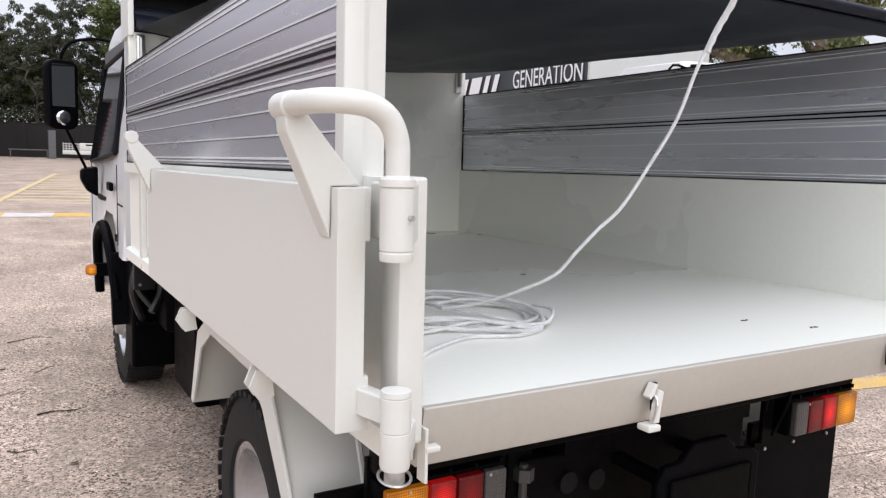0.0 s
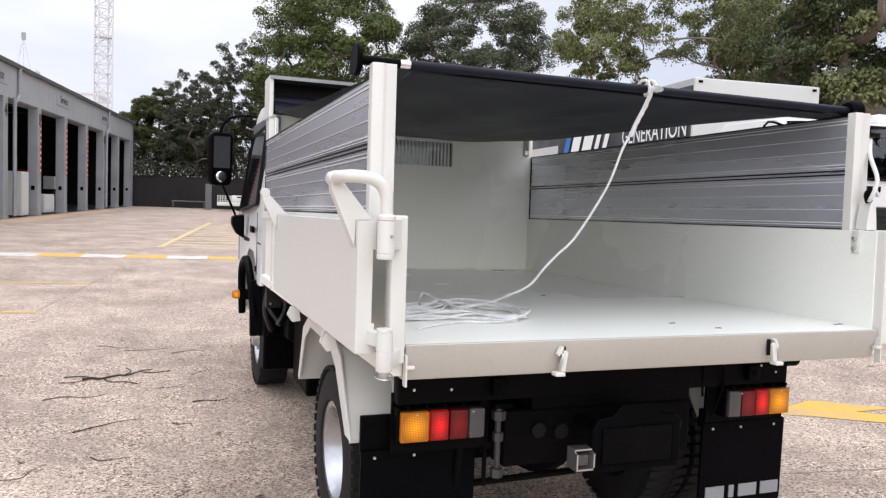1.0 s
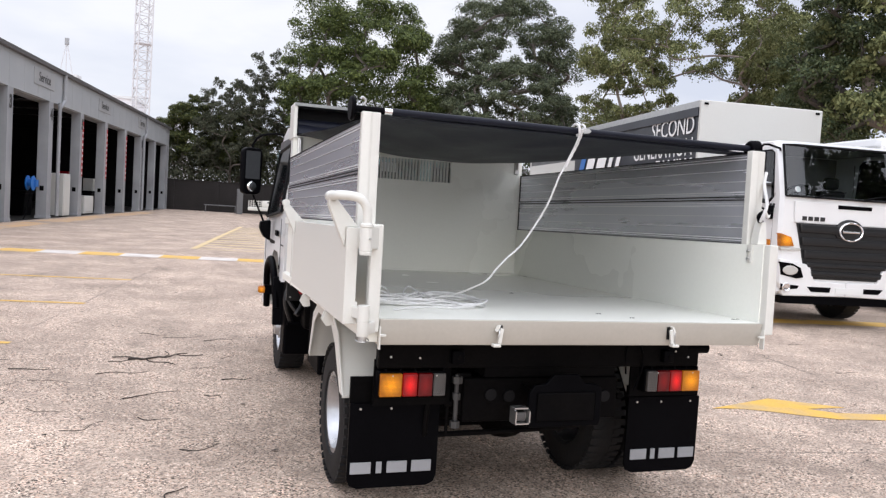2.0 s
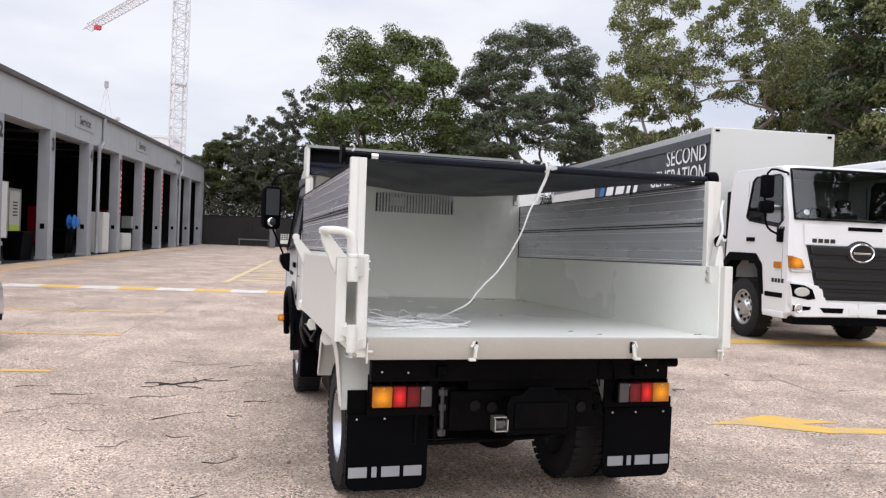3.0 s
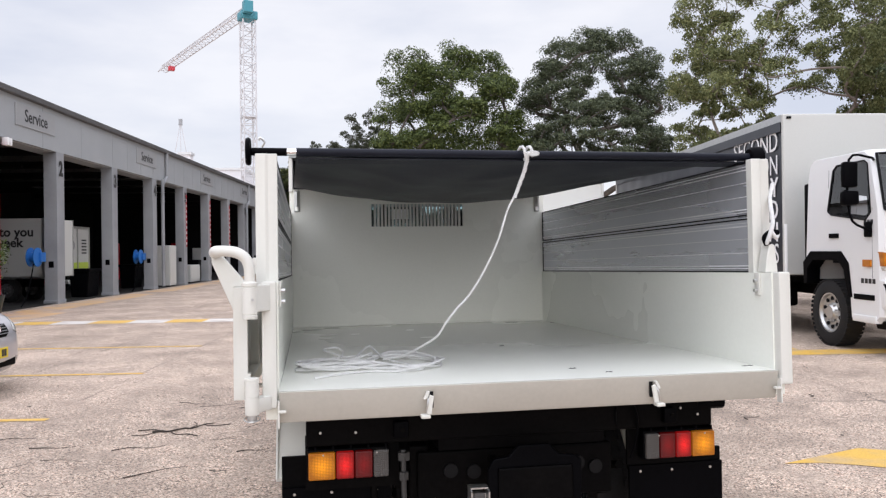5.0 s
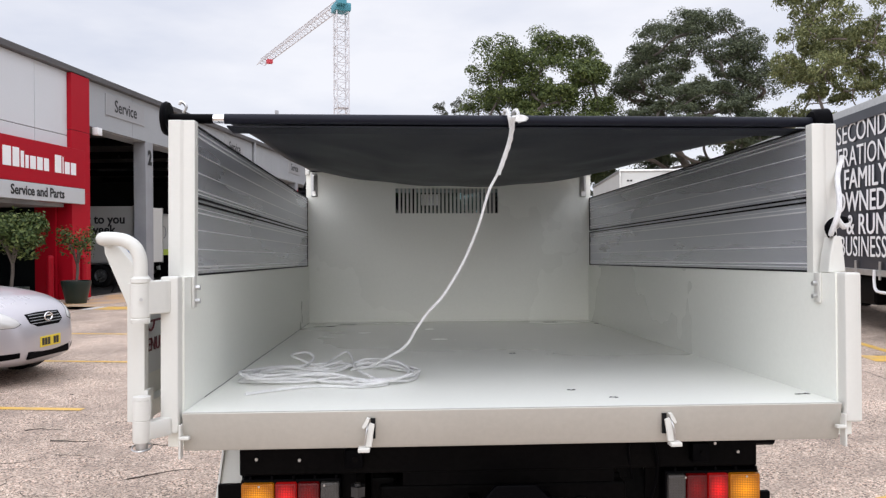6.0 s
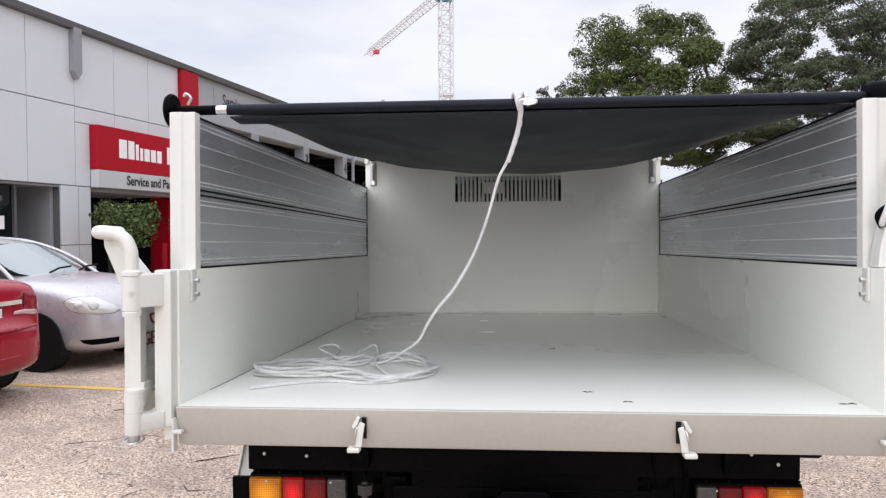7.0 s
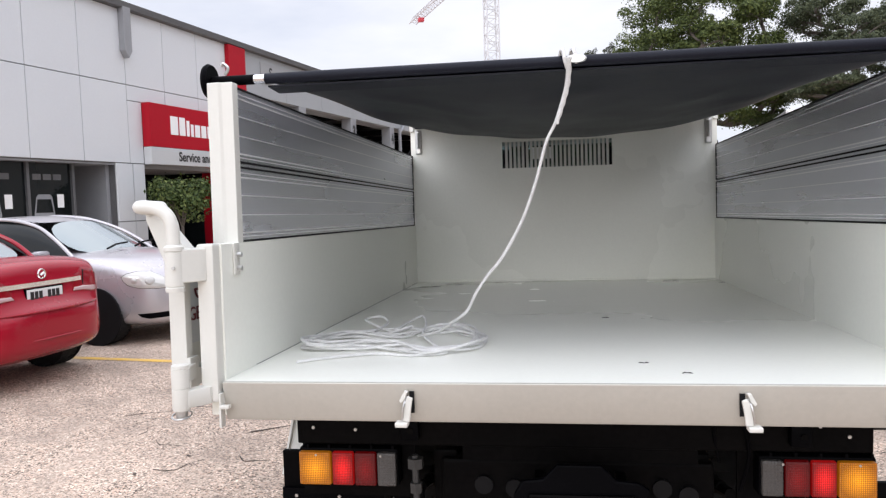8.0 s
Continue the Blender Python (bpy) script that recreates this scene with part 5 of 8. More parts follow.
    for s in (-1, 1):
        br = part("corner_bracket", bm_box(s * 0.93 - 0.022, s * 0.93 + 0.022, hb0 - 0.02, hb0 - 0.001, 0.86, 1.02, bev=0.008), STEEL, head, "galvanised hinge bracket", TRAY)
        bm = bmesh.new()
        tube(bm, [(s * 0.93, hb0 - 0.035, 0.9), (s * 0.93, hb0 - 0.035, 1.0)], 0.012, 8)
        part("hinge_pin", bm, STEEL, br, "", TRAY)
    # tarp housing over the headboard
    for s in (-1, 1):
        part("housing_end", bm_box(s * 0.975 - 0.014, s * 0.975 + 0.014, hb0 - 0.02, hb0 + 0.22, top - 0.02, 1.285, bev=0.004), WHITE, head, "", TRAY)
    bm = bmesh.new()
    prism(bm, [(hb0 - 0.03, 1.285), (hb0 + 0.23, 1.285), (hb0 + 0.23, 1.03), (hb0 + 0.215, 1.03), (hb0 + 0.215, 1.272), (hb0 - 0.02, 1.272), (hb0 - 0.02, 1.262), (hb0 - 0.03, 1.262)], "x", -0.985, 0.955)
    part("housing_cover", bm, GALV, head, "dull grey folded steel tarp cover", TRAY)
    part("housing_lining", bm_box(-0.955, 0.945, hb0 + 0.19, hb0 + 0.214, 1.035, 1.27), SEAL, head, "", TRAY)
    bm = bmesh.new()
    tube(bm, [(-0.95, hb0 + 0.1, 1.12), (0.95, hb0 + 0.1, 1.12)], 0.055, 14)
    part("tarp_roll", bm, TARP, head, "rolled dark tarp", TRAY)
    bm = bmesh.new()
    rows = []
    for i in range(25):
        u = i / 24
        x = -0.95 + 1.9 * u
        rows.append([bm.verts.new((x, hb0 + yy, zz - 0.035 * math.sin(u * math.pi) + 0.004 * math.sin(i * 2.1))) for yy, zz in ((0.05, 1.13), (0.0, 1.09), (-0.02, 1.05), (-0.012, 1.03))])
    for a, b in zip(rows, rows[1:]):
        for k in range(3):
            bm.faces.new((a[k], a[k + 1], b[k + 1], b[k]))
    part("mesh_flap", bm, TARP, head, "", TRAY)
    # tarp tube and the stretched tarp
    bm = bmesh.new()
    tube(bm, [(-1.07, 0.245, 0.882), (1.05, 0.245, 0.882)], 0.0115, 12)
    bar = part("tarp_bar", bm, STEEL, t, "aluminium roller bar across the stanchions", TRAY)
    bm = bmesh.new()
    tube(bm, [(-0.9, 0.245, 0.882), (1.02, 0.245, 0.882)], 0.0165, 12)
    part("tarp_sleeve", bm, TARP, bar, "", TRAY)
    bm = bmesh.new()
    tube(bm, [(-0.935, 0.245, 0.882), (-0.9, 0.245, 0.882)], 0.0145, 12)
    part("bright_collar", bm, CHROME, bar, "", TRAY)
    bm = bmesh.new()
    tube(bm, [(-1.085, 0.245, 0.882), (-0.935, 0.245, 0.882)], 0.0155, 12)
    part("grip", bm, PLASTIC, bar, "", TRAY)
    bm = bmesh.new()
    lathe(bm, [(0, -0.009), (0.05, -0.009), (0.054, 0), (0.05, 0.009), (0, 0.009)], Matrix.Translation((-1.08, 0.245, 0.882)) @ Matrix.Rotation(radians(90), 4, "Y"), 28)
    part("end_disc", bm, PLASTIC, bar, "black plastic end disc", TRAY)
    bm = bmesh.new()
    lathe(bm, [(0, -0.03), (0.036, -0.03), (0.045, -0.018), (0.048, 0.02), (0.03, 0.032), (0, 0.034)], Matrix.Translation((1.045, 0.245, 0.88)) @ Matrix.Rotation(radians(90), 4, "Y"), 24)
    part("end_cap", bm, PLASTIC, bar, "black plastic end cap", TRAY)
    bm = bmesh.new()
    tube(bm, smooth_path([(-1.03, 0.245, 0.9), (-1.02, 0.245, 0.92), (-1.035, 0.245, 0.935), (-1.042, 0.245, 0.926)], 4), 0.005, 6)
    part("hook", bm, STEEL, bar, "", TRAY)
    bm = bmesh.new()
    nu, nv, rows = 64, 46, []
    creases = [(0.1, 0.1, 0.34, 0.3), (0.55, 0.08, 0.4, 0.22), (0.8, 0.1, 0.66, 0.3), (0.22, 0.2, 0.3, 0.6), (0.9, 0.25, 0.72, 0.55), (0.45, 0.3, 0.5, 0.75), (0.05, 0.4, 0.25, 0.7)]
    for j in range(nv + 1):
        v = j / nv
        y = 0.24 + (3.01 - 0.24) * v
        row = []
        for i in range(nu + 1):
            u = i / nu
            xl, xr = -0.9 + (-0.955 + 0.9) * v, 1.01 + (0.945 - 1.01) * v
            x = xl + (xr - xl) * u
            z = 0.875 + (1.035 - 0.875) * v
            z -= 0.125 * (4 * u * (1 - u)) ** 0.8 * (v * (1 - v) * 4) ** 0.55 * (0.55 + 0.9 * v)
            z += 0.006 * math.sin(9 * v + 5 * u) * v * (1 - v) * 4 + 0.003 * math.sin(31 * u + 7 * v)
            for u0, v0, u1, v1 in creases:
                du, dv = u1 - u0, v1 - v0
                f = ((u - u0) * du + (v - v0) * dv) / (du * du + dv * dv)
                off = abs((u - u0) * dv - (v - v0) * du) / math.hypot(du, dv)
                if 0 < f < 1:
                    z -= 0.007 * math.sin(f * math.pi) * math.exp(-(off / 0.022) ** 2)
            row.append(bm.verts.new((x, y, z)))
        rows.append(row)
    for a, b in zip(rows, rows[1:]):
        for i in range(nu):
            bm.faces.new((a[i], a[i + 1], b[i + 1], b[i]))
    tarp = part("tarp", bm, TARP, t, "dark vinyl tarp stretched over the bed, sagging", TRAY, angle=60)
    # sewn hem behind the bar
    bm = bmesh.new()
    prism(bm, [(0.25, 0.862), (0.335, 0.858), (0.345, 0.852), (0.335, 0.853), (0.25, 0.857)], "x", -0.895, 1.0)
    part("hem", bm, TARP, tarp, "doubled sewn tarp hem", TRAY)
    # latches in the rear rail
    for s in (-1, 1):
        x = s * 0.43
        la = part("latch", bm_box(min(x - s * 0.011, x + s * 0.002), max(x - s * 0.011, x + s * 0.002), -0.003, 0.002, -0.08, -0.022), SEAL, t, "dark latch slot in the rear rail", TRAY)
        bm = bmesh.new()
        prism(bm, [(x - s * 0.010, -0.036), (x + s * 0.004, -0.030), (x + s * 0.015, -0.062), (x + s * 0.018, -0.098), (x - s * 0.001, -0.1), (x - s * 0.005, -0.066)], "y", -0.024, -0.014, 0.002)
        part("latch_lever", bm, WHITE, la, "cream flat latch lever", TRAY)
        bm = bmesh.new()
        tube(bm, smooth_path([(x + s * 0.009, -0.004, -0.036), (x + s * 0.012, -0.026, -0.05), (x + s * 0.016, -0.028, -0.072), (x + s * 0.019, -0.024, -0.094)], 4), 0.003, 7)
        part("latch_spring", bm, STEEL, la, "worn steel hook", TRAY)
        part("latch_lug", bm_box(min(x + s * 0.004, x + s * 0.038), max(x + s * 0.004, x + s * 0.038), -0.034, 0.0, -0.113, -0.1, bev=0.003), WHITE, la, "", TRAY)
        bm = bmesh.new()
        prism(bm, [(x + s * 0.004, -0.02), (x + s * 0.013, -0.018), (x + s * 0.027, -0.044), (x + s * 0.022, -0.05), (x + s * 0.012, -0.04)], "y", -0.02, -0.001, 0.001)
        part("latch_cheek", bm, WHITE, la, "", TRAY)
        tab = part("end_tab", bm_box(s * 0.955 - 0.014, s * 0.955 + 0.014, -0.02, 0.0, -0.072, -0.062, bev=0.002), WHITE, t, "", TRAY)
        part("tab_web", bm_box(s * 0.967 - 0.003, s * 0.967 + 0.003, -0.018, 0.01, -0.125, -0.03, bev=0.001), WHITE, tab, "", TRAY)
    # hinge stub on the driver's side corner
    bm = bmesh.new()
    prism(bm, [(0.978, 0.387), (1.034, 0.387), (1.03, 0.43), (1.022, 0.5), (0.998, 0.5), (0.984, 0.44)], "y", 0.085, 0.14, 0.004)
    st = part("hinge_stub", bm, WHITE, t, "", TRAY)
    bm = bmesh.new()
    tube(bm, smooth_path([(1.0, 0.1, 0.5), (0.99, 0.1, 0.53), (1.02, 0.1, 0.55), (1.05, 0.1, 0.545)], 4), [0.014] * 12 + [0.009], 8)
    part("cleat", bm, PLASTIC, st, "dark rope cleat", TRAY)
    # bed underside
    for x in (-0.6, -0.2, 0.2, 0.6):
        part("bed_bearer", bm_box(x - 0.03, x + 0.03, 0.08, 3.0, -0.1, -0.013), CHASSIS, t, "", TRAY)
    part("bed_pan", bm_box(-0.95, 0.95, 0.08, 3.0, -0.03, -0.014), WHITE, t, "", TRAY)


def build_tailgate(t):
    """The rear gate, swung right round and latched along the bed's side."""
    x0, x1, y0, y1, z0, z1 = -1.12, -1.072, 0.01, 1.86, -0.024, 0.369
    # it stands a little open at the rear
    GATE = TRAY @ Matrix.Translation((x0, y0, 0)) @ Matrix.Rotation(-0.0124, 4, "Z") @ Matrix.Translation((-x0, -y0, 0))
    bm = bmesh.new()
    prism(bm, [(x0, y0), (x0, y1), (x1, y1), (x1, y1 - 0.035), (x0 + 0.006, y1 - 0.035), (x0 + 0.006, y0 + 0.035), (x1, y0 + 0.035), (x1, y0)], "z", z0, z1, 0.0015)
    g = part("tailgate", bm, WHITE, t, "cream steel tailgate swung open along the side", GATE)
    for za, zb in ((z1 - 0.05, z1), (z0, z0 + 0.05)):
        part("gate_rail", bm_box(x0 + 0.006, x1, y0 + 0.035, y1 - 0.035, za, zb, bev=0.003), WHITE, g, "", GATE)
    for za, zb in ((z1 - 0.085, z1 + 0.001), (z0 - 0.001, z0 + 0.09)):
        part("gate_lug", bm_box(x1 - 0.004, x1 + 0.009, y0 + 0.001, y0 + 0.05, za, zb, bev=0.002), WHITE, g, "", GATE)
    for y in (0.66, 1.26):
        part("gate_stiffener", bm_box(x0 + 0.006, x1 - 0.008, y - 0.03, y + 0.03, z0 + 0.05, z1 - 0.05), WHITE, g, "", GATE)
    # printed sticker on the gate's inner face
    st = part("sticker", bm_box(x0 + 0.006, x0 + 0.0072, 0.1, 0.56, 0.09, 0.29), SIGNGREY, g, "silver sticker", GATE)
    words("sticker_text", "GENUINE", 0.058, STICKER_RED, st, GATE @ facing(x0 + 0.0095, 0.105, 0.175, 90), "dark red lettering", align="LEFT", deep=0.002)
    part("sticker_bar", bm_box(x0 + 0.0072, x0 + 0.0085, 0.15, 0.52, 0.245, 0.252), STICKER_RED, st, "", GATE)
    bm = bmesh.new()
    tube(bm, [(x0 + 0.008, 0.18 + 0.032 * math.cos(q), 0.25 - 0.03 * math.sin(q)) for q in [k * math.pi / 8 for k in range(9)]], 0.004, 5)
    part("sticker_bar", bm, STICKER_RED, st, "", GATE)
    # tapering hinge arms
    for y, lift, dark in ((0.062, 0.0, 1), (1.80, -0.012, 0)):
        bm = bmesh.new()
        ztop = 0.488 + lift
        prism(bm, [(x0 - 0.002, z1 - 0.082), (x0, z1 + 0.001), (x1 + 0.002, z1 + 0.003), (-1.166, ztop), (-1.196, ztop - 0.008), (-1.194, ztop - 0.034)], "y", y - 0.026, y + 0.022, 0.003)
        arm = part("hinge_arm", bm, WHITE, g, "", GATE)
        bm = bmesh.new()
        tube(bm, [(-1.181, y - 0.028, ztop + 0.004), (-1.181, y - 0.026, ztop + 0.004), (-1.181, y + 0.034, ztop + 0.004), (-1.181, y + 0.036, ztop + 0.004)], [0.02, 0.0225, 0.0225, 0.02], 18)
        part("arm_boss", bm, WHITE, arm, "", GATE)
        if dark:
            bm = bmesh.new()
            for dy in (-0.012, 0.016):
                tube(bm, [(-1.181, y + dy, ztop - 0.016), (-1.181, y + dy, ztop - 0.024)], 0.005, 8)
            part("grub_screw", bm, SEAL, arm, "dark grub screw", GATE)
    # bent pipe from the rear arm to the upper pin
    pin = Vector((-1.057, -0.068, 0))
    bm = bmesh.new()
    path = smooth_path([(-1.181, 0.06, 0.492), (-1.181, 0.03, 0.493), (-1.178, -0.012, 0.494), (-1.163, -0.046, 0.495), (-1.13, -0.064, 0.494), (-1.098, -0.068, 0.488), (-1.072, -0.068, 0.47), (-1.059, -0.068, 0.44), (pin.x, pin.y, 0.405), (pin.x, pin.y, 0.38)], 7)
    tube(bm, path, 0.0185, 20)
    part("hinge_pipe", bm, WHITE, g, "cream bent steel pipe", TRAY)
    bm = bmesh.new()
    lathe(bm, [(0.0, 0.262), (0.0245, 0.262), (0.0255, 0.266), (0.0255, 0.274), (0.0235, 0.2765), (0.0255, 0.279), (0.0255, 0.369), (0.0232, 0.3715), (0.027, 0.374), (0.027, 0.384), (0.0185, 0.39)], Matrix.Translation((pin.x, pin.y, 0)), 28)
    up = part("upper_pin", bm, WHITE, t, "cream hinge barrel", TRAY)
    bolts(up, [(pin.x + 0.009, pin.y - 0.022, 0.328)], 0.005, (0.3, -1, 0), 0.008, STEEL, TRAY)
    bm = bmesh.new()
    prism(bm, [(-1.066, -0.07), (-1.04, -0.085), (-1.0, -0.03), (-0.99, -0.008), (-0.99, 0.05), (-1.046, 0.05), (-1.05, -0.03)], "z", 0.286, 0.378, 0.004)
    part("pin_web", bm, WHITE, up, "", TRAY)
    p2 = Vector((-1.053, -0.069, 0))
    bm = bmesh.new()
    lathe(bm, [(0.0, -0.062), (0.0225, -0.062), (0.024, -0.057), (0.024, -0.004), (0.0222, -0.0025), (0.024, -0.001), (0.024, 0.051), (0.0222, 0.0525), (0.024, 0.054), (0.0235, 0.062), (0.0, 0.064)], Matrix.Translation((p2.x, p2.y, 0)), 28)
    lo = part("lower_pin", bm, WHITE, t, "cream hinge barrel", TRAY)
    bm = bmesh.new()
    prism(bm, [(-1.06, -0.085), (-1.045, -0.06), (-1.06, 0.04), (-1.085, 0.04), (-1.085, 0.004)], "z", 0.004, 0.048, 0.003)
    part("pin_web", bm, WHITE, lo, "", TRAY)
    bm = bmesh.new()
    prism(bm, [(-1.053, -0.088), (-1.03, -0.076), (-0.99, -0.02), (-0.99, 0.02), (-1.02, 0.02), (-1.06, -0.055)], "z", -0.056, -0.008, 0.004)
    part("pin_web", bm, WHITE, lo, "", TRAY)
    bm = bmesh.new()
    tube(bm, [(p2.x, p2.y, -0.084), (p2.x, p2.y, -0.06)], 0.0165, 16)
    part("pin_end", bm, STEEL, lo, "bright steel pin", TRAY)
    bm = bmesh.new()
    tube(bm, [(p2.x + 0.026 * math.cos(q), p2.y + 0.026 * math.sin(q), -0.076 + 0.006 * math.sin(q)) for q in [k * math.pi / 10 for k in range(21)]], 0.0025, 6)
    part("retaining_ring", bm, STEEL, lo, "", TRAY)
    # tie-down hooks below
    for y in (0.49, 1.22):
        bm = bmesh.new()
        for dy in (-0.018, 0.018):
            prism(bm, [(-1.06, -0.03), (-1.11, -0.035), (-1.125, -0.07), (-1.105, -0.1), (-1.07, -0.095), (-1.075, -0.06)], "y", y + dy - 0.004, y + dy + 0.004)
        box(bm, -1.09, -1.0, y - 0.03, y + 0.03, -0.05, -0.04)
        part("tie_hook", bm, WHITE, t, "cream double rope hook", TRAY)
    # brace that keeps the gate off the side
    part("gate_stop", bm_box(-1.054, -1.0, 1.78, 1.84, 0.05, 0.09, bev=0.004), WHITE, t, "", TRAY)


def guard_half(t, s):
    """Folded mudguard over a rear wheel."""
    pts = [(1.60, 0.60), (1.5, 0.86), (1.34, 0.945), (0.86, 0.945), (0.72, 0.88), (0.52, 0.62)]
    th = 0.012
    edge = 1.0 if s < 0 else 0.9
    x0, x1 = sorted((s * edge, s * 0.56))
    bm = bmesh.new()
    inner = [(y, z - th) for y, z in pts]
    prism(bm, pts + inner[::-1], "x", x0, x1)
    g = part("mudguard", bm, WHITE, t, "cream folded steel mudguard")
    bm = bmesh.new()
    outer = [(1.605, 0.60), (1.5, 0.87), (1.34, 0.96), (0.86, 0.96), (0.71, 0.895), (0.51, 0.62), (0.585, 0.62), (0.775, 0.83), (0.9, 0.9), (1.32, 0.9), (1.46, 0.82), (1.57, 0.6)]
    xs = sorted((s * (edge + 0.002), s * (edge - 0.006)))
    prism(bm, outer, "x", xs[0], xs[1], 0.001)
    part("guard_lip", bm, WHITE, g)
    bm = bmesh.new()
    tube(bm, [(s * 0.82, 0.50, 0.62), (s * 0.8, 0.68, 0.9)], 0.008, 6)
    part("guard_stay", bm, WHITE, g)


def build_rear(t):
    # cross beam and bracket plates
    beam = part("rear_beam", bm_box(-0.876, 0.868, 0.335, 0.4, 0.79, 0.93, bev=0.006), CHASSIS, t, "black steel rear cross beam")
    bolts(beam, [(-0.82, 0.335, 0.845), (-0.68, 0.335, 0.84), (0.72, 0.335, 0.87), (0.8, 0.335, 0.84)], 0.0055, (0, -1, 0), 0.005)
    for x in (-0.5, 0.66):
        b = part("buffer_block", bm_box(x - 0.03, x + 0.03, 0.3, 0.345, 0.815, 0.88, bev=0.006), PLASTIC, beam)
        bolts(b, [(x + 0.005, 0.3, 0.848)], 0.01, (0, -1, 0), 0.004, CHASSIS)
    bm = bmesh.new()
    tube(bm, [(0.8, 0.36, 0.885), (0.93, 0.36, 0.885)], 0.03, 10)
    part("beam_end", bm, PLASTIC, beam)
    part("tail_lamp_bracket", bm_box(-0.88, -0.5, 0.395, 0.41, 0.60, 0.82), CHASSIS, t)
    part("tail_lamp_bracket", bm_box(0.5, 0.88, 0.395, 0.41, 0.62, 0.82), CHASSIS, t)
    # Added panel across the frame that keeps light from under the truck.
    part("shade_panel", bm_box(-0.5, 0.5, 1.34, 1.4, 0.2, 0.95), CHASSIS, t)
    part("chassis_cross_member", bm_box(-0.42, 0.44, 0.42, 0.5, 0.5, 0.72, bev=0.01), CHASSIS, t, "black drilled chassis cross member")
    for x in (-0.42, 0.38):
        part("chassis_rail", bm_box(x - 0.03, x + 0.05, 0.45, 5.2, 0.52, 0.74, bev=0.008), CHASSIS, t)
    part("hoist_frame", bm_box(-0.34, 0.38, 0.36, 2.9, 0.74, 0.93), CHASSIS, t)
    for x, z in ((-0.28, 0.64), (-0.18, 0.63), (0.36, 0.62), (0.28, 0.64)):
        bm = bmesh.new()
        tube(bm, [(x, 0.405, z), (x, 0.425, z)], 0.03, 14)
        part("port", bm, SEAL, t)
    # lamps
    for s, x0 in ((-1, -0.87), (1, 0.552)):
        a, b = (x0, x0 + 0.322)
        lamp = part("tail_lamp", bm_box(a - 0.004, b + 0.004, 0.338, 0.41, 0.652, 0.778, bev=0.01), PLASTIC, t, "tail lamp with amber, red and clear lenses")
        cuts = [(0.0, 0.34, AMBER_LENS), (0.34, 0.57, RED_LIT), (0.57, 0.80, RED_LENS), (0.80, 1.0, CLEAR_LENS)]
        for f0, f1, mt in cuts:
            if s < 0:
                p, q = a + (b - a) * f0, a + (b - a) * f1
            else:
                p, q = b - (b - a) * f1, b - (b - a) * f0
            part("lens", bm_box(p + 0.002, q - 0.002, 0.317, 0.34, 0.661, 0.769, bev=0.006), mt, lamp)
        for k in range(5):
            x = a + 0.03 + k * 0.07
            part("lamp_rib", bm_box(x - 0.004, x + 0.004, 0.33, 0.4, 0.778, 0.79), PLASTIC, lamp)
        bolts(lamp, [(a + 0.06, 0.317, 0.76), (b - 0.05, 0.317, 0.76)], 0.004, (0, -1, 0), 0.002)
    # mud flaps with pale lettering shapes
    for s in (-1, 1):
        a, b = sorted((s * 0.975, s * 0.53))
        part("flap_plate", bm_box(a, b, 0.455, 0.475, 0.58, 0.725 if s < 0 else 0.66, bev=0.003), CHASSIS, t)
        bm = bmesh.new()
        r = 0.05
        prism(bm, [(a, 0.6), (a, 0.19 + r), (a + r * 0.3, 0.19 + r * 0.3), (a + r, 0.19), (b - r, 0.19), (b - r * 0.3, 0.19 + r * 0.3), (b, 0.19 + r), (b, 0.6)], "y", 0.44, 0.454)
        fl = part("mud_flap", bm, PLASTIC, t, "black rubber mud flap with pale maker's lettering blocks")
        bolts(fl, [(a + 0.05, 0.44, 0.575), (a + 0.2, 0.44, 0.575), (b - 0.06, 0.44, 0.575)], 0.006, (0, -1, 0), 0.005)
        # plain letter-sized blocks in place of the maker's name
        xa = a + 0.015 if s < 0 else a + 0.03
        for k, wd in enumerate((0.1, 0.028, 0.1, 0.1)):
            x = xa + (0, 0.125, 0.178, 0.3)[k]
            c = part("mark_bar", bm_box(x, x + wd, 0.434, 0.44, 0.262, 0.318, bev=0.002), COLUMN, fl)
    # number plate carrier, without a plate
    bm = bmesh.new()
    prism(bm, [(-0.165, 0.53), (0.21, 0.53), (0.22, 0.56), (0.22, 0.715), (0.19, 0.735), (0.125, 0.742), (0.085, 0.785), (-0.045, 0.785), (-0.085, 0.742), (-0.145, 0.735), (-0.17, 0.695), (-0.17, 0.56)], "y", 0.2, 0.222, 0.006)
    pc = part("plate_carrier", bm, PLASTIC, t, "black pressed number-plate carrier, empty")
    part("carrier_face", bm_box(-0.13, 0.18, 0.192, 0.2, 0.56, 0.70, bev=0.008), CHASSIS, pc)
    for x in (-0.1, 0.15):
        part("carrier_arm", bm_box(x - 0.015, x + 0.015, 0.222, 0.42, 0.66, 0.69), CHASSIS, pc)
    # a hanging rod with nuts
    bm = bmesh.new()
    tube(bm, [(-0.49, 0.335, 0.76), (-0.488, 0.335, 0.6), (-0.485, 0.34, 0.5)], 0.011, 8)
    rod = part("hanging_rod", bm, STEELDARK, t, "dull steel hanging rod")
    for z, r in ((0.735, 0.026), (0.655, 0.02), (0.52, 0.024)):
        bm = bmesh.new()
        tube(bm, [(-0.488, 0.335, z - 0.016), (-0.488, 0.335, z + 0.016)], r, 6)
        part("nut", bm, STEELDARK, rod)
    # pale lamp bracket beside it, hanging link, cross tube
    bm = bmesh.new()
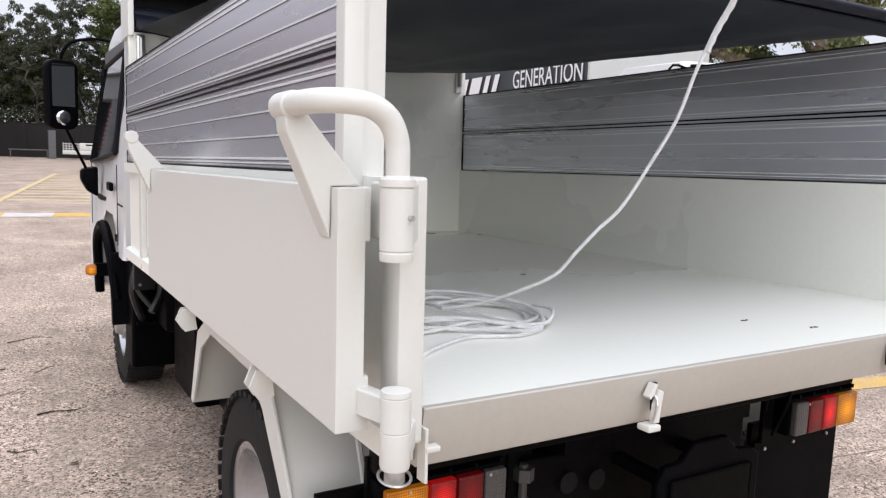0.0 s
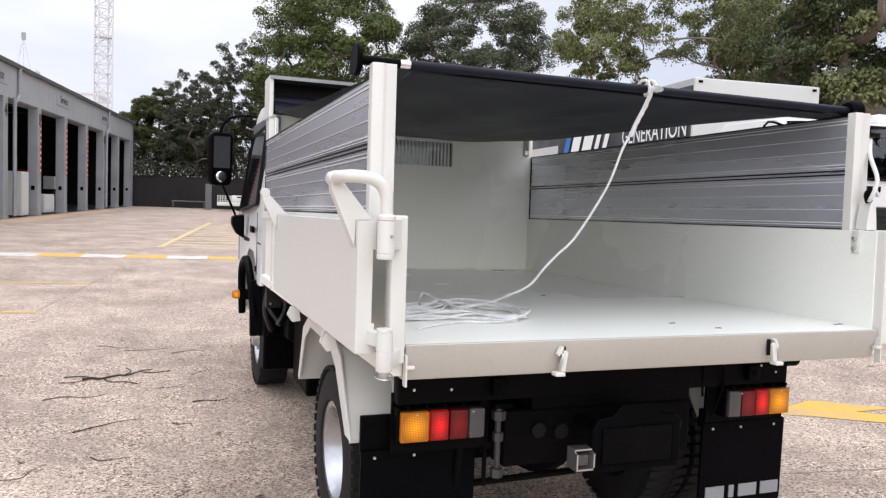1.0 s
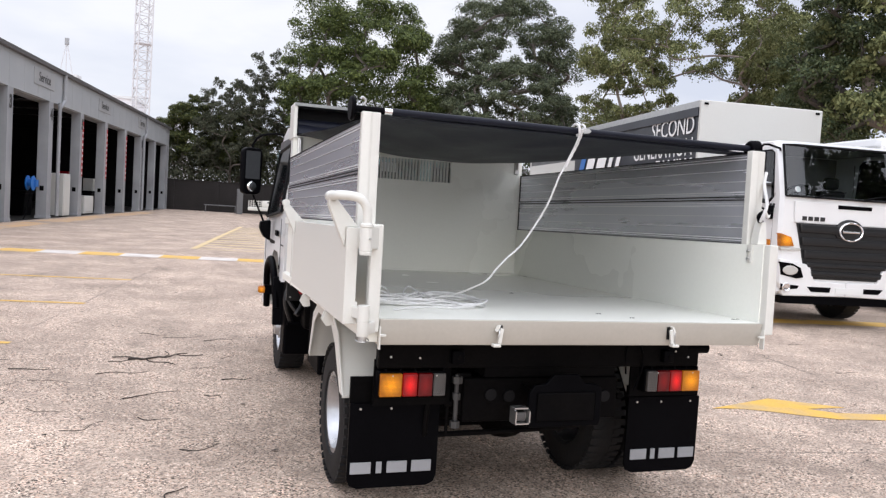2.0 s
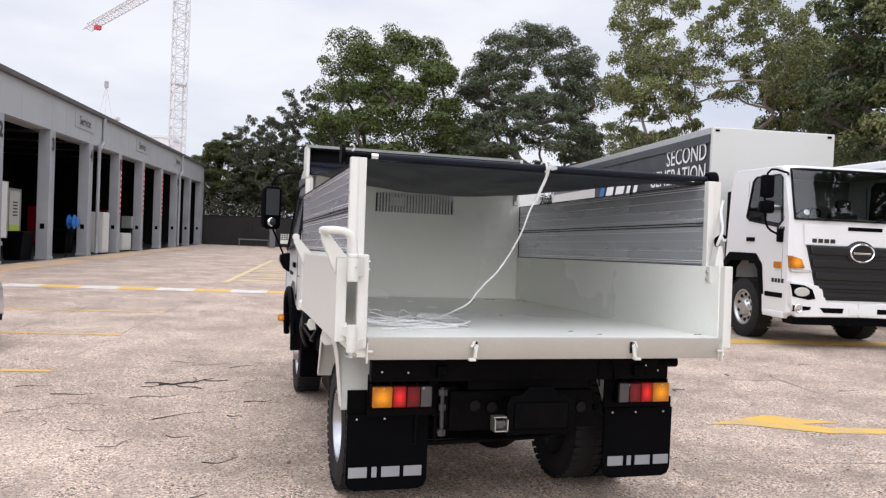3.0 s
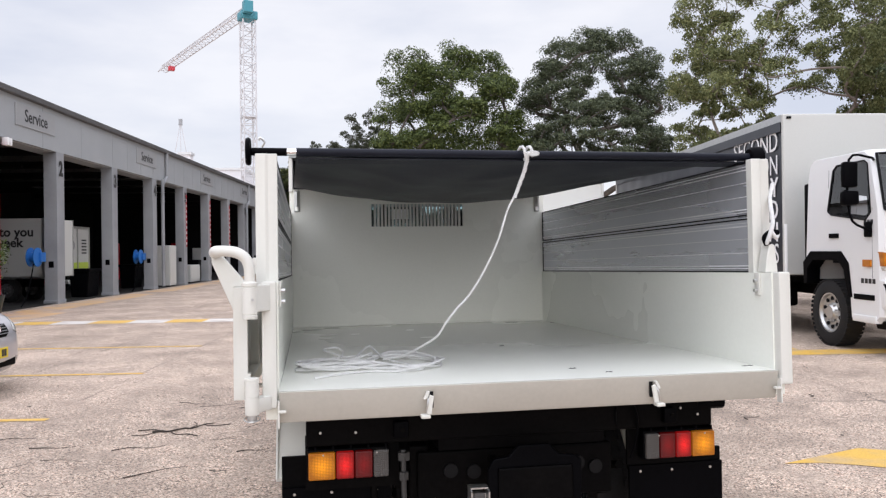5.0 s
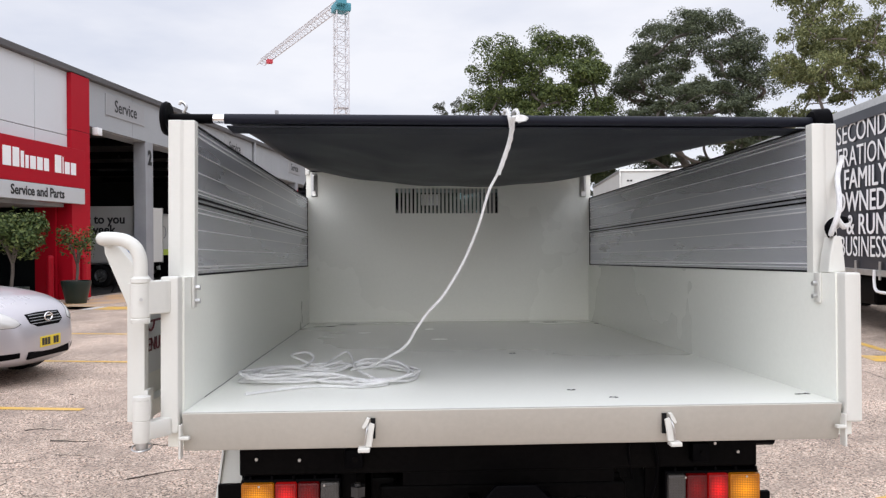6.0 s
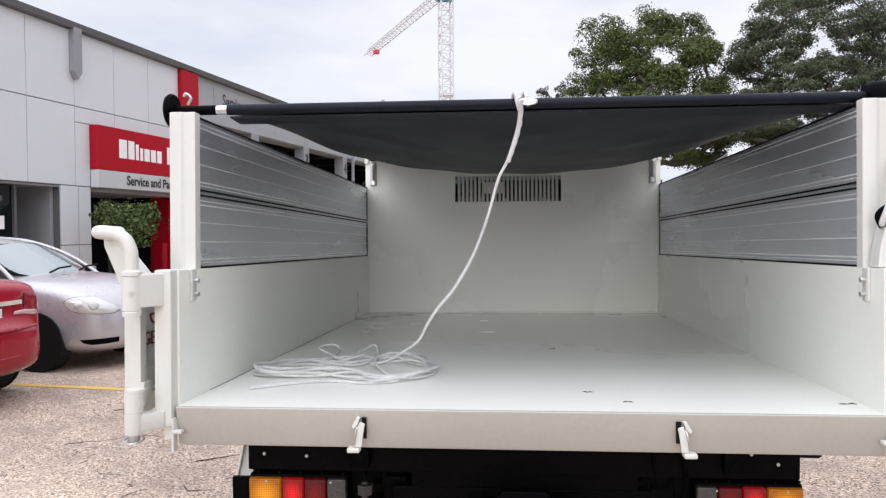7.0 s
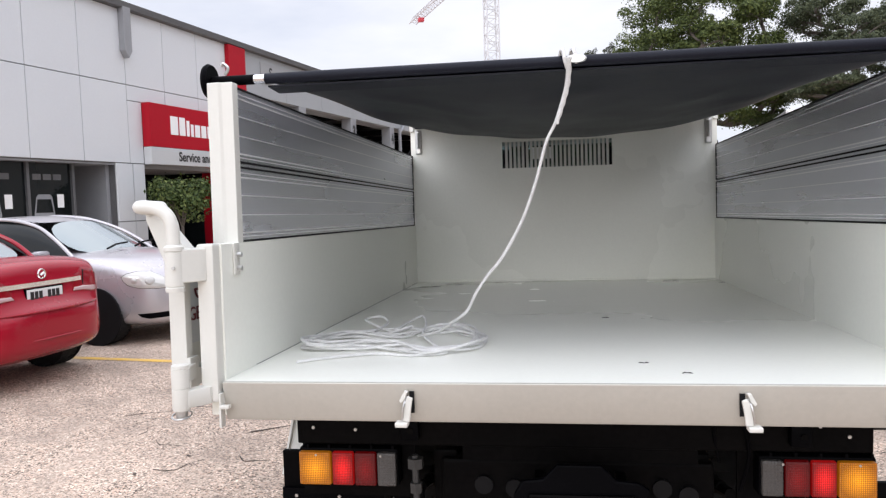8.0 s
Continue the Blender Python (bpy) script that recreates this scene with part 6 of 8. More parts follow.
    for q in (-1, 1):
        prism(bm, [(0.18, 0.562), (0.18, 0.615), (0.23, 0.628), (0.25, 0.628), (0.25, 0.552), (0.2, 0.552)], "x", -0.205 + q * 0.035 - 0.003, -0.205 + q * 0.035 + 0.003)
    box(bm, -0.24, -0.17, 0.2, 0.25, 0.622, 0.628)
    box(bm, -0.24, -0.17, 0.185, 0.25, 0.552, 0.558)
    box(bm, -0.235, -0.175, 0.215, 0.25, 0.575, 0.6)
    pb = part("plate_lamp_box", bm, STEEL, t, "pale metal lamp bracket")
    part("lamp_lens", bm_box(-0.228, -0.182, 0.2, 0.214, 0.566, 0.606, bev=0.004), CLEAR_LENS, pb)
    bm = bmesh.new()
    tube(bm, smooth_path([(-0.6, 0.42, 0.6), (-0.6, 0.44, 0.45), (-0.55, 0.5, 0.42), (0.2, 0.52, 0.43), (0.3, 0.5, 0.47), (0.3, 0.45, 0.55)], 5), 0.014, 8)
    part("cross_tube", bm, CHASSIS, t)
    bm = bmesh.new()
    tube(bm, [(-0.5, 0.42, 0.44), (-0.5, 0.42, 0.6)], 0.009, 8)
    tube(bm, [(-0.52, 0.42, 0.6), (-0.48, 0.42, 0.6)], 0.018, 10)
    part("sway_link", bm, CHASSIS, t)
    bm = bmesh.new()
    prism(bm, [(0.475, 0.79), (0.56, 0.775), (0.56, 0.80), (0.535, 0.885), (0.475, 0.885)], "y", 0.42, 0.428, 0.002)
    gp = part("gusset_plate", bm, SIGNDULL, t, "pale grey bare steel gusset plate")
    bm = bmesh.new()
    prism(bm, [(0.475, 0.875), (0.485, 0.885), (0.56, 0.79), (0.55, 0.78)], "y", 0.414, 0.42)
    part("stay", bm, CHASSIS, gp)
    bm = bmesh.new()
    tube(bm, smooth_path([(0.47, 0.33, 0.93), (0.5, 0.31, 0.88), (0.52, 0.33, 0.78), (0.5, 0.36, 0.66)], 5), 0.006, 6)
    tube(bm, smooth_path([(0.45, 0.35, 0.94), (0.42, 0.33, 0.86), (0.44, 0.35, 0.75)], 5), 0.005, 6)
    part("cable", bm, PLASTIC, t)
    # axle, differential, springs
    bm = bmesh.new()
    tube(bm, [(-0.7, 1.1, 0.38), (0.7, 1.1, 0.38)], 0.06, 12)
    lathe(bm, [(0, -0.16), (0.1, -0.14), (0.17, -0.06), (0.19, 0), (0.17, 0.06), (0.1, 0.14), (0, 0.16)], Matrix.Translation((0.1, 1.08, 0.39)) @ Matrix.Rotation(radians(90), 4, "X"), 20)
    part("rear_axle", bm, CHASSIS, t)
    for x in (-0.5, 0.5):
        bm = bmesh.new()
        for k in range(4):
            l = 0.62 - k * 0.13
            tube(bm, smooth_path([(x, 1.1 - l, 0.6 - k * 0.025), (x, 1.1, 0.47 - k * 0.012), (x, 1.1 + l, 0.6 - k * 0.025)], 5), 0.02, 6)
        part("leaf_spring", bm, CHASSIS, t)
    bm = bmesh.new()
    tube(bm, smooth_path([(0.2, 0.55, 0.42), (0.1, 0.9, 0.5), (0.0, 2.5, 0.5)], 5), 0.035, 10)
    part("exhaust", bm, CHASSIS, t)
    for s in (-1, 1):
        wheel(t, s * 0.835, 1.1, 0.378, 0.205, s, 0.16, 0.212)
        wheel(t, s * 0.595, 1.1, 0.378, 0.205, s, 0.05, 0.212)
        wheel(t, s * 0.83, 3.92, 0.378, 0.205, s, 0.04, 0.212, out_hub=0.075)
        guard_half(t, s)
        # black side gear between cab and bed
        # Casing carried low so that less light reaches the ground below.
        part("side_gear", bm_box(min(s * 0.45, s * 0.8), max(s * 0.45, s * 0.8), 2.45, 2.95, 0.26, 0.82, bev=0.02), PLASTIC, t, "black battery and tank casing")
    for s in (-1, 1):
        x0, x1 = sorted((s * 0.955, s * 0.5))
        bm = bmesh.new()
        prism(bm, [(3.3, 0.24), (3.44, 0.24), (3.5, 0.5), (3.5, 0.9), (3.3, 0.9), (3.24, 0.8), (3.27, 0.5)], "x", x0, x1, 0.02)
        lin = part("arch_liner", bm, PLASTIC, t, "black front wheel-arch liner")
        part("liner_rib", bm_box(x0 + 0.02, x1 - 0.02, 3.225, 3.27, 0.5, 0.52), PLASTIC, lin)
        part("air_box", bm_box(min(s * 0.5, s * 0.84), max(s * 0.5, s * 0.84), 2.98, 3.22, 0.5, 0.86, bev=0.04), CHASSIS, t, "black air box behind the cab")
        # Added filler box, low enough to darken the ground beneath.
        part("lower_filler", bm_box(min(s * 0.35, s * 0.7), max(s * 0.35, s * 0.7), 1.7, 2.45, 0.26, 0.9, bev=0.03), CHASSIS, t)
    bm = bmesh.new()
    tube(bm, smooth_path([(-0.86, 3.3, 0.88), (-0.8, 3.25, 0.8), (-0.74, 3.28, 0.7), (-0.78, 3.34, 0.6)], 5), 0.018, 7)
    tube(bm, smooth_path([(-0.9, 3.36, 0.86), (-0.86, 3.3, 0.78), (-0.84, 3.3, 0.66)], 5), 0.014, 7)
    part("air_hose", bm, PLASTIC, t)
    for k, (a, b, c, r) in enumerate((((-0.93, 3.24, 0.84), (-0.96, 3.2, 0.7), (-0.9, 3.26, 0.52), 0.022), ((-0.88, 3.2, 0.86), (-0.95, 3.14, 0.74), (-0.86, 3.1, 0.6), 0.016), ((-0.9, 3.12, 0.9), (-0.84, 3.06, 0.74), (-0.9, 3.0, 0.62), 0.02))):
        bm = bmesh.new()
        tube(bm, smooth_path([a, b, c], 6), r, 8)
        part("coolant_hose", bm, GRILLE, t, "black ribbed hose")
    br = part("hose_bracket", bm_box(-0.97, -0.86, 3.1, 3.13, 0.72, 0.88, bev=0.006), GRILLE, t)
    bolts(br, [(-0.94, 3.1, 0.85), (-0.94, 3.1, 0.75)], 0.008, (0, -1, 0), 0.008)
    bm = bmesh.new()
    tube(bm, [(-0.93, 2.55, 0.86), (-0.93, 2.62, 0.9)], 0.02, 8)
    part("red_coupling", bm, REDCLAD, t, "small red hose coupling")
    part("drop_pipe", bm_box(-0.62, -0.56, 1.75, 2.3, 0.42, 0.5, bev=0.02), STEEL, t)


def build_cab(t):
    prof = [(3.36, 0.84), (3.5, 0.84), (3.62, 0.98), (3.78, 1.06), (4.08, 1.06), (4.24, 0.98), (4.34, 0.80), (4.36, 0.55), (4.72, 0.5), (4.98, 0.52), (5.02, 0.85), (4.99, 1.2), (4.72, 2.0), (4.6, 2.14), (4.4, 2.2), (3.55, 2.2), (3.42, 2.17), (3.36, 2.08)]
    bm = bmesh.new()
    def width(z):
        return 0.985 if z < 1.25 else 0.985 - (z - 1.25) * 0.115
    secs = []
    for k, f in enumerate((-1.0, -0.985, 0.985, 1.0)):
        secs.append([bm.verts.new((width(z) * f, y if abs(f) < 1 else y + (0.02 if y < 3.7 else -0.015), z)) for y, z in prof])
    n = len(prof)
    for k, (a, b) in enumerate(zip(secs, secs[1:])):
        for i in range(n):
            if k != 1 or i not in (11, 17):      # windscreen and back wall stay open here
                bm.faces.new((a[i], a[(i + 1) % n], b[(i + 1) % n], b[i]))
    bm.faces.new(secs[0])
    bm.faces.new(secs[-1][::-1])
    cab = part("cab", bm, CABWHITE, t, "white day cab")
    for x0, x1, z0, z1 in ((-0.97, 0.97, 0.84, 1.45), (-0.96, -0.72, 1.45, 2.04), (0.72, 0.96, 1.45, 2.04), (-0.89, 0.89, 2.04, 2.085)):
        part("back_panel", bm_box(x0, x1, 3.36, 3.385, z0, z1), CABWHITE, cab)
    # dim trim, bench and dash inside
    part("cab_floor", bm_box(-0.95, 0.95, 3.4, 4.9, 1.08, 1.12), SEAL, cab)
    for s in (-1, 1):
        part("door_trim", bm_box(min(s * 0.9, s * 0.86), max(s * 0.9, s * 0.86), 3.4, 4.7, 1.12, 2.08), GUTTER, cab)
        st = part("seat", bm_box(s * 0.45 - 0.26, s * 0.45 + 0.26, 3.45, 3.6, 1.12, 1.7, bev=0.05), SEAL, cab, "dark cloth seat")
        part("headrest", bm_box(s * 0.45 - 0.13, s * 0.45 + 0.13, 3.47, 3.57, 1.72, 1.9, bev=0.04), SEAL, st)
    part("roof_lining", bm_box(-0.86, 0.86, 3.4, 4.6, 2.1, 2.13), GUTTER, cab)
    part("dashboard", bm_box(-0.9, 0.9, 4.5, 4.9, 1.12, 1.38, bev=0.05), PLASTIC, cab)
    for s in (-1, 1):
        bm = bmesh.new()
        poly = [(3.74, 1.42), (4.9, 1.34), (4.66, 1.98), (3.78, 2.02)]
        vs = [bm.verts.new((s * (width(z) + 0.003), y, z)) for y, z in poly] + [bm.verts.new((s * (width(z) - 0.03), y, z)) for y, z in poly]
        for q in ((0, 1, 2, 3), (7, 6, 5, 4), (0, 4, 5, 1), (1, 5, 6, 2), (2, 6, 7, 3), (3, 7, 4, 0)):
            bm.faces.new([vs[i] for i in q])
        part("side_window", bm, GLASS, cab, "dark side glass")
        bm = bmesh.new()
        rim = [Vector((s * (width(z) + 0.004), y, z)) for y, z in poly]
        tube(bm, rim + rim[:1], 0.014, 6)
        part("window_rubber", bm, SEAL, cab)
        part("door_handle", bm_box(s * 0.995 - 0.012, s * 0.995 + 0.012, 3.72, 3.86, 1.2, 1.25, bev=0.008), PLASTIC, cab)
        for y in (3.56, 4.86):
            part("door_gap", bm_box(s * 0.9855 - 0.002, s * 0.9855 + 0.002, y - 0.005, y + 0.005, 0.9, 1.36), SEAL, cab)
        part("body_seam", bm_box(s * 0.9855 - 0.002, s * 0.9855 + 0.002, 3.36, 3.55, 1.135, 1.145), SEAL, cab)
        part("cab_step", bm_box(s * 0.96 - 0.03, s * 0.96 + 0.03, 3.6, 3.64, 0.92, 0.96), PLASTIC, cab)
        # arch flare with side repeater
        bm = bmesh.new()
        tube(bm, smooth_path([(s * 1.0, 3.5, 0.6), (s * 1.02, 3.6, 0.86), (s * 1.02, 3.92, 0.985), (s * 1.02, 4.24, 0.86), (s * 1.0, 4.34, 0.5)], 6), 0.03, 8)
        fl = part("arch_flare", bm, PLASTIC, cab, "black wheel-arch flare")
        bm = bmesh.new()
        prism(bm, [(3.46, 0.46), (3.52, 0.46), (3.6, 0.86), (3.53, 0.86)], "x", min(s * 1.03, s * 0.84), max(s * 1.03, s * 0.84), 0.004)
        part("front_flap", bm, PLASTIC, fl)
        bm = bmesh.new()
        lathe(bm, [(0, 0.0), (0.035, 0.0), (0.035, 0.04), (0.024, 0.058), (0, 0.06)], Matrix.Translation((s * 1.06, 3.98, 0.70)) @ Matrix.Rotation(radians(90 * s), 4, "Y"), 16)
        part("side_repeater", bm, AMBER_LENS, cab, "amber side repeater lamp")
        part("repeater_stalk", bm_box(min(s * 0.98, s * 1.065), max(s * 0.98, s * 1.065), 3.96, 4.0, 0.66, 0.74), PLASTIC, cab)
        # mirror on bowed arms
        mx, my, mz = s * 1.18, 4.5, 1.785
        bm = bmesh.new()
        shell = [(cx + r * math.cos(radians(a)), cz + r * math.sin(radians(a))) for cx, cz, r, a0 in ((0.045, -0.185, 0.05, -90), (0.045, 0.16, 0.055, 0), (-0.045, 0.16, 0.055, 90), (-0.045, -0.185, 0.05, 180)) for a in (a0, a0 + 30, a0 + 60, a0 + 90)]
        prism(bm, shell, "y", -0.006, 0.075, 0.012)
        bm.transform(Matrix.Translation((mx, my, mz)) @ Matrix.Rotation(radians(-20 * s), 4, "Z"))
        mir = part("mirror", bm, PLASTIC, cab, "black rectangular wing mirror")
        bm = bmesh.new()
        box(bm, -0.072, 0.072, -0.009, -0.004, -0.085, 0.185)
        bm.transform(Matrix.Translation((mx, my, mz)) @ Matrix.Rotation(radians(-20 * s), 4, "Z"))
        part("mirror_glass", bm, MIRROR, mir)
        bm = bmesh.new()
        lathe(bm, [(0, 0.01), (0.03, 0.008), (0.044, 0.003), (0.048, 0.0)], Matrix.Rotation(radians(90), 4, "X"), 20)
        bm.transform(Matrix.Translation((mx, my - 0.006, mz - 0.16)) @ Matrix.Rotation(radians(-19 * s), 4, "Z") @ Matrix.Rotation(radians(3), 4, "X"))
        part("wide_mirror", bm, MIRROR, mir)
        bm = bmesh.new()
        tube(bm, smooth_path([(mx, my + 0.03, mz + 0.2), (mx, my + 0.03, mz + 0.25), (mx - s * 0.06, my, mz + 0.33), (mx - s * 0.2, my - 0.02, mz + 0.36), (s * 0.9, my - 0.05, mz + 0.35)], 5), 0.011, 8)
        part("mirror_arm", bm, PLASTIC, mir)
        bm = bmesh.new()
        tube(bm, [(mx - s * 0.01, my + 0.03, mz - 0.22), (s * 1.03, my + 0.1, mz - 0.52)], 0.01, 8)
        prism(bm, [(s * 0.975, mz - 0.47), (s * 1.075, mz - 0.49), (s * 1.08, mz - 0.56), (s * 1.04, mz - 0.64), (s * 0.975, mz - 0.68)], "y", my + 0.05, my + 0.2, 0.018)
        part("mirror_foot", bm, PLASTIC, mir)
    rw = part("rear_window", bm_box(-0.72, 0.72, 3.355, 3.359, 1.45, 2.04), CABGLASS, cab, "clear cab rear window")
    part("window_label", bm_box(-0.19, -0.05, 3.345, 3.351, 1.82, 1.9, bev=0.001), SIGNWHITE, rw, "pale label on the rear window")
    part("window_divider", bm_box(-0.26, -0.23, 3.34, 3.352, 1.45, 2.04), SEAL, rw)
    bm = bmesh.new()
    prism(bm, [(4.985, 1.2), (4.715, 2.0), (4.709, 1.998), (4.979, 1.198)], "x", -0.93, 0.93)
    part("windscreen", bm, CABGLASS, cab, "clear laminated windscreen")
    part("bumper", bm_box(-0.98, 0.98, 4.95, 5.1, 0.42, 0.75, bev=0.04), CABWHITE, cab)


def build_tipper():
    t = thing("tipper_truck", Matrix.Identity(4), "cream and white light tipper truck, tailgate swung open", "truck")
    build_tray(t)
    build_tailgate(t)
    build_rear(t)
    build_cab(t)


def build_rope():
    """White braided rope: over the bar, down to the bed, then a loose pile of loops."""
    def on_bed(x, y, h=0.006):
        return TRAY @ Vector((x, y, h))
    rng = random.Random(12)
    hang = [Vector(p) for p in ((0.012, 0.216, 1.955), (0.007, 0.25, 1.89), (-0.009, 0.274, 1.832), (-0.029, 0.284, 1.776), (-0.056, 0.286, 1.722), (-0.09, 0.304, 1.605), (-0.135, 0.34, 1.491), (-0.198, 0.364, 1.382), (-0.25, 0.392, 1.32), (-0.29, 0.42, 1.262), (-0.325, 0.455, 1.2), (-0.38, 0.51, 1.155), (-0.45, 0.6, 1.105), (-0.53, 0.68, 1.078))]
    pile = []
    # slack laps in a long figure of eight, crossing near the middle
    for k in range(6):
        lap = [(-0.46, 0.80), (-0.36, 0.74), (-0.275, 0.62), (-0.31, 0.50), (-0.42, 0.42), (-0.55, 0.47), (-0.68, 0.50), (-0.82, 0.48), (-0.92, 0.50), (-0.90, 0.62), (-0.80, 0.72), (-0.70, 0.70), (-0.58, 0.72)]
        wide, deep, lean = rng.uniform(0.84, 1.06), rng.uniform(0.7, 1.7), rng.uniform(-0.03, 0.09)
        for n, (px, py) in enumerate(lap):
            x = -0.6 + (px + 0.6) * wide + rng.uniform(-0.02, 0.02)
            y = 0.6 + (py - 0.6) * deep + lean + rng.uniform(-0.022, 0.022)
            pile.append(on_bed(max(-0.95, x), max(0.3, y), 0.006 + 0.004 * k * rng.random() + 0.026 * rng.random() ** 3))
    # two small loops that stand up at the back, a strand laid across and a stray tail
    pile += [on_bed(-0.66, 0.84, 0.01), on_bed(-0.76, 0.9, 0.035), on_bed(-0.79, 0.95, 0.045), on_bed(-0.73, 0.97, 0.05), on_bed(-0.7, 0.93, 0.03), on_bed(-0.72, 0.78, 0.012), on_bed(-0.66, 0.76, 0.012), on_bed(-0.62, 0.9, 0.03), on_bed(-0.57, 0.98, 0.05), on_bed(-0.54, 0.9, 0.03), on_bed(-0.52, 0.72, 0.02), on_bed(-0.45, 0.52, 0.016), on_bed(-0.39, 0.42, 0.006), on_bed(-0.5, 0.37), on_bed(-0.62, 0.4), on_bed(-0.76, 0.33), on_bed(-0.84, 0.26)]
    path = smooth_path(hang, 8) + smooth_path([hang[-1], *pile], 6)[1:]
    bm = bmesh.new()
    tube(bm, path, 0.0048, 7)
    ob = solid("rope", bm, ROPE, "white braided rope hanging from bar to loose pile on bed", "rope")
    bm = bmesh.new()
    tube(bm, [p + Vector((0.004, -0.004, 0)) for p in smooth_path(hang[:4], 8)], [0.0068 + 0.0012 * math.sin(k * 1.7) for k in range(25)], 8)
    part("wrapped_end", bm, ROPE, ob, "doubled and taped rope section")
    bm = bmesh.new()
    tube(bm, [(0.012 + 0.001 * math.cos(a * 3) + (k - 8) * 0.003, 0.245 + 0.027 * math.cos(a), 1.954 + 0.027 * math.sin(a)) for k, a in enumerate([k * math.pi / 5 for k in range(17)])], 0.006, 7)
    part("bar_loop", bm, ROPE, ob, "rope wound round the bar")
    bm = bmesh.new()
    lathe(bm, [(0, -0.005), (0.018, -0.005), (0.021, 0), (0.018, 0.005), (0, 0.005)], Matrix.Translation((0.035, 0.218, 1.95)) @ Matrix.Rotation(radians(90), 4, "X") @ Matrix.Diagonal((1.4, 0.6, 1, 1)), 16)
    part("cap_tab", bm, STEEL, ob)
    # the other end, tied to the cleat on the driver's side
    bm = bmesh.new()
    tube(bm, smooth_path([(1.02, 0.1, 1.61), (1.0, 0.09, 1.63), (1.03, 0.1, 1.6), (1.05, 0.12, 1.62), (1.02, 0.13, 1.6), (0.99, 0.1, 1.58), (1.01, 0.09, 1.66), (1.045, 0.16, 1.76), (1.085, 0.2, 1.83)], 6), 0.0085, 7)
    solid("tie_rope", bm, ROPE, "short white rope knotted on a cleat", "rope")


# ---- curtain-side truck ----
def build_curtain_truck():
    M = Matrix.Translation((7.16, 7.9, 0)) @ YARD_TURN     # x across from the near side, y back from the front axle
    t = thing("curtain_truck", M, "white cab-over truck with navy curtain-side body", "truck")
    W, B0, B1, Z0, Z1 = 2.58, 1.33, 12.2, 1.06, 3.88
    part("body_front", bm_box(0.0, W, B0, B0 + 0.08, Z0, Z1, bev=0.02), BOXWHITE, t, "white front bulkhead of the body")
    part("body_roof", bm_box(0.02, W - 0.02, B0 + 0.08, B1, Z1 - 0.08, Z1 - 0.02), BOXWHITE, t)
    for x in (0.0, W - 0.06):
        part("roof_rail", bm_box(x, x + 0.06, B0 + 0.08, B1, Z1 - 0.14, Z1, bev=0.01), STEEL, t, "pale aluminium roof rail")
    part("far_curtain", bm_box(W - 0.04, W, B0 + 0.08, B1, Z0, Z1 - 0.14), CURTAIN, t)
    # curtain in gently rippled vinyl
    bm = bmesh.new()
    rows = []
    for i in range(80):
        y = B0 + 0.1 + (B1 - B0 - 0.1) * i / 79
        rows.append([bm.verts.new((0.03 + 0.008 * math.sin(i * 0.9 + z * 2), y, z)) for z in (Z0, 1.8, 2.5, 3.2, Z1 - 0.14)])
    for a, b in zip(rows, rows[1:]):
        for k in range(4):
            bm.faces.new((a[k], a[k + 1], b[k + 1], b[k]))
    cu = part("curtain", bm, CURTAIN, t, "navy vinyl curtain with white lettering")
    bm = bmesh.new()
    rows = []
    for i in range(20):
        y = 8.05 + (B1 - 8.05) * i / 19
        rows.append([bm.verts.new((0.016 + 0.006 * math.sin(i), y, z)) for z in (Z0, 2.2, 3.05)])
    for a, b in zip(rows, rows[1:]):
        for k in range(2):
            bm.faces.new((a[k], a[k + 1], b[k + 1], b[k]))
    part("pale_curtain", bm, BOXWHITE, cu, "white rear section of the curtain")
    part("curtain_valance", bm_box(-0.012, 0.0, B0 + 0.08, B1, Z1 - 0.3, Z1 - 0.13, bev=0.003), CURTAIN, t)
    for txt, z, sz, sq in (("SECOND", 3.42, 0.5, 0.92), ("GENERATION", 3.0, 0.5, 0.86), ("FAMILY", 2.6, 0.5, 0.95), ("OWNED", 2.2, 0.5, 0.95), ("& RUN", 1.8, 0.5, 0.95), ("BUSINESS", 1.42, 0.5, 0.82)):
        words("lettering", txt, sz, SIGNWHITE, cu, facing(0.012, 1.55, z, -90), "white printed slogan", sq, "RIGHT")
        if txt in ("FAMILY", "OWNED", "& RUN"):
            words("lettering", txt, sz, SIGNWHITE, cu, facing(0.0115, 1.565, z + 0.006, -90), "white printed slogan", sq, "RIGHT")
    # slanted body-maker mark as plain shapes
    for y0, wd, mt in ((7.75, 0.34, BLUE), (7.25, 0.5, SIGNWHITE), (6.55, 0.55, SIGNWHITE), (5.8, 0.22, SIGNWHITE), (5.35, 0.22, SIGNWHITE)):
        bm = bmesh.new()
        prism(bm, [(y0, 2.55), (y0 - wd, 2.55), (y0 - wd - 0.3, 3.2), (y0 - 0.3, 3.2)], "x", 0.004, 0.012)
        part("mark_shape", bm, mt, cu)
    part("side_rail", bm_box(-0.01, 0.05, B0, B1, Z0 - 0.1, Z0, bev=0.005), STEEL, t)
    for k in range(12):
        part("buckle", bm_box(-0.02, 0.0, 1.7 + k * 0.85, 1.76 + k * 0.85, Z0 - 0.16, Z0 + 0.14, bev=0.004), STEEL, t)
    bm = bmesh.new()
    tube(bm, smooth_path([(-0.04, 1.2, 1.95), (-0.04, 1.2, 0.8), (-0.04, 1.3, 0.72), (-0.04, 1.75, 0.72), (-0.04, 1.85, 0.85), (-0.04, 1.85, 1.06)], 4), 0.025, 8)
    part("grab_hoop", bm, SIGNWHITE, t)
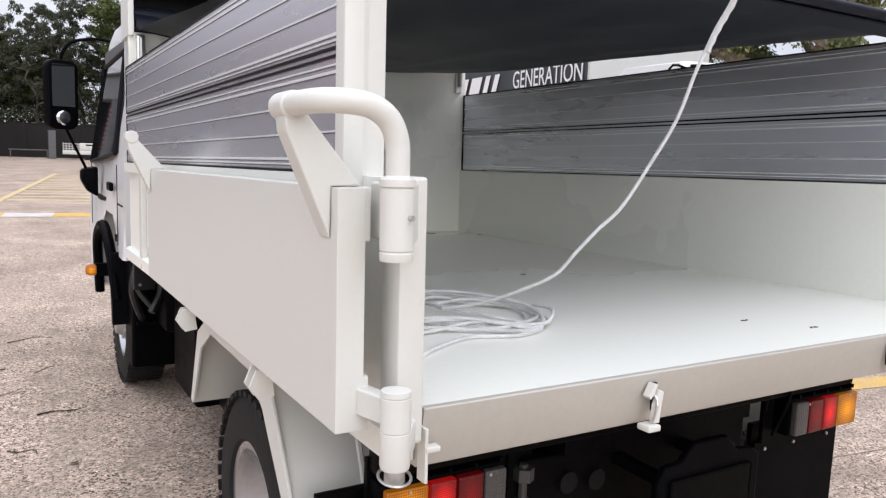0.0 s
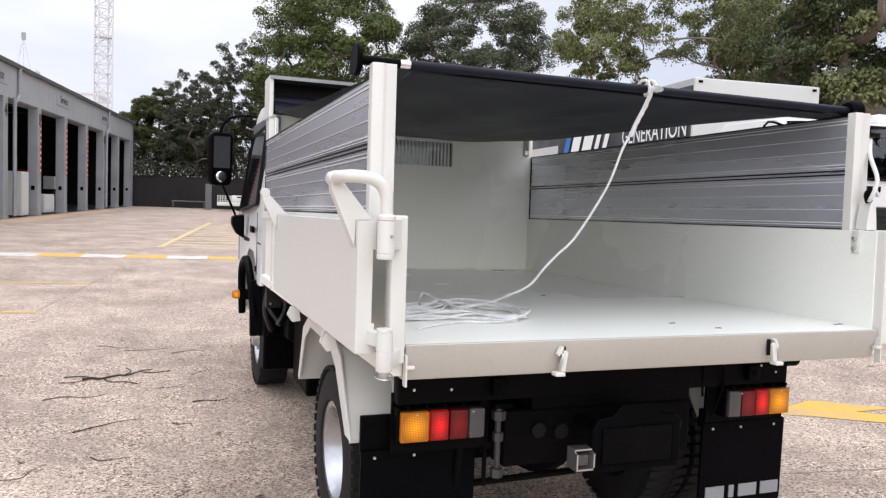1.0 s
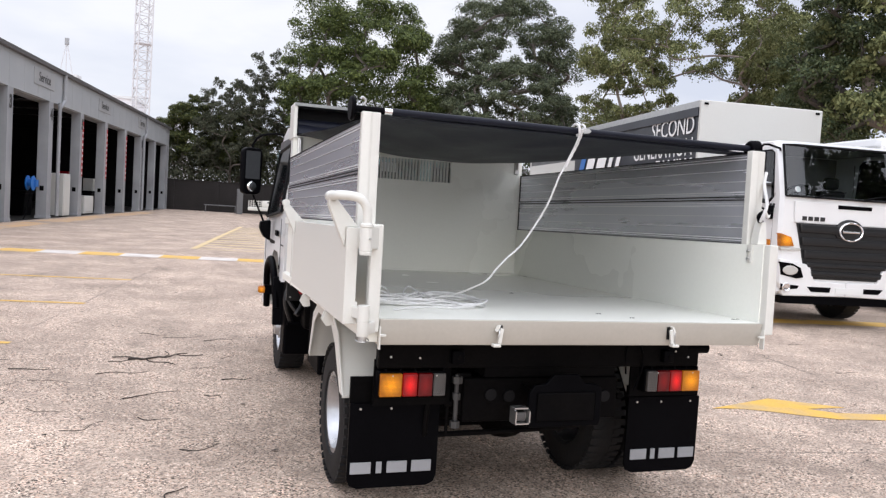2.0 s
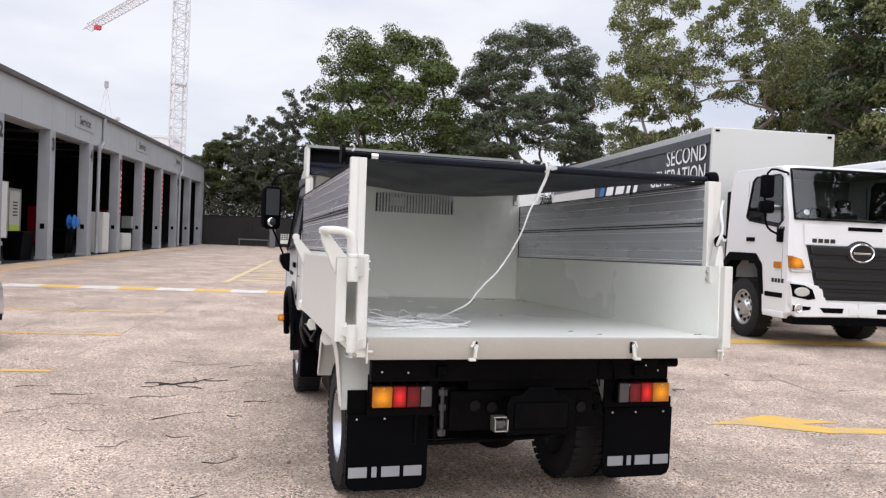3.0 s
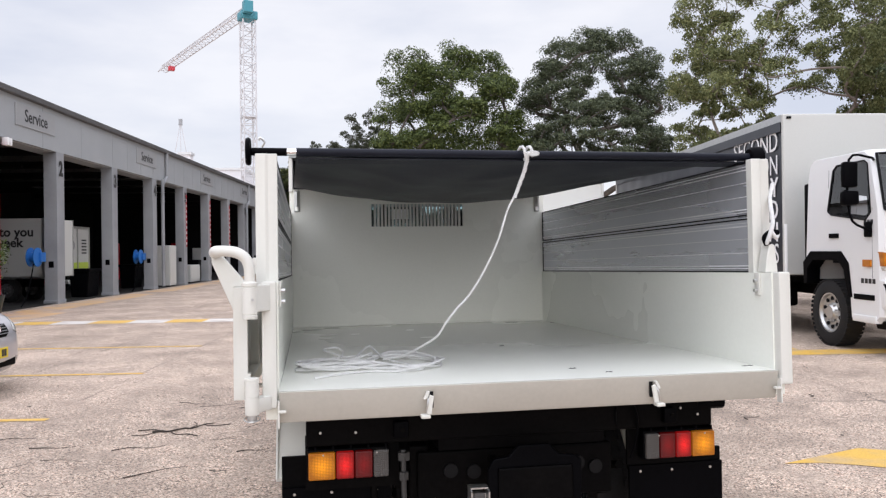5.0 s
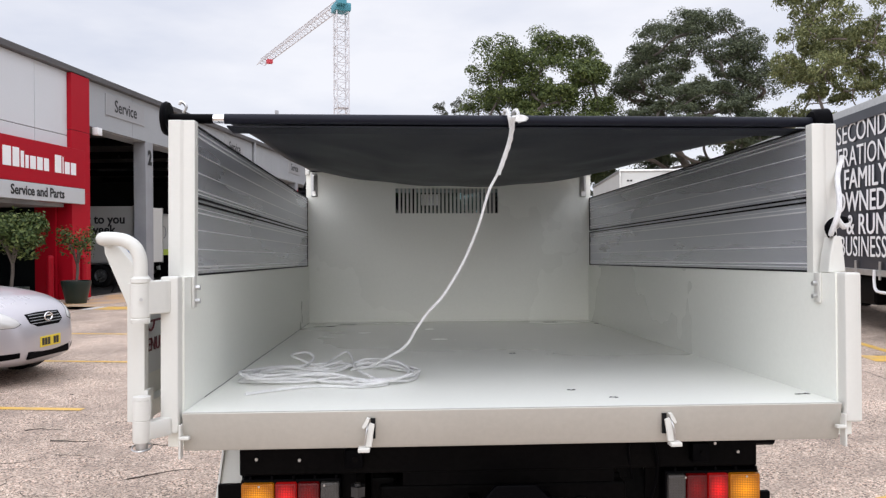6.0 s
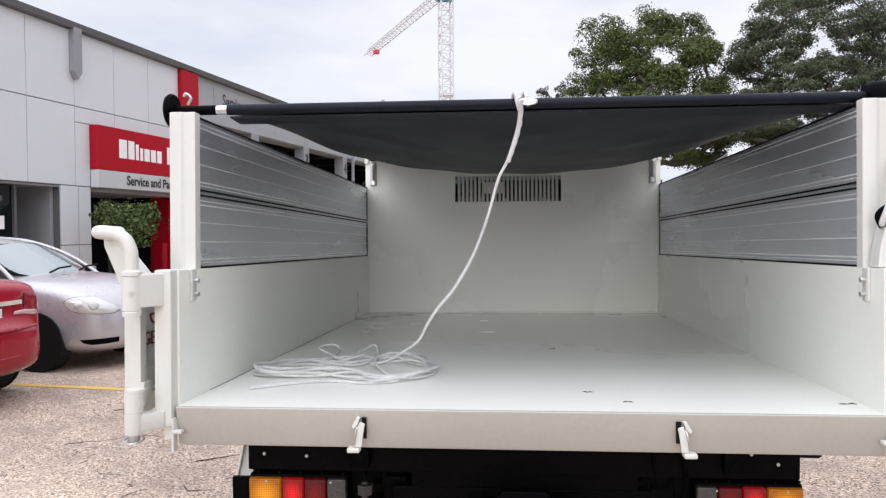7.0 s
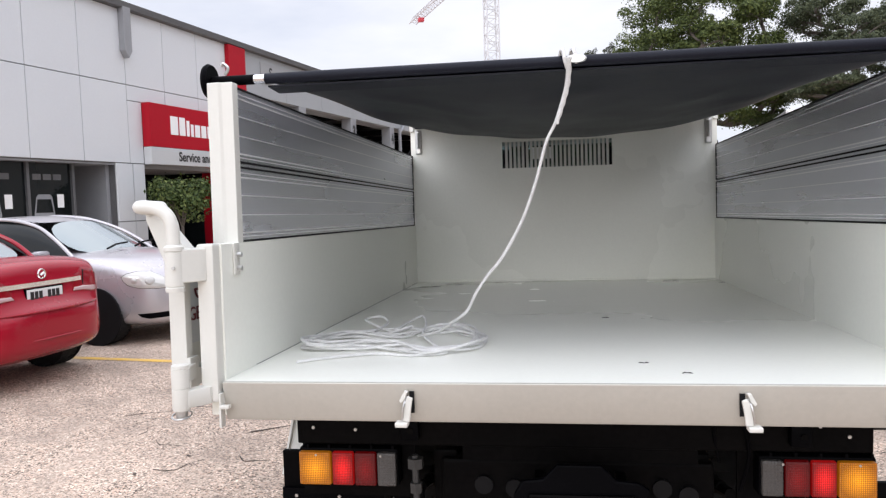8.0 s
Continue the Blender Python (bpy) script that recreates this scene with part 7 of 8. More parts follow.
    for x in (0.1, W - 0.12):
        part("marker_lamp", bm_box(x - 0.04, x + 0.04, B0 - 0.02, B0, Z1 - 0.09, Z1 - 0.05), PLASTIC, t)
    part("body_floor", bm_box(0.02, W - 0.02, B0 + 0.1, B1, Z0 - 0.12, Z0 - 0.02), CHASSIS, t)
    part("body_end", bm_box(0.0, W, B1, B1 + 0.06, Z0, Z1), BOXWHITE, t)
    for x in (0.75, 1.65):
        part("chassis_rail", bm_box(x, x + 0.1, -0.9, B1 - 0.3, 0.7, 0.95), CHASSIS, t)
    part("fuel_tank", bm_box(0.15, 0.7, 2.2, 3.6, 0.45, 0.95, bev=0.06), CHASSIS, t)
    for y in (7.6, 8.95):
        for x, f in ((0.16, -1), (0.5, -1), (2.0, 1), (2.34, 1)):
            wheel(t, x, y, 0.5, 0.28, f, 0.16, 0.29, nuts=8)
    # cab, a little narrower than the body
    W = 2.36
    prof = [(0.62, 1.02), (0.62, 1.38), (0.3, 1.42), (-0.3, 1.42), (-0.58, 1.3), (-0.66, 0.92), (-0.7, 0.5), (-1.3, 0.46), (-1.42, 0.56), (-1.43, 1.05), (-1.4, 2.08), (-1.14, 2.87), (-1.0, 2.95), (0.45, 2.97), (0.56, 2.9), (0.6, 2.65)]
    bm = bmesh.new()
    secs = []
    for x, ins in ((0.0, 0.05), (0.05, 0.015), (0.3, 0.0), (W / 2, 0.0), (W - 0.3, 0.0), (W - 0.05, 0.015), (W, 0.05)):
        ring = []
        for y, z in prof:
            tp = 0.0 if z < 2.05 else (z - 2.05) * 0.07
            xx = x + tp * (1 if x < W / 2 else -1) * (1 if x != W / 2 else 0)
            bow = (0.008 * (1 - ((x - W / 2) / (W / 2)) ** 2)) if y < -0.9 else 0.0
            ring.append(bm.verts.new((xx, y + (ins if y < 0 else -ins) * (1.6 if y < -0.9 else 0.4) - bow, z - (ins * 0.5 if z > 2.7 else 0))))
        secs.append(ring)
    n = len(prof)
    for k, (a, b) in enumerate(zip(secs, secs[1:])):
        for i in range(n):
            if i != 10 or k in (0, 5):           # the windscreen stays open
                bm.faces.new((a[i], a[(i + 1) % n], b[(i + 1) % n], b[i]))
    hole = [(-0.06, 2.1), (-0.16, 2.04), (-1.05, 1.93), (-1.17, 2.03), (-1.03, 2.74), (-0.95, 2.79), (-0.24, 2.79), (-0.15, 2.72)]
    for ring, x in ((secs[0], 0.0), (secs[-1], W)):
        h = [bm.verts.new((x + (-1 if x else 1) * max(0.0, z - 2.05) * 0.07, y, z)) for y, z in hole]
        r = ring
        for f in ((r[15], r[1], r[2], h[0], h[7]), (r[2], r[3], h[1], h[0]), (r[3], r[4], h[2], h[1]), (r[4], r[9], r[10], h[3], h[2]), (r[4], r[5], r[6], r[7], r[8], r[9]), (r[10], r[11], h[4], h[3]), (r[11], r[12], h[5], h[4]), (r[12], r[13], h[6], h[5]), (r[13], r[14], r[15], h[7], h[6])):
            bm.faces.new(f)
    cab = part("cab", bm, CABWHITE, t, "glossy white day cab")
    part("back_lining", bm_box(0.08, W - 0.08, 0.42, 0.46, 1.45, 2.85), GUTTER, cab, "dark trim on the cab's back wall")
    part("cab_floor", bm_box(0.08, W - 0.08, -1.3, 0.42, 1.46, 1.5), SEAL, cab)
    part("roof_lining", bm_box(0.12, W - 0.12, -1.0, 0.42, 2.86, 2.89), GUTTER, cab)
    for x in (0.6, W - 0.6):
        st = part("seat", bm_box(x - 0.26, x + 0.26, -0.25, -0.05, 1.5, 2.25, bev=0.06), SEAL, cab, "dark cloth seat")
        part("headrest", bm_box(x - 0.14, x + 0.14, -0.22, -0.1, 2.27, 2.48, bev=0.05), SEAL, st)
    bm = bmesh.new()
    wheel_m = Matrix.Translation((0.6, -0.86, 2.12)) @ Matrix.Rotation(radians(-38), 4, "X")
    rim = [wheel_m @ Vector((0.22 * math.cos(a), 0.22 * math.sin(a), 0)) for a in [k * math.pi / 12 for k in range(25)]]
    tube(bm, rim, 0.017, 7)
    for a in (0.3, 2.84, 4.71):
        tube(bm, [wheel_m @ Vector((0, 0, -0.02)), wheel_m @ Vector((0.21 * math.cos(a), 0.21 * math.sin(a), 0))], 0.02, 6)
    tube(bm, [wheel_m @ Vector((0, 0, 0.02)), wheel_m @ Vector((0, 0, -0.3))], 0.04, 8)
    part("steering_wheel", bm, PLASTIC, cab, "black steering wheel")
    # windscreen: follows the raked front
    bm = bmesh.new()
    g = []
    for i in range(13):
        x = 0.06 + (W - 0.12) * i / 12
        bow = 0.008 * (1 - ((x - W / 2) / (W / 2)) ** 2)
        col = []
        for f in (0, 0.5, 1):
            z = 2.06 + (2.875 - 2.06) * f
            y = -1.4 + (2.08 - z) * -0.329
            tp = (z - 2.05) * 0.07
            xx = x + (tp if x < W / 2 - 0.01 else -tp if x > W / 2 + 0.01 else 0)
            e = 0.03 if 0 < i < 12 else -0.005
            col.append(bm.verts.new((xx, y - bow - e + 0.01, z)))
        g.append(col)
    for a, b in zip(g, g[1:]):
        for k in range(2):
            bm.faces.new((a[k], b[k], b[k + 1], a[k + 1]))
    edge = [v.co.copy() for v in [c[0] for c in g] + [g[-1][1]] + [c[2] for c in g[::-1]] + [g[0][1], g[0][0]]]
    screen = part("windscreen", bm, TRUCKGLASS, cab, "clear windscreen reflecting dark trees", angle=60)
    bm = bmesh.new()
    tube(bm, [p + Vector((0, -0.004, 0)) for p in edge], 0.02, 6)
    part("screen_rubber", bm, SEAL, screen, "black rubber seal")
    bm = bmesh.new()
    lathe(bm, [(0, 0.004), (0.045, 0.004), (0.05, 0)], Matrix.Translation((0.26, -1.385, 2.17)) @ Matrix.Rotation(radians(71), 4, "X"), 16)
    part("sticker", bm, SIGNWHITE, screen, "round white sticker")
    def front(name, poly, mt, d0, d1, parent=cab, label="", bev=0.004):
        """A piece on the cab's nose: polygon in x and z, set proud of the bowed front."""
        bm = bmesh.new()
        prism(bm, poly, "y", -1.43 - d1, -1.43 + d0, bev)
        for v in bm.verts:
            v.co.y -= 0.008 * (1 - ((v.co.x - W / 2) / (W / 2)) ** 2)
        return part(name, bm, mt, parent, label)
    gr = front("grille", [(0.26, 1.645), (W - 0.26, 1.645), (W - 0.42, 1.0), (W - 0.55, 0.78), (0.55, 0.78), (0.42, 1.0)], GRILLE, 0.1, 0.012, label="black grille with broad slats")
    for z, hw, hh in ((1.5, 0.86, 0.13), (1.3, 0.82, 0.13), (1.1, 0.76, 0.13), (0.96, 0.7, 0.08), (0.82, 0.62, 0.09)):
        front("grille_slat", [(W / 2 - hw, z), (W / 2 + hw, z), (W / 2 + hw + 0.02, z + hh), (W / 2 - hw - 0.02, z + hh)], GRILLE, 0.0, 0.05, gr, bev=0.02)
    bm = bmesh.new()
    lathe(bm, [(0, 0.05), (0.2, 0.05), (0.25, 0.03), (0.26, 0)], Matrix.Translation((W / 2, -1.43, 1.55)) @ Matrix.Rotation(radians(90), 4, "X") @ Matrix.Diagonal((1, 0.76, 1, 1)), 28)
    part("emblem_backing", bm, GRILLE, gr)
    front("nose_panel", [(0.22, 1.655), (W - 0.22, 1.655), (W - 0.2, 1.98), (0.2, 1.98)], CABWHITE, 0.05, 0.008)
    front("vent_strip", [(0.95, 1.9), (1.55, 1.9), (1.55, 1.96), (0.95, 1.96)], PLASTIC, 0.0, 0.014)
    # round emblem as a plain ring and bar
    bm = bmesh.new()
    ring = [(W / 2 + 0.2 * math.cos(a), -1.492, 1.55 + 0.14 * math.sin(a)) for a in [k * math.pi / 16 for k in range(33)]]
    tube(bm, ring, 0.017, 8)
    box(bm, W / 2 - 0.15, W / 2 + 0.15, -1.502, -1.482, 1.53, 1.57, bev=0.004)
    part("emblem", bm, CHROME, cab, "chrome oval emblem")
    for k in range(4):
        x = 0.34 + k * 0.105
        front("mark_bar", [(x, 1.69), (x + 0.08, 1.69), (x + 0.08, 1.755), (x, 1.755)], INK, 0.0, 0.014)
    for s in (0, 1):
        def mx(x):
            return x if s == 0 else W - x
        def fr(name, poly, mt, d0, d1, **k):
            p = [(mx(x), z) for x, z in poly]
            return front(name, p if s == 0 else p[::-1], mt, d0, d1, **k)
        fr("indicator", [(0.0, 1.47), (0.18, 1.42), (0.24, 1.28), (0.01, 1.27)], AMBER_LENS, 0.12, 0.01, label="amber corner indicator")
        fr("bumper", [(0.0, 1.08), (0.52, 1.0), (0.62, 0.76), (W / 2, 0.74), (W / 2, 0.52), (0.1, 0.5), (0.02, 0.7)], CABWHITE, 0.2, 0.04, label="white bumper", bev=0.02)
        fr("headlamp_recess", [(0.0, 1.03), (0.22, 1.01), (0.36, 0.95), (0.42, 0.8), (0.3, 0.78), (0.03, 0.83)], PLASTIC, 0.0, 0.052)
        fr("headlamp", [(0.05 + 0.13 * (1 + math.cos(a)), 0.905 + 0.075 * math.sin(a)) for a in [-k * math.pi / 8 for k in range(16)]][::-1], LAMPGLASS, 0.0, 0.07, label="clear oval headlamp", bev=0.012)
        fr("marker_strip", [(0.0, 1.255), (0.36, 1.255), (0.36, 1.215), (0.02, 1.21)], LAMPGLASS, 0.05, 0.012, label="clear position-lamp strip")
        fr("fog_recess", [(0.04, 0.69), (0.36, 0.67), (0.34, 0.62), (0.06, 0.59)], PLASTIC, 0.0, 0.043)
        bm = bmesh.new()
        lathe(bm, [(0, 0.0), (0.05, 0.004), (0.062, 0.018), (0.07, 0.012), (0.07, 0)], Matrix.Translation((mx(0.13), -1.485, 0.64)) @ Matrix.Rotation(radians(90), 4, "X"), 16)
        part("fog_lamp", bm, CHROME, cab)
        fr("bumper_slot", [(0.5, 0.66), (0.92, 0.66), (0.9, 0.58), (0.58, 0.58)], PLASTIC, 0.0, 0.046)
        # side window, door lines, handle
        xo = (lambda d: -d) if s == 0 else (lambda d: W + d)
        def side(name, poly, mt, d0, d1, label="", bev=0.003):
            bm = bmesh.new()
            a, b = sorted((xo(-d0), xo(d1)))
            prism(bm, poly, "x", a, b, bev)
            for v in bm.verts:
                tp = 0.0 if v.co.z < 2.05 else (v.co.z - 2.05) * 0.07
                v.co.x += tp if s == 0 else -tp
            return part(name, bm, mt, cab, label)
        win = side("side_window", hole, TRUCKGLASS, 0.008, -0.004, "clear cab side window", 0.0)
        bm = bmesh.new()
        ring = [Vector((xo(0.002) + (1 if s == 0 else -1) * max(0.0, z - 2.05) * 0.07, y, z)) for y, z in hole]
        tube(bm, ring + ring[:1], 0.014, 6)
        part("window_rubber", bm, SEAL, win)
        side("door_seam", [(-0.02, 1.42), (-0.03, 1.42), (-0.03, 2.74), (-0.02, 2.74)], SEAL, 0.01, 0.002)
        side("door_seam", [(-1.19, 1.1), (-1.2, 1.1), (-1.2, 2.1), (-1.19, 2.1)], SEAL, 0.01, 0.002)
        side("door_handle", [(-0.12, 1.68), (-0.36, 1.68), (-0.36, 1.75), (-0.12, 1.75)], PLASTIC, 0.01, 0.025)
        side("keyplate", [(-0.2, 1.3), (-0.42, 1.3), (-0.42, 1.34), (-0.2, 1.34)], PLASTIC, 0.01, 0.006)
        for k in range(3):
            side("badge_bar", [(-1.0 - k * 0.08, 1.86), (-1.06 - k * 0.08, 1.86), (-1.06 - k * 0.08, 1.93), (-1.0 - k * 0.08, 1.93)], INK, 0.01, 0.004)
        for k in range(4):
            side("badge_bar", [(-0.92 - k * 0.09, 1.02), (-0.99 - k * 0.09, 1.02), (-0.99 - k * 0.09, 1.09), (-0.92 - k * 0.09, 1.09)], INK, 0.01, 0.004)
        side("side_repeater", [(-1.0, 1.26), (-1.18, 1.26), (-1.18, 1.36), (-1.0, 1.36)], AMBER_LENS, 0.01, 0.03, "amber side repeater")
        side("arch", [(0.66, 0.95), (0.68, 1.3), (0.45, 1.48), (-0.42, 1.48), (-0.62, 1.3), (-0.7, 0.8), (-0.6, 0.8), (-0.5, 1.2), (-0.35, 1.34), (0.36, 1.34), (0.54, 1.2), (0.56, 0.95)], PLASTIC, 0.2, 0.02, "dark grey wheel-arch", 0.01)
        side("step", [(-0.72, 0.46), (-1.28, 0.46), (-1.28, 0.56), (-0.72, 0.56)], CABWHITE, 0.3, 0.02, bev=0.01)
        side("step", [(-0.74, 0.78), (-1.24, 0.78), (-1.24, 0.86), (-0.74, 0.86)], PLASTIC, 0.3, 0.012, bev=0.01)
        wheel(t, xo(-0.17), 0.0, 0.52, 0.28, -1 if s == 0 else 1, 0.06, 0.3, nuts=10, out_hub=0.06, holes=10, rim_mat=STEEL)
        # mirrors on the front corners
        xm = xo(0.3)
        mir = part("mirror", bm_box(xm - 0.105, xm + 0.105, -1.22, -1.1, 2.38, 2.75, bev=0.04), PLASTIC, cab, "black double wing mirror")
        part("lower_mirror", bm_box(xm - 0.11, xm + 0.11, -1.24, -1.08, 2.13, 2.34, bev=0.04), PLASTIC, mir)
        bm = bmesh.new()
        tube(bm, smooth_path([(xo(-0.08), -1.12, 2.78), (xo(0.05), -1.24, 2.8), (xm, -1.16, 2.78), (xm, -1.16, 2.0), (xo(0.1), -1.2, 1.8), (xo(-0.04), -1.16, 1.76)], 4), 0.018, 7)
        part("mirror_arm", bm, PLASTIC, mir)
        part("mirror_foot", bm_box(min(xo(-0.02), xo(0.06)), max(xo(-0.02), xo(0.06)), -1.2, -1.08, 1.68, 1.9, bev=0.02), PLASTIC, mir)
    front("undertray", [(0.06, 0.5), (W - 0.06, 0.5), (W - 0.1, 0.38), (0.1, 0.38)], PLASTIC, 0.3, 0.0)
    front("plate", [(1.0, 0.56), (1.5, 0.56), (1.5, 0.66), (1.0, 0.66)], PLATE_W, 0.0, 0.048, label="blank pale plate")
    for x, a in ((0.5, 0.4), (1.35, 0.4)):
        bm = bmesh.new()
        y = -1.47
        tube(bm, [(x, y - 0.03, 2.05), (x + a * 0.4, y - 0.045, 2.1), (x + a * 1.3, y - 0.035, 2.16)], [0.02, 0.014, 0.008], 6)
        part("wiper", bm, PLASTIC, cab)
    part("snorkel", bm_box(0.1, 0.35, 0.64, 0.85, 1.3, 2.6, bev=0.03), PLASTIC, t, "black air intake stack")
    part("engine_block", bm_box(0.6, 1.9, -0.6, 0.9, 0.55, 1.0), CHASSIS, t)
    part("dashboard", bm_box(0.1, 2.26, -1.33, -0.98, 1.5, 2.06, bev=0.03), PLASTIC, cab)


def build_other_trucks():
    for n, (x, y, W, H, L, lb) in enumerate(((7.15, 23.2, 2.45, 3.95, 8.0, "white pantech truck body parked behind"), (11.6, 9.0, 2.4, 3.55, 8.0, "white truck with rounded roof parked beside another"))):
        t = thing("box_truck", Matrix.Translation((x, y, 0)) @ YARD_TURN, lb, "truck", "parked trucks")
        b = part("box_body", bm_box(0, W, 0, L, 1.0, H, bev=0.05 if n == 0 else 0.18), BOXWHITE if n == 0 else CABWHITE, t)
        for xx in (0.0, W):
            part("corner_trim", bm_box(xx - 0.035, xx + 0.035, -0.03, 0.06, 1.0, H - (0.02 if n == 0 else 0.2), bev=0.01), STEEL if n == 0 else CABWHITE, b, "corner trim")
        if n == 0:
            part("top_trim", bm_box(0, W, -0.03, 0.04, H - 0.08, H + 0.01, bev=0.01), STEEL, b)
            part("top_trim", bm_box(-0.03, 0.04, 0, L, H - 0.08, H + 0.01, bev=0.01), STEEL, b)
        for k in range(2):
            part("badge_bar", bm_box(0.22 + k * 0.1, 0.3 + k * 0.1, -0.012, 0.0, H - 0.4, H - 0.34), INK, b)
        part("cab", bm_box(0.15, W - 0.15, -1.7, -0.1, 0.5, min(2.2, H - 0.9), bev=0.12), CABWHITE, t)
        part("windscreen", bm_box(0.3, W - 0.3, -1.72, -1.6, 1.3, 2.0, bev=0.04), GLASS, t)
        part("chassis", bm_box(0.5, W - 0.5, -1.6, L, 0.55, 1.0), CHASSIS, t)
        for yy in (-0.9, L - 2.0):
            for xx, f in ((0.2, -1), (W - 0.2, 1)):
                bm = bmesh.new()
                lathe(bm, [(0, -0.13), (0.25, -0.14), (0.42, -0.12), (0.45, 0), (0.42, 0.12), (0.25, 0.14), (0, 0.13)], Matrix.Translation((xx, yy, 0.45)) @ Matrix.Rotation(radians(90), 4, "Y"), 24)
                part("wheel", bm, RUBBER, t)


# ---- parked cars ----
def car(x, y, turn, paint, label, L, W, is_rear):
    """A sedan; its local +x end faces the lane. is_rear: that end is the tail."""
    t = thing("sedan_car", Matrix.Translation((x, y, 0)) @ Matrix.Rotation(radians(turn), 4, "Z"), label, "car", "parked cars")
    # stations from the lane end backwards: x, bottom, waist height, half width at waist
    if is_rear:
        st = [(0.0, 0.40, 0.63, 0.34), (-0.03, 0.33, 0.68, 0.50), (-0.10, 0.29, 0.71, 0.615), (-0.15, 0.27, 0.86, 0.65), (-0.165, 0.265, 1.02, 0.67), (-0.22, 0.25, 1.07, 0.73), (-0.34, 0.23, 1.10, 0.82), (-0.55, 0.2, 1.12, 0.865), (-1.2, 0.2, 1.08, 0.88), (-2.2, 0.2, 0.98, 0.88), (-3.2, 0.2, 0.95, 0.87), (-4.0, 0.22, 0.84, 0.84), (-4.4, 0.28, 0.66, 0.7)]
        roof = [(-0.72, 1.1, 0.66), (-1.35, 1.44, 0.56), (-1.9, 1.5, 0.58), (-2.5, 1.48, 0.58), (-3.3, 0.98, 0.68)]
    else:
        st = [(-0.03, 0.36, 0.52, 0.34), (-0.06, 0.26, 0.62, 0.47), (-0.12, 0.21, 0.72, 0.58), (-0.2, 0.19, 0.80, 0.665), (-0.35, 0.18, 0.88, 0.75), (-0.52, 0.18, 0.94, 0.805), (-0.75, 0.18, 0.985, 0.835), (-1.0, 0.18, 1.02, 0.845), (-1.4, 0.18, 1.04, 0.85), (-2.2, 0.18, 1.04, 0.86), (-3.2, 0.18, 1.04, 0.85), (-4.1, 0.2, 1.0, 0.8), (-4.4, 0.3, 0.8, 0.66)]
        roof = [(-1.1, 1.03, 0.72), (-1.85, 1.42, 0.58), (-2.4, 1.51, 0.58), (-3.0, 1.48, 0.57), (-3.75, 1.05, 0.66)]
    k = L / 4.4
    bm = bmesh.new()
    rings = []
    for sx, zb, zw, w in st:
        w = w * W / 1.72
        zm = zb + (zw - zb) * 0.55
        rings.append([bm.verts.new((sx * k, yy, zz)) for yy, zz in ((-w * 0.86, zb), (-w * 0.99, zb + 0.1), (-w, zm), (-w * 0.985, zw - 0.06), (-w * 0.86, zw), (-w * 0.45, zw + 0.035), (0, zw + 0.045), (w * 0.45, zw + 0.035), (w * 0.86, zw), (w * 0.985, zw - 0.06), (w, zm), (w * 0.99, zb + 0.1), (w * 0.86, zb))])
    n = len(rings[0])
    for a, b in zip(rings, rings[1:]):
        for i in range(n):
            bm.faces.new((a[i], b[i], b[(i + 1) % n], a[(i + 1) % n]))
    bm.faces.new(rings[0])
    bm.faces.new(rings[-1][::-1])
    body = part("body", bm, paint, t, angle=80)
    sub = body.modifiers.new("soft", "SUBSURF")
    sub.levels = sub.render_levels = 2
    bm = bmesh.new()
    rings = []
    for i, (sx, z, w) in enumerate(roof):
        w = w * W / 1.72
        zl = min(z, 1.0)
        e, bow = ((0.98, 0.16), (0.93, 0.07), (0.85, 0.0), (0.88, -0.05), (0.95, -0.1))[i]
        rings.append([bm.verts.new((sx * k - bow * (yy / w) ** 2, yy, zz)) for yy, zz in ((-w - (z - zl) * 0.3, zl - 0.03), (-w - (z - zl) * 0.1, zl + (z - zl) * 0.75), (-w * e, z - 0.02), (0, z + 0.02), (w * e, z - 0.02), (w + (z - zl) * 0.1, zl + (z - zl) * 0.75), (w + (z - zl) * 0.3, zl - 0.03))])
    side_bm, far_bm = bm.copy(), bm.copy()
    roof_bm, back_bm = bm.copy(), bm.copy()
    for m_, keep, spans in ((bm, (2, 3), (0,)), (back_bm, (2, 3), (3,)), (roof_bm, (2, 3), (1, 2)), (side_bm, (0, 1), (0, 1, 2, 3)), (far_bm, (4, 5), (0, 1, 2, 3))):
        m_.verts.ensure_lookup_table()
        for r in spans:
            for i in keep:
                m_.faces.new([m_.verts[q] for q in (r * 7 + i, r * 7 + 7 + i, r * 7 + 8 + i, r * 7 + i + 1)])
        bmesh.ops.delete(m_, geom=[v for v in m_.verts if not v.link_faces], context="VERTS")
    gh = part("windscreen", bm, SCREEN, body, "car window, sky reflection partly in its colour", angle=70)
    bg = part("back_window", back_bm, SCREEN, body, "car window, sky reflection partly in its colour", angle=70)
    sg = part("side_glass", side_bm, GLASS, body, "dark car side glass", angle=70)
    fg = part("side_glass", far_bm, GLASS, body, "dark car side glass", angle=70)
    rs = part("roof_skin", roof_bm, paint, body, angle=70)
    for g_ in (gh, bg, sg, fg, rs):
        sub = g_.modifiers.new("soft", "SUBSURF")
        sub.levels = sub.render_levels = 2
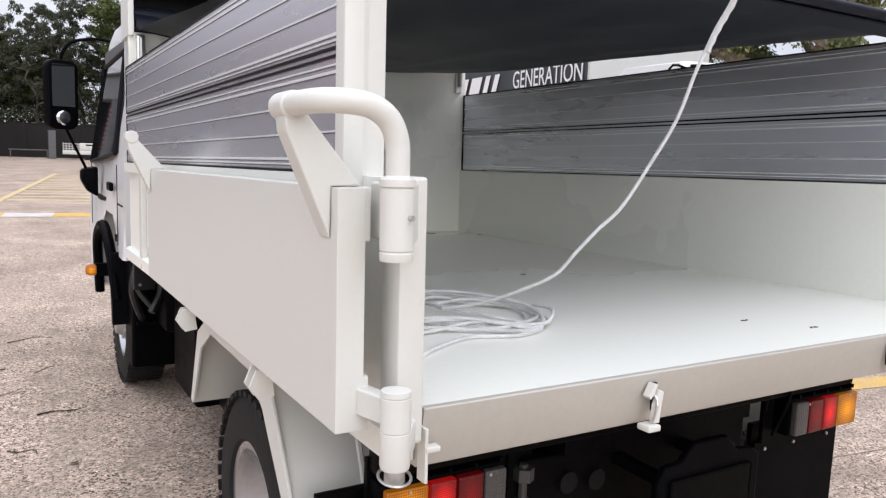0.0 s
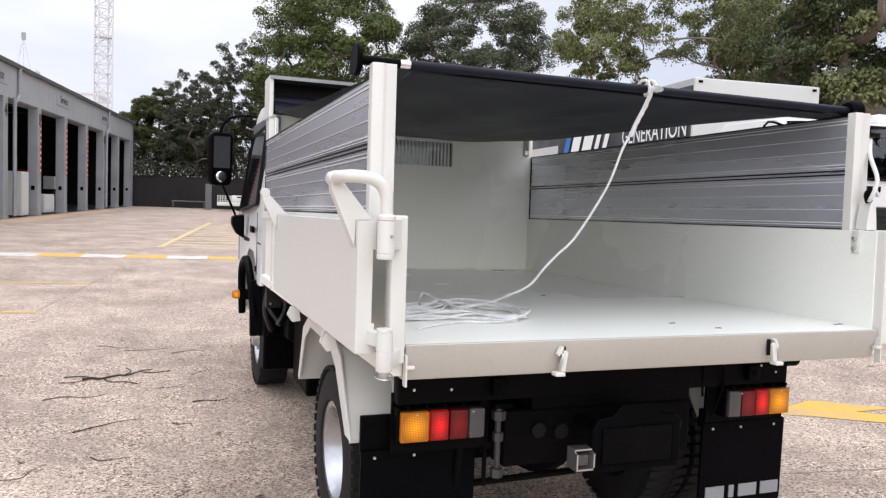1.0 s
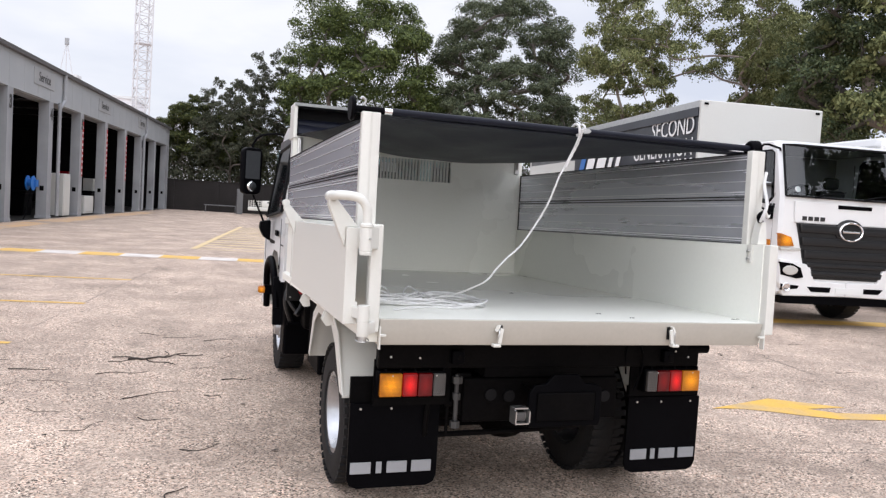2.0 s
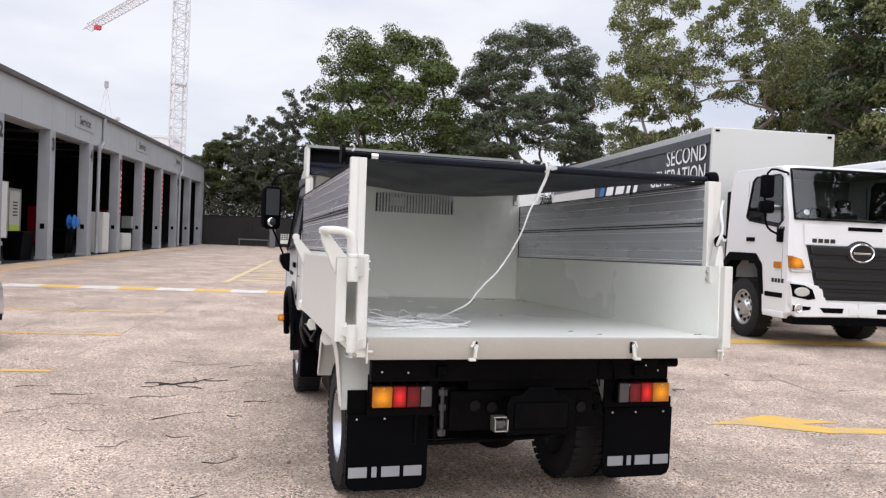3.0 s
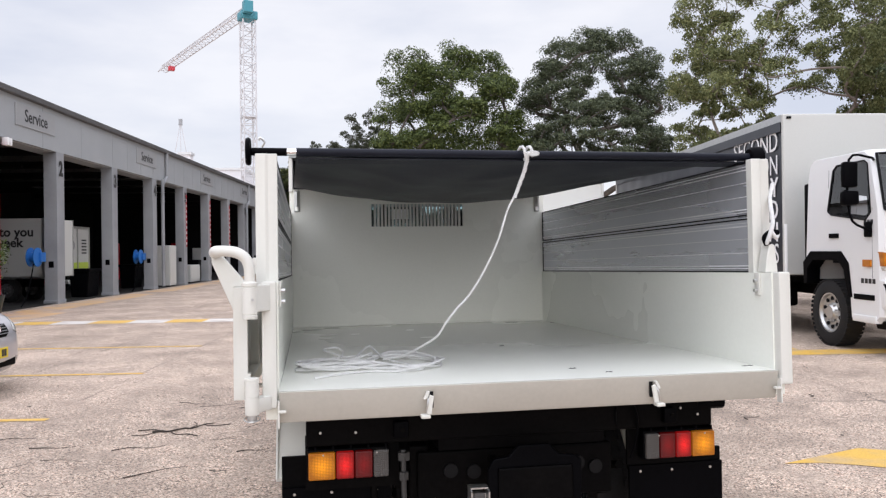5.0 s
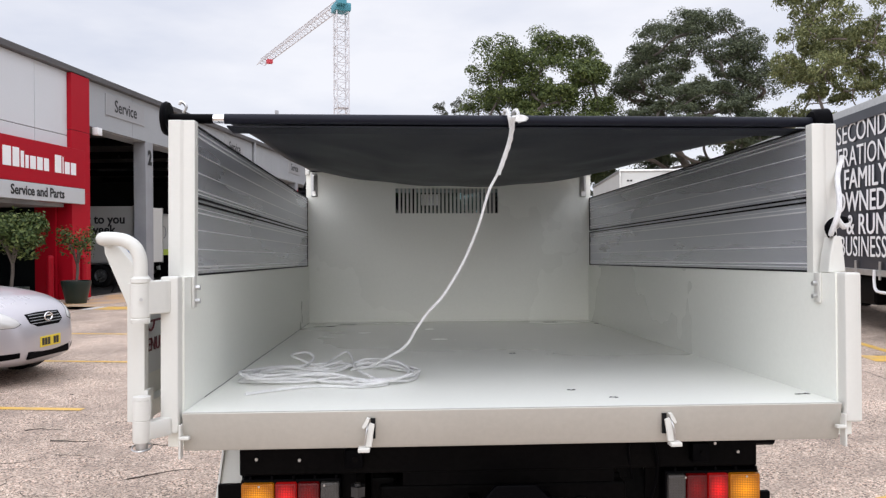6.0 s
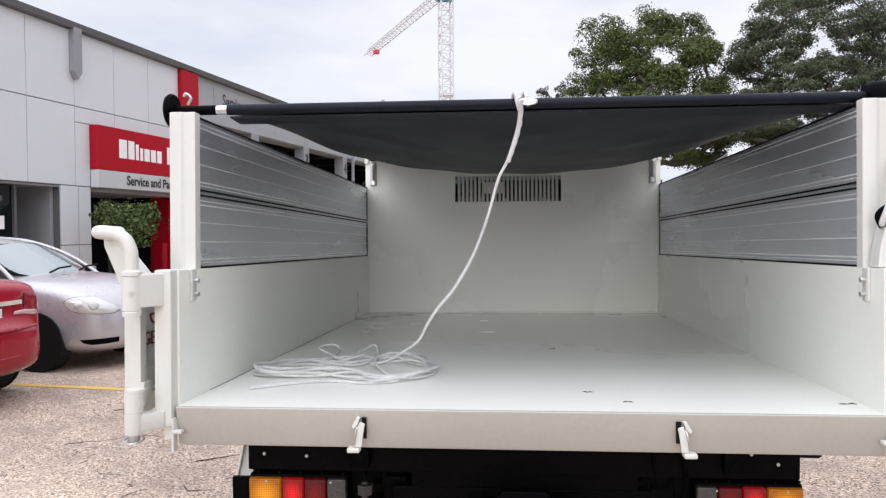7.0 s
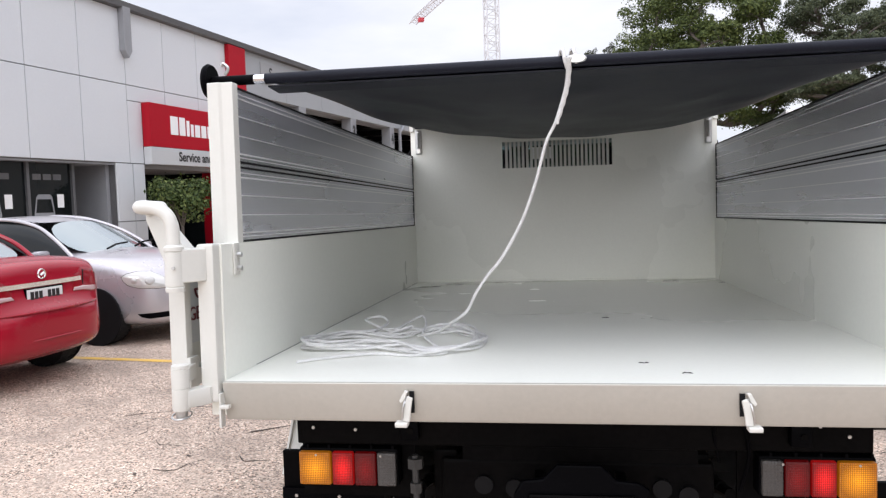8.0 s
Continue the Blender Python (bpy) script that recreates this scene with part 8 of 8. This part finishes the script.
    # pillars in body colour
    for s in (-1, 1):
        bm = bmesh.new()
        wv = W / 1.72
        tube(bm, smooth_path([(roof[0][0] * k - 0.16, s * roof[0][2] * wv * 1.02, roof[0][1] - 0.02), ((roof[0][0] + roof[1][0]) / 2 * k - 0.11, s * 0.66 * wv, (roof[0][1] + roof[1][1]) / 2), (roof[1][0] * k - 0.09, s * 0.565 * wv, roof[1][1] - 0.04), (roof[2][0] * k, s * 0.555 * wv, roof[2][1] - 0.045), (roof[3][0] * k, s * 0.555 * wv, roof[3][1] - 0.045), (roof[4][0] * k, s * 0.68 * wv, roof[4][1] - 0.02)], 5), 0.022, 8)
        part("pillar", bm, paint, body)
        # wheels
        for wx in (-0.88 if not is_rear else -0.85, -3.5 if not is_rear else -3.6):
            wh = wheel(t, wx * k, 0, 0.31, 0.2, 1, 0.03, 0.19, nuts=5)
            wh.matrix_world = Matrix.Identity(4)
            rot = Matrix.Translation((wx * k, s * (W / 2 - 0.13), 0)) @ Matrix.Rotation(radians(90 * s), 4, "Z") @ Matrix.Translation((-wx * k, 0, 0))
            wh.matrix_local = rot
            # Black disc on the flank stands for the shade in the wheel opening.
            bm = bmesh.new()
            lathe(bm, [(0, -0.02), (0.33, -0.02), (0.34, 0.0), (0.335, 0.01), (0, 0.01)], Matrix.Translation((wx * k, s * (W / 2 - 0.014), 0.33)) @ Matrix.Rotation(radians(-90 * s), 4, "X"), 28)
            part("wheel_shade_disc", bm, SEAL, body)
        # wing mirror
        mxp = (-1.55 if not is_rear else -2.95) * k
        part("wing_mirror", bm_box(mxp - 0.06, mxp + 0.06, s * (W / 2 + 0.06) - 0.09, s * (W / 2 + 0.06) + 0.09, 0.98, 1.1, bev=0.03), paint, body)
    return body


def skin_patch(name, body, outline, s, out, mt, parent, label="", cx=-0.9):
    """A lens or trim piece that follows the body's skin; outline in degrees round the car's corner and height."""
    skin = body.evaluated_get(bpy.context.evaluated_depsgraph_get())
    path = []
    for (a, z), (b, w) in zip(outline, outline[1:] + outline[:1]):
        path += [(a + (b - a) * f, z + (w - z) * f) for f in (0.0, 0.34, 0.67)]
    ca = sum(p[0] for p in path) / len(path)
    cz = sum(p[1] for p in path) / len(path)
    bm = bmesh.new()
    def at(a, z, d):
        v = Vector((math.cos(radians(a)), s * math.sin(radians(a)), 0))
        ok, hit, nor, i = skin.ray_cast(Vector((cx, 0, z)) + v * 3, -v)
        return bm.verts.new((hit + nor * d) if ok else Vector((cx, 0, z)) + v * 0.9)
    rings = []
    for f, d in ((1.0, -0.012), (1.0, out * 0.6), (0.93, out), (0.6, out * 1.25), (0.3, out * 1.35)):
        rings.append([at(ca + (a - ca) * f, cz + (z - cz) * f, d) for a, z in path])
    mid = at(ca, cz, out * 1.4)
    n = len(path)
    for r, q in zip(rings, rings[1:]):
        for i in range(n):
            bm.faces.new((r[i], r[(i + 1) % n], q[(i + 1) % n], q[i]))
    for i in range(n):
        bm.faces.new((rings[-1][i], rings[-1][(i + 1) % n], mid))
    return part(name, bm, mt, parent, label, angle=50)


def build_cars():
    # silver sedan, nose to the lane
    b = car(-4.28, 6.64, -8, SILVER, "silver sedan parked nose out in a marked bay", 4.35, 1.7, False)
    for s in (-1, 1):
        eye = [(65.5, 0.782), (61.5, 0.82), (53.5, 0.842), (44.5, 0.832), (38, 0.785), (31, 0.725), (28.5, 0.675), (33, 0.645), (43, 0.643), (54, 0.655), (61, 0.69), (64.3, 0.74)]
        hl = skin_patch("headlamp", b, eye, s, 0.008, LAMPGLASS, b, "large clear almond headlamp")
        rim = [(46 + (a - 46) * 1.03, 0.74 + (z - 0.74) * 1.05) for a, z in eye]
        skin_patch("lamp_gap", b, rim, s, 0.003, SEAL, hl)
        for a, z, r, mt in ((56.5, 0.738, 0.034, BOWL), (46.0, 0.735, 0.052, BOWL)):
            skin_patch("reflector_bowl", b, [(a + r * 68 * math.cos(q), z + r * math.sin(q)) for q in [k * math.pi / 5 for k in range(10)]], s, 0.0125, mt, hl)
        skin_patch("bumper_slot", b, [(55.3, 0.358), (48.4, 0.361), (37.3, 0.37), (30, 0.372), (30, 0.315), (37.3, 0.306), (47.2, 0.296), (52.8, 0.319)], s, 0.003, PLASTIC, b)
    g = skin_patch("grille", b, [(-22, 0.765), (-8, 0.775), (8, 0.775), (22, 0.765), (20, 0.67), (13, 0.625), (-13, 0.625), (-20, 0.67)], 1, 0.005, PLASTIC, b, "dark mesh grille")
    for z in (0.66, 0.69, 0.72, 0.75):
        skin_patch("grille_bar", b, [(-19, z - 0.003), (-19, z + 0.003), (-6, z + 0.003), (6, z + 0.003), (19, z + 0.003), (19, z - 0.003), (6, z - 0.003), (-6, z - 0.003)], 1, 0.0085, SIGNDULL, g)
    bm = bmesh.new()
    tube(bm, [(-0.055, 0.07 * math.cos(a), 0.72 + 0.045 * math.sin(a)) for a in [k * math.pi / 12 for k in range(25)]], 0.009, 6)
    tube(bm, [(-0.055, -0.04, 0.735), (-0.055, 0.04, 0.735)], 0.008, 6)
    part("emblem", bm, CHROME, g, "chrome oval emblem")
    part("lower_grille", bm_box(-0.2, -0.04, -0.38, 0.38, 0.28, 0.37, bev=0.015), PLASTIC, b)
    p = part("number_plate", bm_box(-0.08, -0.028, -0.19, 0.19, 0.39, 0.51, bev=0.003), PLATE_Y, b, "yellow number plate with dark bars")
    for k in range(6):
        if k != 3:
            part("plate_bar", bm_box(-0.03, -0.024, -0.16 + k * 0.053, -0.12 + k * 0.053, 0.41, 0.49), INK, p)
    for s in (0.15, -0.35):
        bm = bmesh.new()
        tube(bm, [(-1.08, s, 1.085), (-1.16, s + 0.25, 1.125), (-1.2, s + 0.5, 1.135)], 0.012, 6)
        part("wiper", bm, PLASTIC, b)
    # red sedan, tail to the lane
    b = car(-4.42, 4.1, -8, REDCAR, "bright red sedan parked tail out in a bay", 4.5, 1.78, True)
    bm = bmesh.new()
    n = 14
    for k in range(n):
        y0, y1 = -0.46 + 0.92 * k / n, -0.46 + 0.92 * (k + 1) / n
        q = [(-0.122 - 0.1 * y * y, y) for y in (y0, y1)]
        prism(bm, [(q[0][0], y0), (q[1][0], y1), (q[1][0] - 0.05, y1), (q[0][0] - 0.05, y0)], "z", 0.905, 0.945)
    part("chrome_strip", bm, CHROME, b, "chrome boot strip")
    p = part("number_plate", bm_box(-0.15, -0.118, -0.2, 0.2, 0.735, 0.885, bev=0.003), PLATE_W, b, "white number plate with dark bars")
    part("plate_frame", bm_box(-0.15, -0.121, -0.21, 0.21, 0.725, 0.895, bev=0.003), PLASTIC, p)
    for k in range(7):
        if k != 3:
            part("plate_bar", bm_box(-0.12, -0.114, -0.165 + k * 0.048, -0.13 + k * 0.048, 0.765, 0.865), INK, p)
    bm = bmesh.new()
    tube(bm, [(-0.145, 0.04 * math.cos(a), 1.01 + 0.04 * math.sin(a)) for a in [k * math.pi / 12 for k in range(25)]], 0.007, 6)
    tube(bm, [(-0.145, -0.02, 1.0), (-0.145, 0.02, 1.02)], 0.012, 6)
    part("emblem", bm, CHROME, b, "chrome round emblem")
    for s in (-1, 1):
        tl = skin_patch("tail_lamp", b, [(23, 0.812), (26.9, 0.95), (31.6, 0.981), (34.4, 1.023), (41, 1.0), (48, 0.93), (50, 0.84), (45, 0.785), (37, 0.785), (30.6, 0.806)], s, 0.007, TAILGLASS, b, "red wrap-round tail lamp")
        skin_patch("reversing_lens", b, [(23.3, 0.816), (24.6, 0.846), (32, 0.851), (37.5, 0.842), (41.5, 0.837), (41, 0.797), (37, 0.793), (30.6, 0.811)], s, 0.009, PINKGLASS, tl, "clear reversing lens")
        skin_patch("lamp_divider", b, [(31.4, 0.86), (32.2, 0.86), (35.4, 1.0), (34.6, 1.0)], s, 0.0105, SEAL, tl)
    for z, r in ((0.455, 0.01), (0.70, 0.012)):
        bm = bmesh.new()
        tube(bm, smooth_path([(-0.6, -0.865, z - 0.02), (-0.32, -0.80, z), (-0.12, -0.6, z), (-0.02, -0.3, z), (0.0, 0, z), (-0.02, 0.3, z), (-0.12, 0.6, z), (-0.32, 0.80, z), (-0.6, 0.865, z - 0.02)], 5), r, 6)
        part("bumper_crease", bm, REDCAR, b)
    part("boot_seam", bm_box(-0.16, -0.146, -0.44, 0.44, 0.715, 0.722), SEAL, b)


# ---- litter on the ground ----
def build_litter():
    rng = random.Random(9)
    def stick(pts, r, label="dead bent twig lying on the concrete"):
        bm = bmesh.new()
        path = smooth_path([(x, y, r + 0.002) for x, y in pts], 5)
        n = len(path)
        tube(bm, path, [r * (1 - 0.65 * i / (n - 1)) for i in range(n)], 6)
        ob = solid("twig", bm, TWIG, label, "twig", "twigs on the ground")
        return ob
    def side(ob, pts, r):
        bm = bmesh.new()
        tube(bm, smooth_path([(x, y, r + 0.004) for x, y in pts], 4), r, 5)
        part("side_shoot", bm, TWIG, ob)
    # the large branch
    b = stick([(-2.2, 4.22), (-2.13, 4.25), (-2.07, 4.22), (-1.95, 4.31), (-1.88, 4.3), (-1.79, 4.43), (-1.7, 4.47)], 0.011, "dark forked dead branch lying on the concrete")
    side(b, [(-2.12, 4.25), (-2.2, 4.33), (-2.34, 4.33)], 0.005)
    side(b, [(-2.05, 4.23), (-1.99, 4.12), (-1.88, 4.1), (-1.8, 4.02)], 0.0045)
    side(b, [(-1.92, 4.3), (-1.86, 4.45), (-1.9, 4.58)], 0.004)
    side(b, [(-1.79, 4.43), (-1.7, 4.38), (-1.56, 4.42)], 0.004)
    side(b, [(-2.18, 4.22), (-2.26, 4.15), (-2.36, 4.16)], 0.0035)
    spots = [(-1.32, 4.4, 0.3, 60), (-2.2, 3.72, 0.42, 12), (-1.95, 3.0, 0.45, 22), (-2.9, 3.9, 0.36, -8), (-3.1, 3.3, 0.4, 30), (-2.7, 3.45, 0.35, -20), (-1.75, 5.35, 0.4, 4), (-2.05, 5.5, 0.3, -12), (-1.4, 5.2, 0.3, 8), (-2.55, 5.1, 0.28, 70), (-3.3, 4.3, 0.3, 5), (-1.55, 3.9, 0.2, 35), (-2.6, 2.6, 0.3, -30), (-1.3, 3.45, 0.25, 15), (-2.3, 2.2, 0.3, 40), (-1.9, 2.35, 0.22, -15), (-1.6, 1.7, 0.25, 20), (-2.9, 2.9, 0.22, 80), (5.2, 3.4, 0.3, 10), (4.3, 4.4, 0.2, 50), (6.0, 5.0, 0.25, -10), (-1.75, 1.0, 0.2, 60), (-1.5, 2.9, 0.16, -40), (3.1, 3.6, 0.18, 30)]
    for x, y, l, a in spots:
        a = radians(a)
        w = [rng.uniform(-0.05, 0.05) for _ in range(4)]
        stick([(x + l * (k / 3 - 0.5) * math.cos(a) - w[k] * math.sin(a), y + l * (k / 3 - 0.5) * math.sin(a) + w[k] * math.cos(a)) for k in range(4)], rng.uniform(0.002, 0.005))
    # leaf crumbs
    V, F = [], []
    for k in range(420):
        x, y = rng.uniform(-7, 8), rng.uniform(-1, 14)
        if -1.1 < x < 1.1 and y < 5:
            continue
        a, s = rng.uniform(0, 6.28), rng.uniform(0.008, 0.03)
        i = len(V)
        V += [(x + s * math.cos(a + q), y + s * 0.6 * math.sin(a + q), 0.006 + 0.004 * (q % 2)) for q in (0, 1.57, 3.14, 4.71)]
        F.append((i, i + 1, i + 2, i + 3))
    me = bpy.data.meshes.new("leaf_litter")
    me.from_pydata(V, [], F)
    me.materials.append(TWIG)
    tagged(new("leaf_litter", me), "small dry leaf crumbs scattered on concrete", "leaf litter", kind="stuff")
    # bollards by the entrance
    for x, y in ((-0.2, -5.25), (0.55, -4.95)):
        b = thing("bollard", BLD @ Matrix.Translation((x, y, 0)), "red painted steel bollard beside the entrance", "bollard", "entrance bollards")
        bm = bmesh.new()
        lathe(bm, [(0.085, 0), (0.085, 1.15), (0.07, 1.2), (0, 1.22)], Matrix.Identity(4), 18)
        part("post", bm, REDCLAD, b)
        bm = bmesh.new()
        lathe(bm, [(0.13, 0), (0.13, 0.03), (0.085, 0.04)], Matrix.Identity(4), 18)
        part("base_plate", bm, GUTTER, b)


# ---- build ----
build_ground()
build_yard_wall()
build_workshop()
build_tipper()
build_rope()
build_curtain_truck()
build_other_trucks()
build_cars()
build_shop_contents()
pot_plant(0.9, -5.9, 2.05, 0.5, LEAF_POT, "thin sparse shrub in a dark green pot by red wall", 42)
pot_plant(1.1, -8.74, 2.34, 0.76, LEAF_POT, "round-headed clipped tree in a dark green pot", 300)
build_crane()
build_trees()
build_litter()
build_markings()
